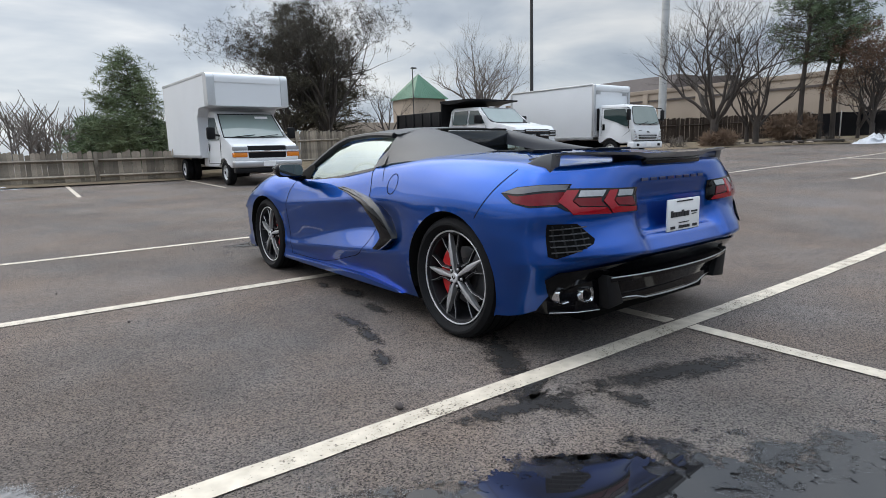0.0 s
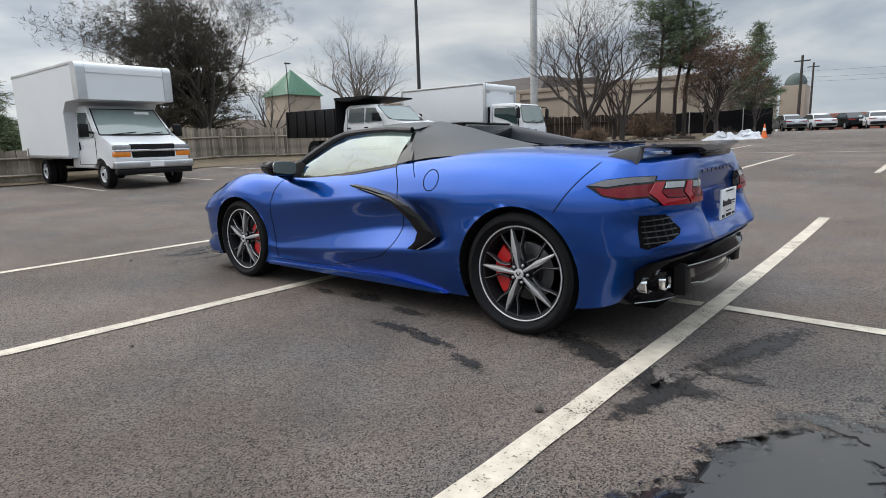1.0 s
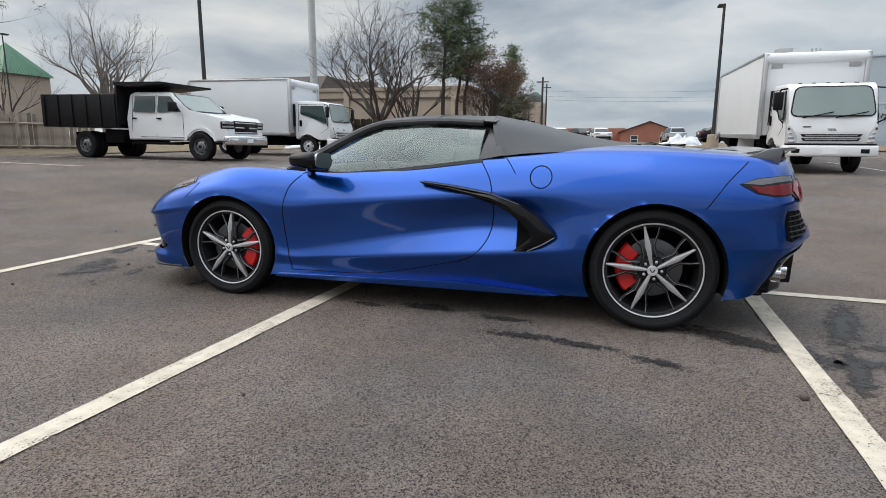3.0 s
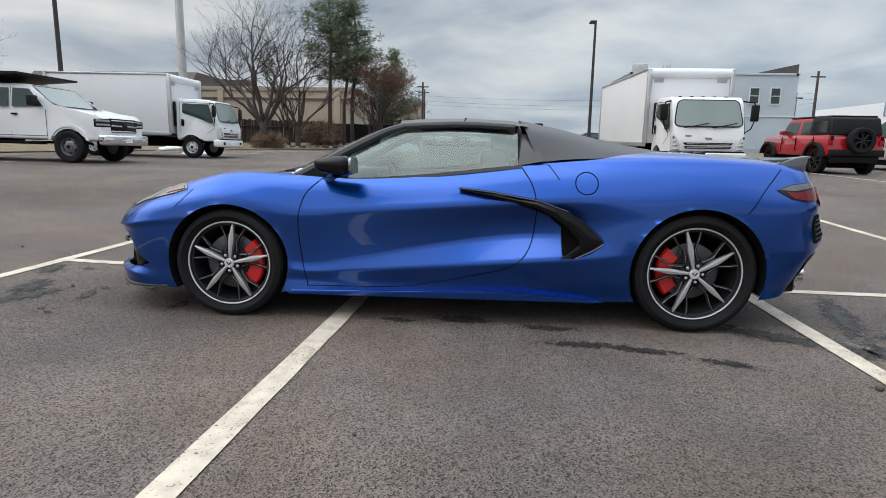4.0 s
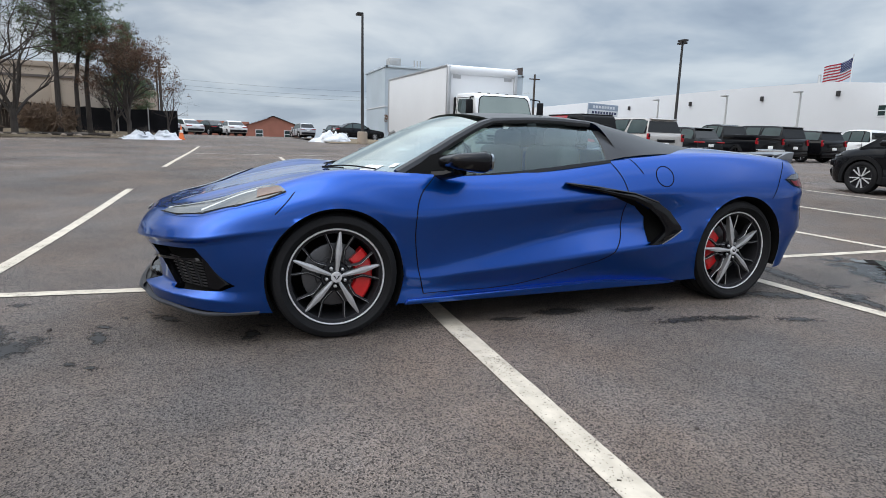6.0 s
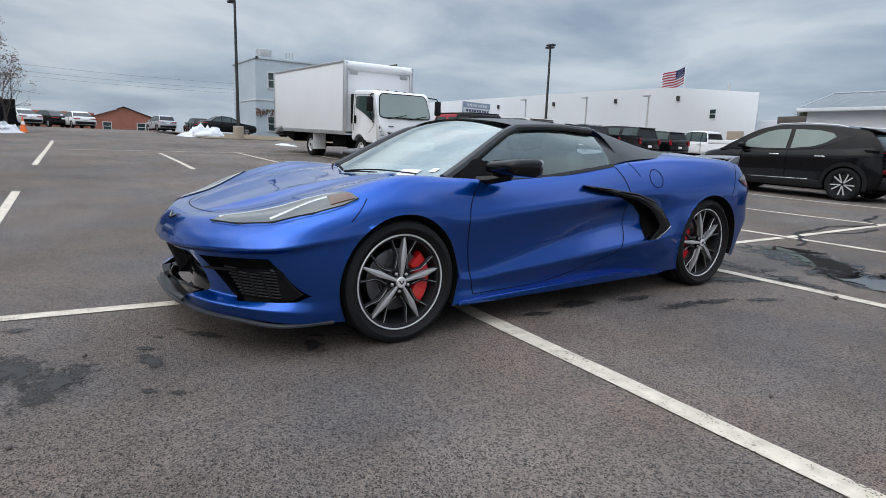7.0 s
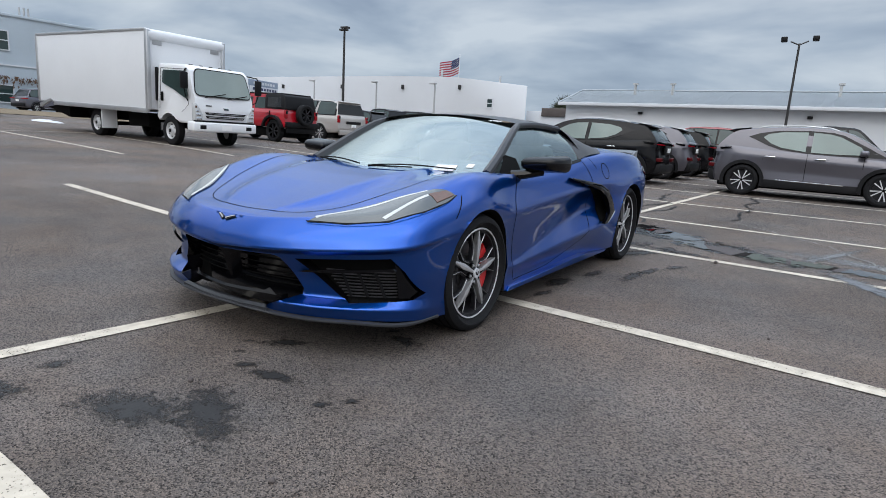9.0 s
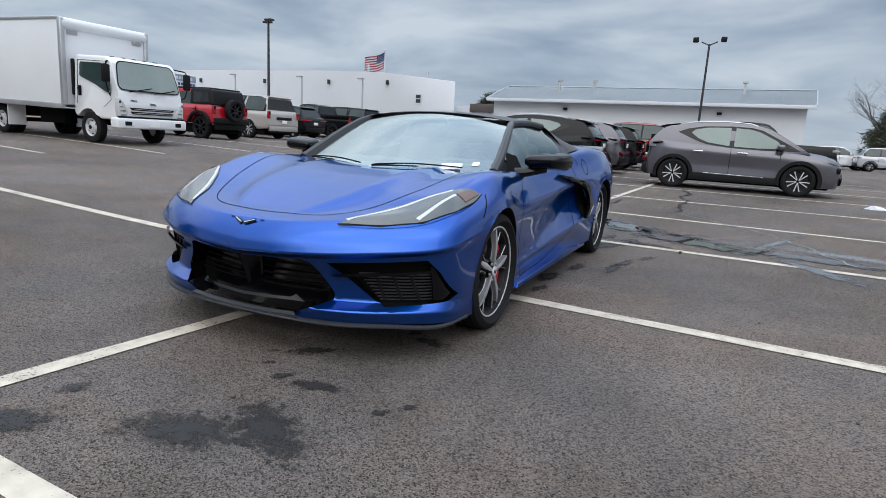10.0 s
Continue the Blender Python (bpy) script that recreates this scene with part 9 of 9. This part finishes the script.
bare_tree(32.6, 4.3, 3.9, 42, "thin young tree with a few rusty leaves", .6, 5, 1, leaf=45, foliage=RUST_LEAF)
bare_tree(33.3, 7.1, 4.4, 46, "spindly young tree with rusty leaves under the pines", .7, 5, 2, leaf=320, foliage=RUST_LEAF)
bare_tree(30.9, 11.7, 6.2, 47, "slim bare tree between thicker trunks", .9, 6, 1)
shrub(32.3, 9.9, 1.55, 43, "rounded mound of pale brown brush", BARK_PALE, BRUSH_TAN, .9, 60)
shrub(28.6, 12.1, .8, 44, "low tangle of brush round a trunk", BARK, BRUSH_TAN, 1.3, 30)
shrub(31.8, 8.0, .8, 45, "low brown winter brush along the verge", BARK, None, 1.7, 24)
shrub(31.6, 5.4, .9, 60, "low brown winter brush beside a young tree", BARK, None, 1.7, 24)
shrub(27.4, 13.9, 1.0, 61, "low brown brush before the fence", BARK_PALE, None, 1.6, 30)
pine_tree(-14.4, -58, 5.4, 51, "dark evergreen in the distance beyond the hall", .46, .04, NEEDLES_DARK, 1.3, .7)
bare_tree(-14.6, -60, 9.5, 52, "bare tree in the distance beyond the hall", 1.2, 5, 2)
bare_tree(-19, -60, 7, 53, "bare tree in the far distance", 1.2, 5, 2)
pine_tree(24.5, -62, 5.6, 54, "dark treetop beyond the annex roof", .5, .03, NEEDLES_DARK, 1.2, .8)
pine_tree(21.5, -63, 4.8, 55, "low dark treetop beyond the annex roof", .6, .03, NEEDLES_DARK, 1.2, .8)


def far_woods():
    rnd = random.Random(77)
    bm = bmesh.new()
    for k in range(240):
        a = radians(rnd.uniform(78, 150))
        R = rnd.uniform(75, 110)
        x, y = R * math.cos(a), R * math.sin(a)
        h = rnd.uniform(6, 10.5)
        tube(bm, [(x, y, -1), (x + rnd.gauss(0, .3), y, h * .6)], [.16, .08], 4)
        for j in range(16):
            b = rnd.uniform(0, 2 * math.pi)
            z0 = h * rnd.uniform(.2, .6)
            l = h * rnd.uniform(.2, .4)
            tube(bm, [(x, y, z0), (x + math.cos(b) * l * .5, y + math.sin(b) * l * .5, z0 + l * .6), (x + math.cos(b) * l * .7, y + math.sin(b) * l * .7, z0 + l)], [.06, .05, .03], 3)
    return tagged(part("far_woods", bm, BARK_PALE), "grey-brown bare woods on the horizon", "woods", kind="stuff")


far_woods()

# ---- snow, cone, puddles, stains, cracks ----


def heap(x, y, rx, ry, h, seed, label):
    rnd = random.Random(seed)
    bm = bmesh.new()
    rows = []
    for i in range(13):
        t = i / 12
        row = []
        for k in range(33):
            a = 2 * math.pi * k / 32
            w = 1 + .45 * noise.noise(Vector((math.cos(a) * 2.2 + seed, math.sin(a) * 2.2, t * 3)))
            px, py = x + rx * (1 - t) * w * math.cos(a), y + ry * (1 - t) * w * math.sin(a)
            row.append((px, py, gz(px, py) - .02 + h * (1 - (1 - t) ** 1.8) * (.75 + .55 * noise.noise(Vector((px * 1.6, py * 1.6, seed))) + .45 * noise.noise(Vector((px * 5, py * 5, seed))))))
        row[-1] = row[0]
        rows.append(row)
    sheet(bm, rows)
    bmesh.ops.remove_doubles(bm, verts=bm.verts, dist=.001)
    return tagged(part("snow_bank", bm, SNOW, smooth=70), label, "snow", "snow heaps")


heap(-4.3, 18.0, 2.2, .6, .30, 1, "melting heap of old snow against the fence")
heap(31.2, 5.6, 1.5, .9, .5, 2, "small ploughed heap of old snow at the lot edge")
heap(31.5, 4.4, 1.4, .9, .5, 3, "low ploughed heap of snow at the verge")
heap(33.6, -5.2, 1.5, 1.35, .8, 4, "ploughed heap of white snow by the light pole")
heap(21.2, 12.5, 1.3, .6, .3, 5, "melting snow beside a box truck")
heap(24.5, 15.6, 1.6, .5, .25, 6, "thin melting snow before the fence")
heap(24.5, -7.0, 1.2, .4, .14, 7, "thin patch of snow behind a box truck")
heap(-4.7, -9.5, .20, .14, .17, 8, "lump of snow beside a parked car")
heap(1.38, 2.44, .13, .07, .015, 9, "bit of slushy ice on the asphalt")
cone = thing("traffic_cone", pose(31.6, 3.6, gz(31.6, 3.6)), "orange traffic cone with white collar", "traffic cone")
bm = bmesh.new()
lathe(bm, [(.03, .16), (.5, .06), (.75, .025)], 16, axis="z")
part("cone_body", bm, CONE_ORANGE, cone)
bm = bmesh.new()
lathe(bm, [(.38, .092), (.54, .058)], 16, axis="z")
part("collar", bm, PLATE_WHITE, cone)
bm = bmesh.new()
box(bm, -.2, .2, -.2, .2, 0, .035, .01)
part("base", bm, CONE_ORANGE, cone)

# fallen logs, stones and litter along the foot of the trees
rnd = random.Random(303)
for k in range(7):
    x, y = 29.6 + .28 * k + rnd.gauss(0, .3), 12.6 - .85 * k
    L, r_ = rnd.uniform(.5, 1.4), rnd.uniform(.03, .08)
    bm = bmesh.new()
    a = rnd.uniform(-.5, .5)
    tube(bm, [(-math.sin(a) * L * .5, -math.cos(a) * L * .5, r_ * .8), (.04, 0, r_ * 1.1), (math.sin(a) * L * .5, math.cos(a) * L * .5, r_)], [r_, r_ * 1.08, r_ * .8], 8)
    log = tagged(part("fallen_log", bm, BARK_PALE if k % 2 else BARK, loc=pose(x, y, gz(x, y) + .08)), "weathered fallen log lying in leaf litter on the verge", "log", "fallen logs")
for k in range(22):
    x, y = 29.3 + .11 * k + rnd.gauss(0, .35), 12.6 - .31 * k
    bm = bmesh.new()
    bmesh.ops.create_icosphere(bm, subdivisions=2, radius=rnd.uniform(.05, .15))
    for v in bm.verts:
        v.co *= 1 + .35 * noise.noise(v.co * 5 + Vector((k, 0, 0)))
        v.co.z *= .6
    tagged(part("field_stone", bm, WALL_BEIGE, smooth=30, loc=pose(x, y, gz(x, y) + .10)), "pale rough stone lying in leaf litter on the verge", "stone", "loose stones")

ALU_DUST = mat("pale_dust", (0.24, 0.235, 0.225), .9, vary=.3, spec=.1)
CRACK = mat("crack_filler", (0.006, 0.006, 0.006), .6, vary=0.3, spec=.2)


def patchy(name, color, rough, edge, spec=.5, grain=.0, fine=5.5):
    """A stain with a ragged rim: beyond the rim the sheet is clear and the asphalt shows. The rim lies at 1 in the sheet's own measure."""
    m = bpy.data.materials.new(name)
    m.use_nodes = True
    nt = m.node_tree
    N, L = nt.nodes.new, nt.links.new
    b, out = nt.nodes["Principled BSDF"], nt.nodes["Material Output"]
    b.inputs["Base Color"].default_value, b.inputs["Roughness"].default_value, b.inputs["Specular IOR Level"].default_value = (*color, 1), rough, spec
    co, geo = N("ShaderNodeTexCoord"), N("ShaderNodeNewGeometry")
    ln = N("ShaderNodeVectorMath"); ln.operation = "LENGTH"
    L(co.outputs["Object"], ln.inputs[0])
    n1, n2 = N("ShaderNodeTexNoise"), N("ShaderNodeTexNoise")
    n1.inputs["Scale"].default_value, n1.inputs["Detail"].default_value, n1.inputs["Roughness"].default_value = fine, 8, .62
    n2.inputs["Scale"].default_value, n2.inputs["Detail"].default_value = 60, 3
    L(geo.outputs["Position"], n1.inputs["Vector"]); L(geo.outputs["Position"], n2.inputs["Vector"])
    a = N("ShaderNodeMath"); a.operation = "MULTIPLY_ADD"; a.inputs[1].default_value = 2.6
    L(n1.outputs["Fac"], a.inputs[0]); L(ln.outputs["Value"], a.inputs[2])
    g = N("ShaderNodeMath"); g.operation = "MULTIPLY_ADD"; g.inputs[1].default_value = grain
    L(n2.outputs["Fac"], g.inputs[0]); L(a.outputs[0], g.inputs[2])
    r = N("ShaderNodeMapRange")
    mid = 1.0 + 1.3 * .82 + grain * .5
    r.inputs[1].default_value, r.inputs[2].default_value, r.inputs[3].default_value, r.inputs[4].default_value = mid - edge, mid + edge, 1.0, 0.0
    L(g.outputs[0], r.inputs[0])
    tr, mx = N("ShaderNodeBsdfTransparent"), N("ShaderNodeMixShader")
    L(r.outputs[0], mx.inputs[0]); L(tr.outputs[0], mx.inputs[1]); L(b.outputs[0], mx.inputs[2]); L(mx.outputs[0], out.inputs[0])
    if rough > .1:
        bp = N("ShaderNodeBump"); bp.inputs["Strength"].default_value, bp.inputs["Distance"].default_value = .4, .004
        L(n2.outputs["Fac"], bp.inputs["Height"]); L(bp.outputs[0], b.inputs["Normal"])
    return m


WATER = patchy("puddle_water", (0.012, 0.012, 0.013), 0.015, .05, .5, .35, 8.5)
WET = patchy("wet_asphalt", (0.016, 0.016, 0.017), 0.22, .16, .5, .5)
DRIP = patchy("drip_stain", (0.026, 0.025, 0.025), 0.5, .42, .2, 1.5, 19)
FILM = patchy("dried_salt_film", (0.11, 0.115, 0.125), .28, .5, .5, 1.2, 9)
ICE = patchy("salt_residue", (0.17, 0.175, 0.18), .8, .6, .2, 2.8, 18)


def blob(name, x, y, rx, ry, turn, material, label, lift=.004):
    """A thin sheet over the asphalt that carries a stain or water."""
    bm = bmesh.new()
    sheet(bm, [[(u, v, 0) for u in np.linspace(-1.6, 1.6, 9)] for v in np.linspace(-1.6, 1.6, 9)])
    ob = part(name, bm, material, smooth=180)
    tilt = math.degrees(math.atan((gz(x, y + .5) - gz(x, y - .5)))), math.degrees(-math.atan((gz(x + .5, y) - gz(x - .5, y))))
    ob.matrix_basis = pose(x, y, gz(x, y) + lift, tilt[0], tilt[1]) @ pose(0, 0, 0, 0, 0, turn) @ Matrix.Diagonal((rx, ry, 1, 1))
    return tagged(ob, label, "puddle" if "puddle" in name else "stain", kind="structure")


blob("wet_patch", -1.60, -2.88, 1.1, .36, -26, WET, "dark wet asphalt round a puddle")
blob("wet_patch", -.75, -3.45, .75, .40, -20, WET, "dark wet asphalt round a puddle", .005)
blob("puddle", -1.72, -2.76, .80, .25, -25, WATER, "shallow dark puddle beside a parking line", .008)
blob("puddle", -.95, -3.42, .62, .24, -35, WATER, "shallow puddle on worn asphalt", .008)
blob("puddle", -2.75, -2.60, .95, .19, -10, WATER, "thin puddle along the parking line", .008)
blob("puddle", -.45, -3.85, .40, .16, 20, WATER, "small puddle on worn asphalt", .009)
for k, (x, y, rx, ry, t) in enumerate(((-.45, 3.02, .21, .11, 20), (-.69, 2.86, .22, .095, -30), (-.60, 2.50, .12, .045, 20), (.10, 3.30, .17, .09, 30), (-.75, 1.78, .09, .045, 0), (-.35, 2.2, .10, .04, 40))):
    blob("stain", x, y, rx, ry, t, DRIP, "dark wet stain on the asphalt before the car", .005)
for k, (x, y, rx, ry, t) in enumerate(((-1.22, -.70, .20, .05, 88), (-1.28, -1.02, .17, .045, 80), (-1.42, -1.38, .13, .04, 70), (-.85, -.05, .16, .07, 85), (-.95, -1.80, .36, .09, 60), (-1.05, -2.1, .28, .06, 20), (-.5, -2.45, .5, .09, -20), (-.9, .35, .10, .04, 80), (-.95, -.55, .15, .045, 85), (-1.3, -2.25, .3, .06, -15))):
    blob("stain", x, y, rx, ry, t, DRIP, "dark drip stain beside the car", .005)
for k, (x, y, rx, ry, t) in enumerate(((-2.6, -3.4, .9, .06, 70), (-3.4, -3.0, 1.2, .18, -12))):
    blob("stain", x, y, rx, ry, t, ICE, "pale salt residue on the asphalt", .006)

for x, y, rx, ry, t in ((-2.85, -1.92, .55, .11, -58),):
    blob("salt_film", x, y, rx, ry, t, FILM, "pale dried salt film round a puddle", .007)
for x, y, r in ((-.28, 2.42, .02), (-.42, 2.50, .025), (-.20, 2.30, .015), (-.62, 1.70, .025), (-.95, 2.55, .02), (-1.02, 2.46, .018), (.15, 3.02, .04), (-1.15, -2.35, .07), (-.9, -2.5, .06)):
    blob("stain", x, y, r * 1.6, r, 30 + 900 * r, DRIP, "small dark drip on the asphalt", .005)


def crack(pts, seed, w=.035, material=None, label="dark filled crack in the asphalt"):
    rnd = random.Random(seed)
    bm = bmesh.new()
    run = []
    for (x0, y0), (x1, y1) in zip(pts, pts[1:]):
        L = math.hypot(x1 - x0, y1 - y0)
        n = max(2, int(L / .12))
        for i in range(n):
            t = i / n
            run.append((x0 + (x1 - x0) * t + rnd.gauss(0, .03), y0 + (y1 - y0) * t + rnd.gauss(0, .03)))
    rows = []
    for i, (x, y) in enumerate(run):
        a, b = run[max(0, i - 1)], run[min(len(run) - 1, i + 1)]
        d = Vector((b[0] - a[0], b[1] - a[1])).normalized()
        k = w * rnd.uniform(.3, 1.0)
        rows.append([(x - d.y * k / 2, y + d.x * k / 2, gz(x, y) + .009), (x + d.y * k / 2, y - d.x * k / 2, gz(x, y) + .009)])
    sheet(bm, rows)
    return tagged(part("crack", bm, material or CRACK, smooth=180), label, "crack", "cracks", "structure")


crack([(-.4, -4.3), (.1, -5.3), (.2, -6.4), (-.1, -7.3), (.3, -8.0), (.4, -9.5)], 1, .07)
crack([(.1, -5.3), (-.3, -6.2), (-.2, -7.0)], 2, .05)
crack([(-1.42, -5.5), (-1.9, -5.0), (-2.56, -4.19), (-3.0, -3.2), (-3.27, -2.3)], 4, .03, ALU_DUST, "pale dusty crack in the asphalt")
crack([(-1.13, -10.2), (-1.35, -9.2), (-1.2, -8.4), (-1.43, -7.7), (-1.30, -6.8), (-1.42, -5.6)], 6, .06)
for k, (x, y, r) in enumerate(((-1.675, -1.925, .018), (-.4, 2.75, .012), (.9, 4.2, .012), (-2.3, .3, .008), (-2.6, 1.6, .008), (-1.2, 3.0, .01))):
    bm = bmesh.new()
    bmesh.ops.create_icosphere(bm, subdivisions=2, radius=r)
    for v in bm.verts:
        v.co *= 1 + .25 * noise.noise(v.co * 60 + Vector((k, 0, 0)))
    tagged(part("pebble", bm, WALL_BROWN, loc=pose(x, y, gz(x, y) + r * .7)), "small dark pebble lying on the asphalt", "pebble", "pebbles")
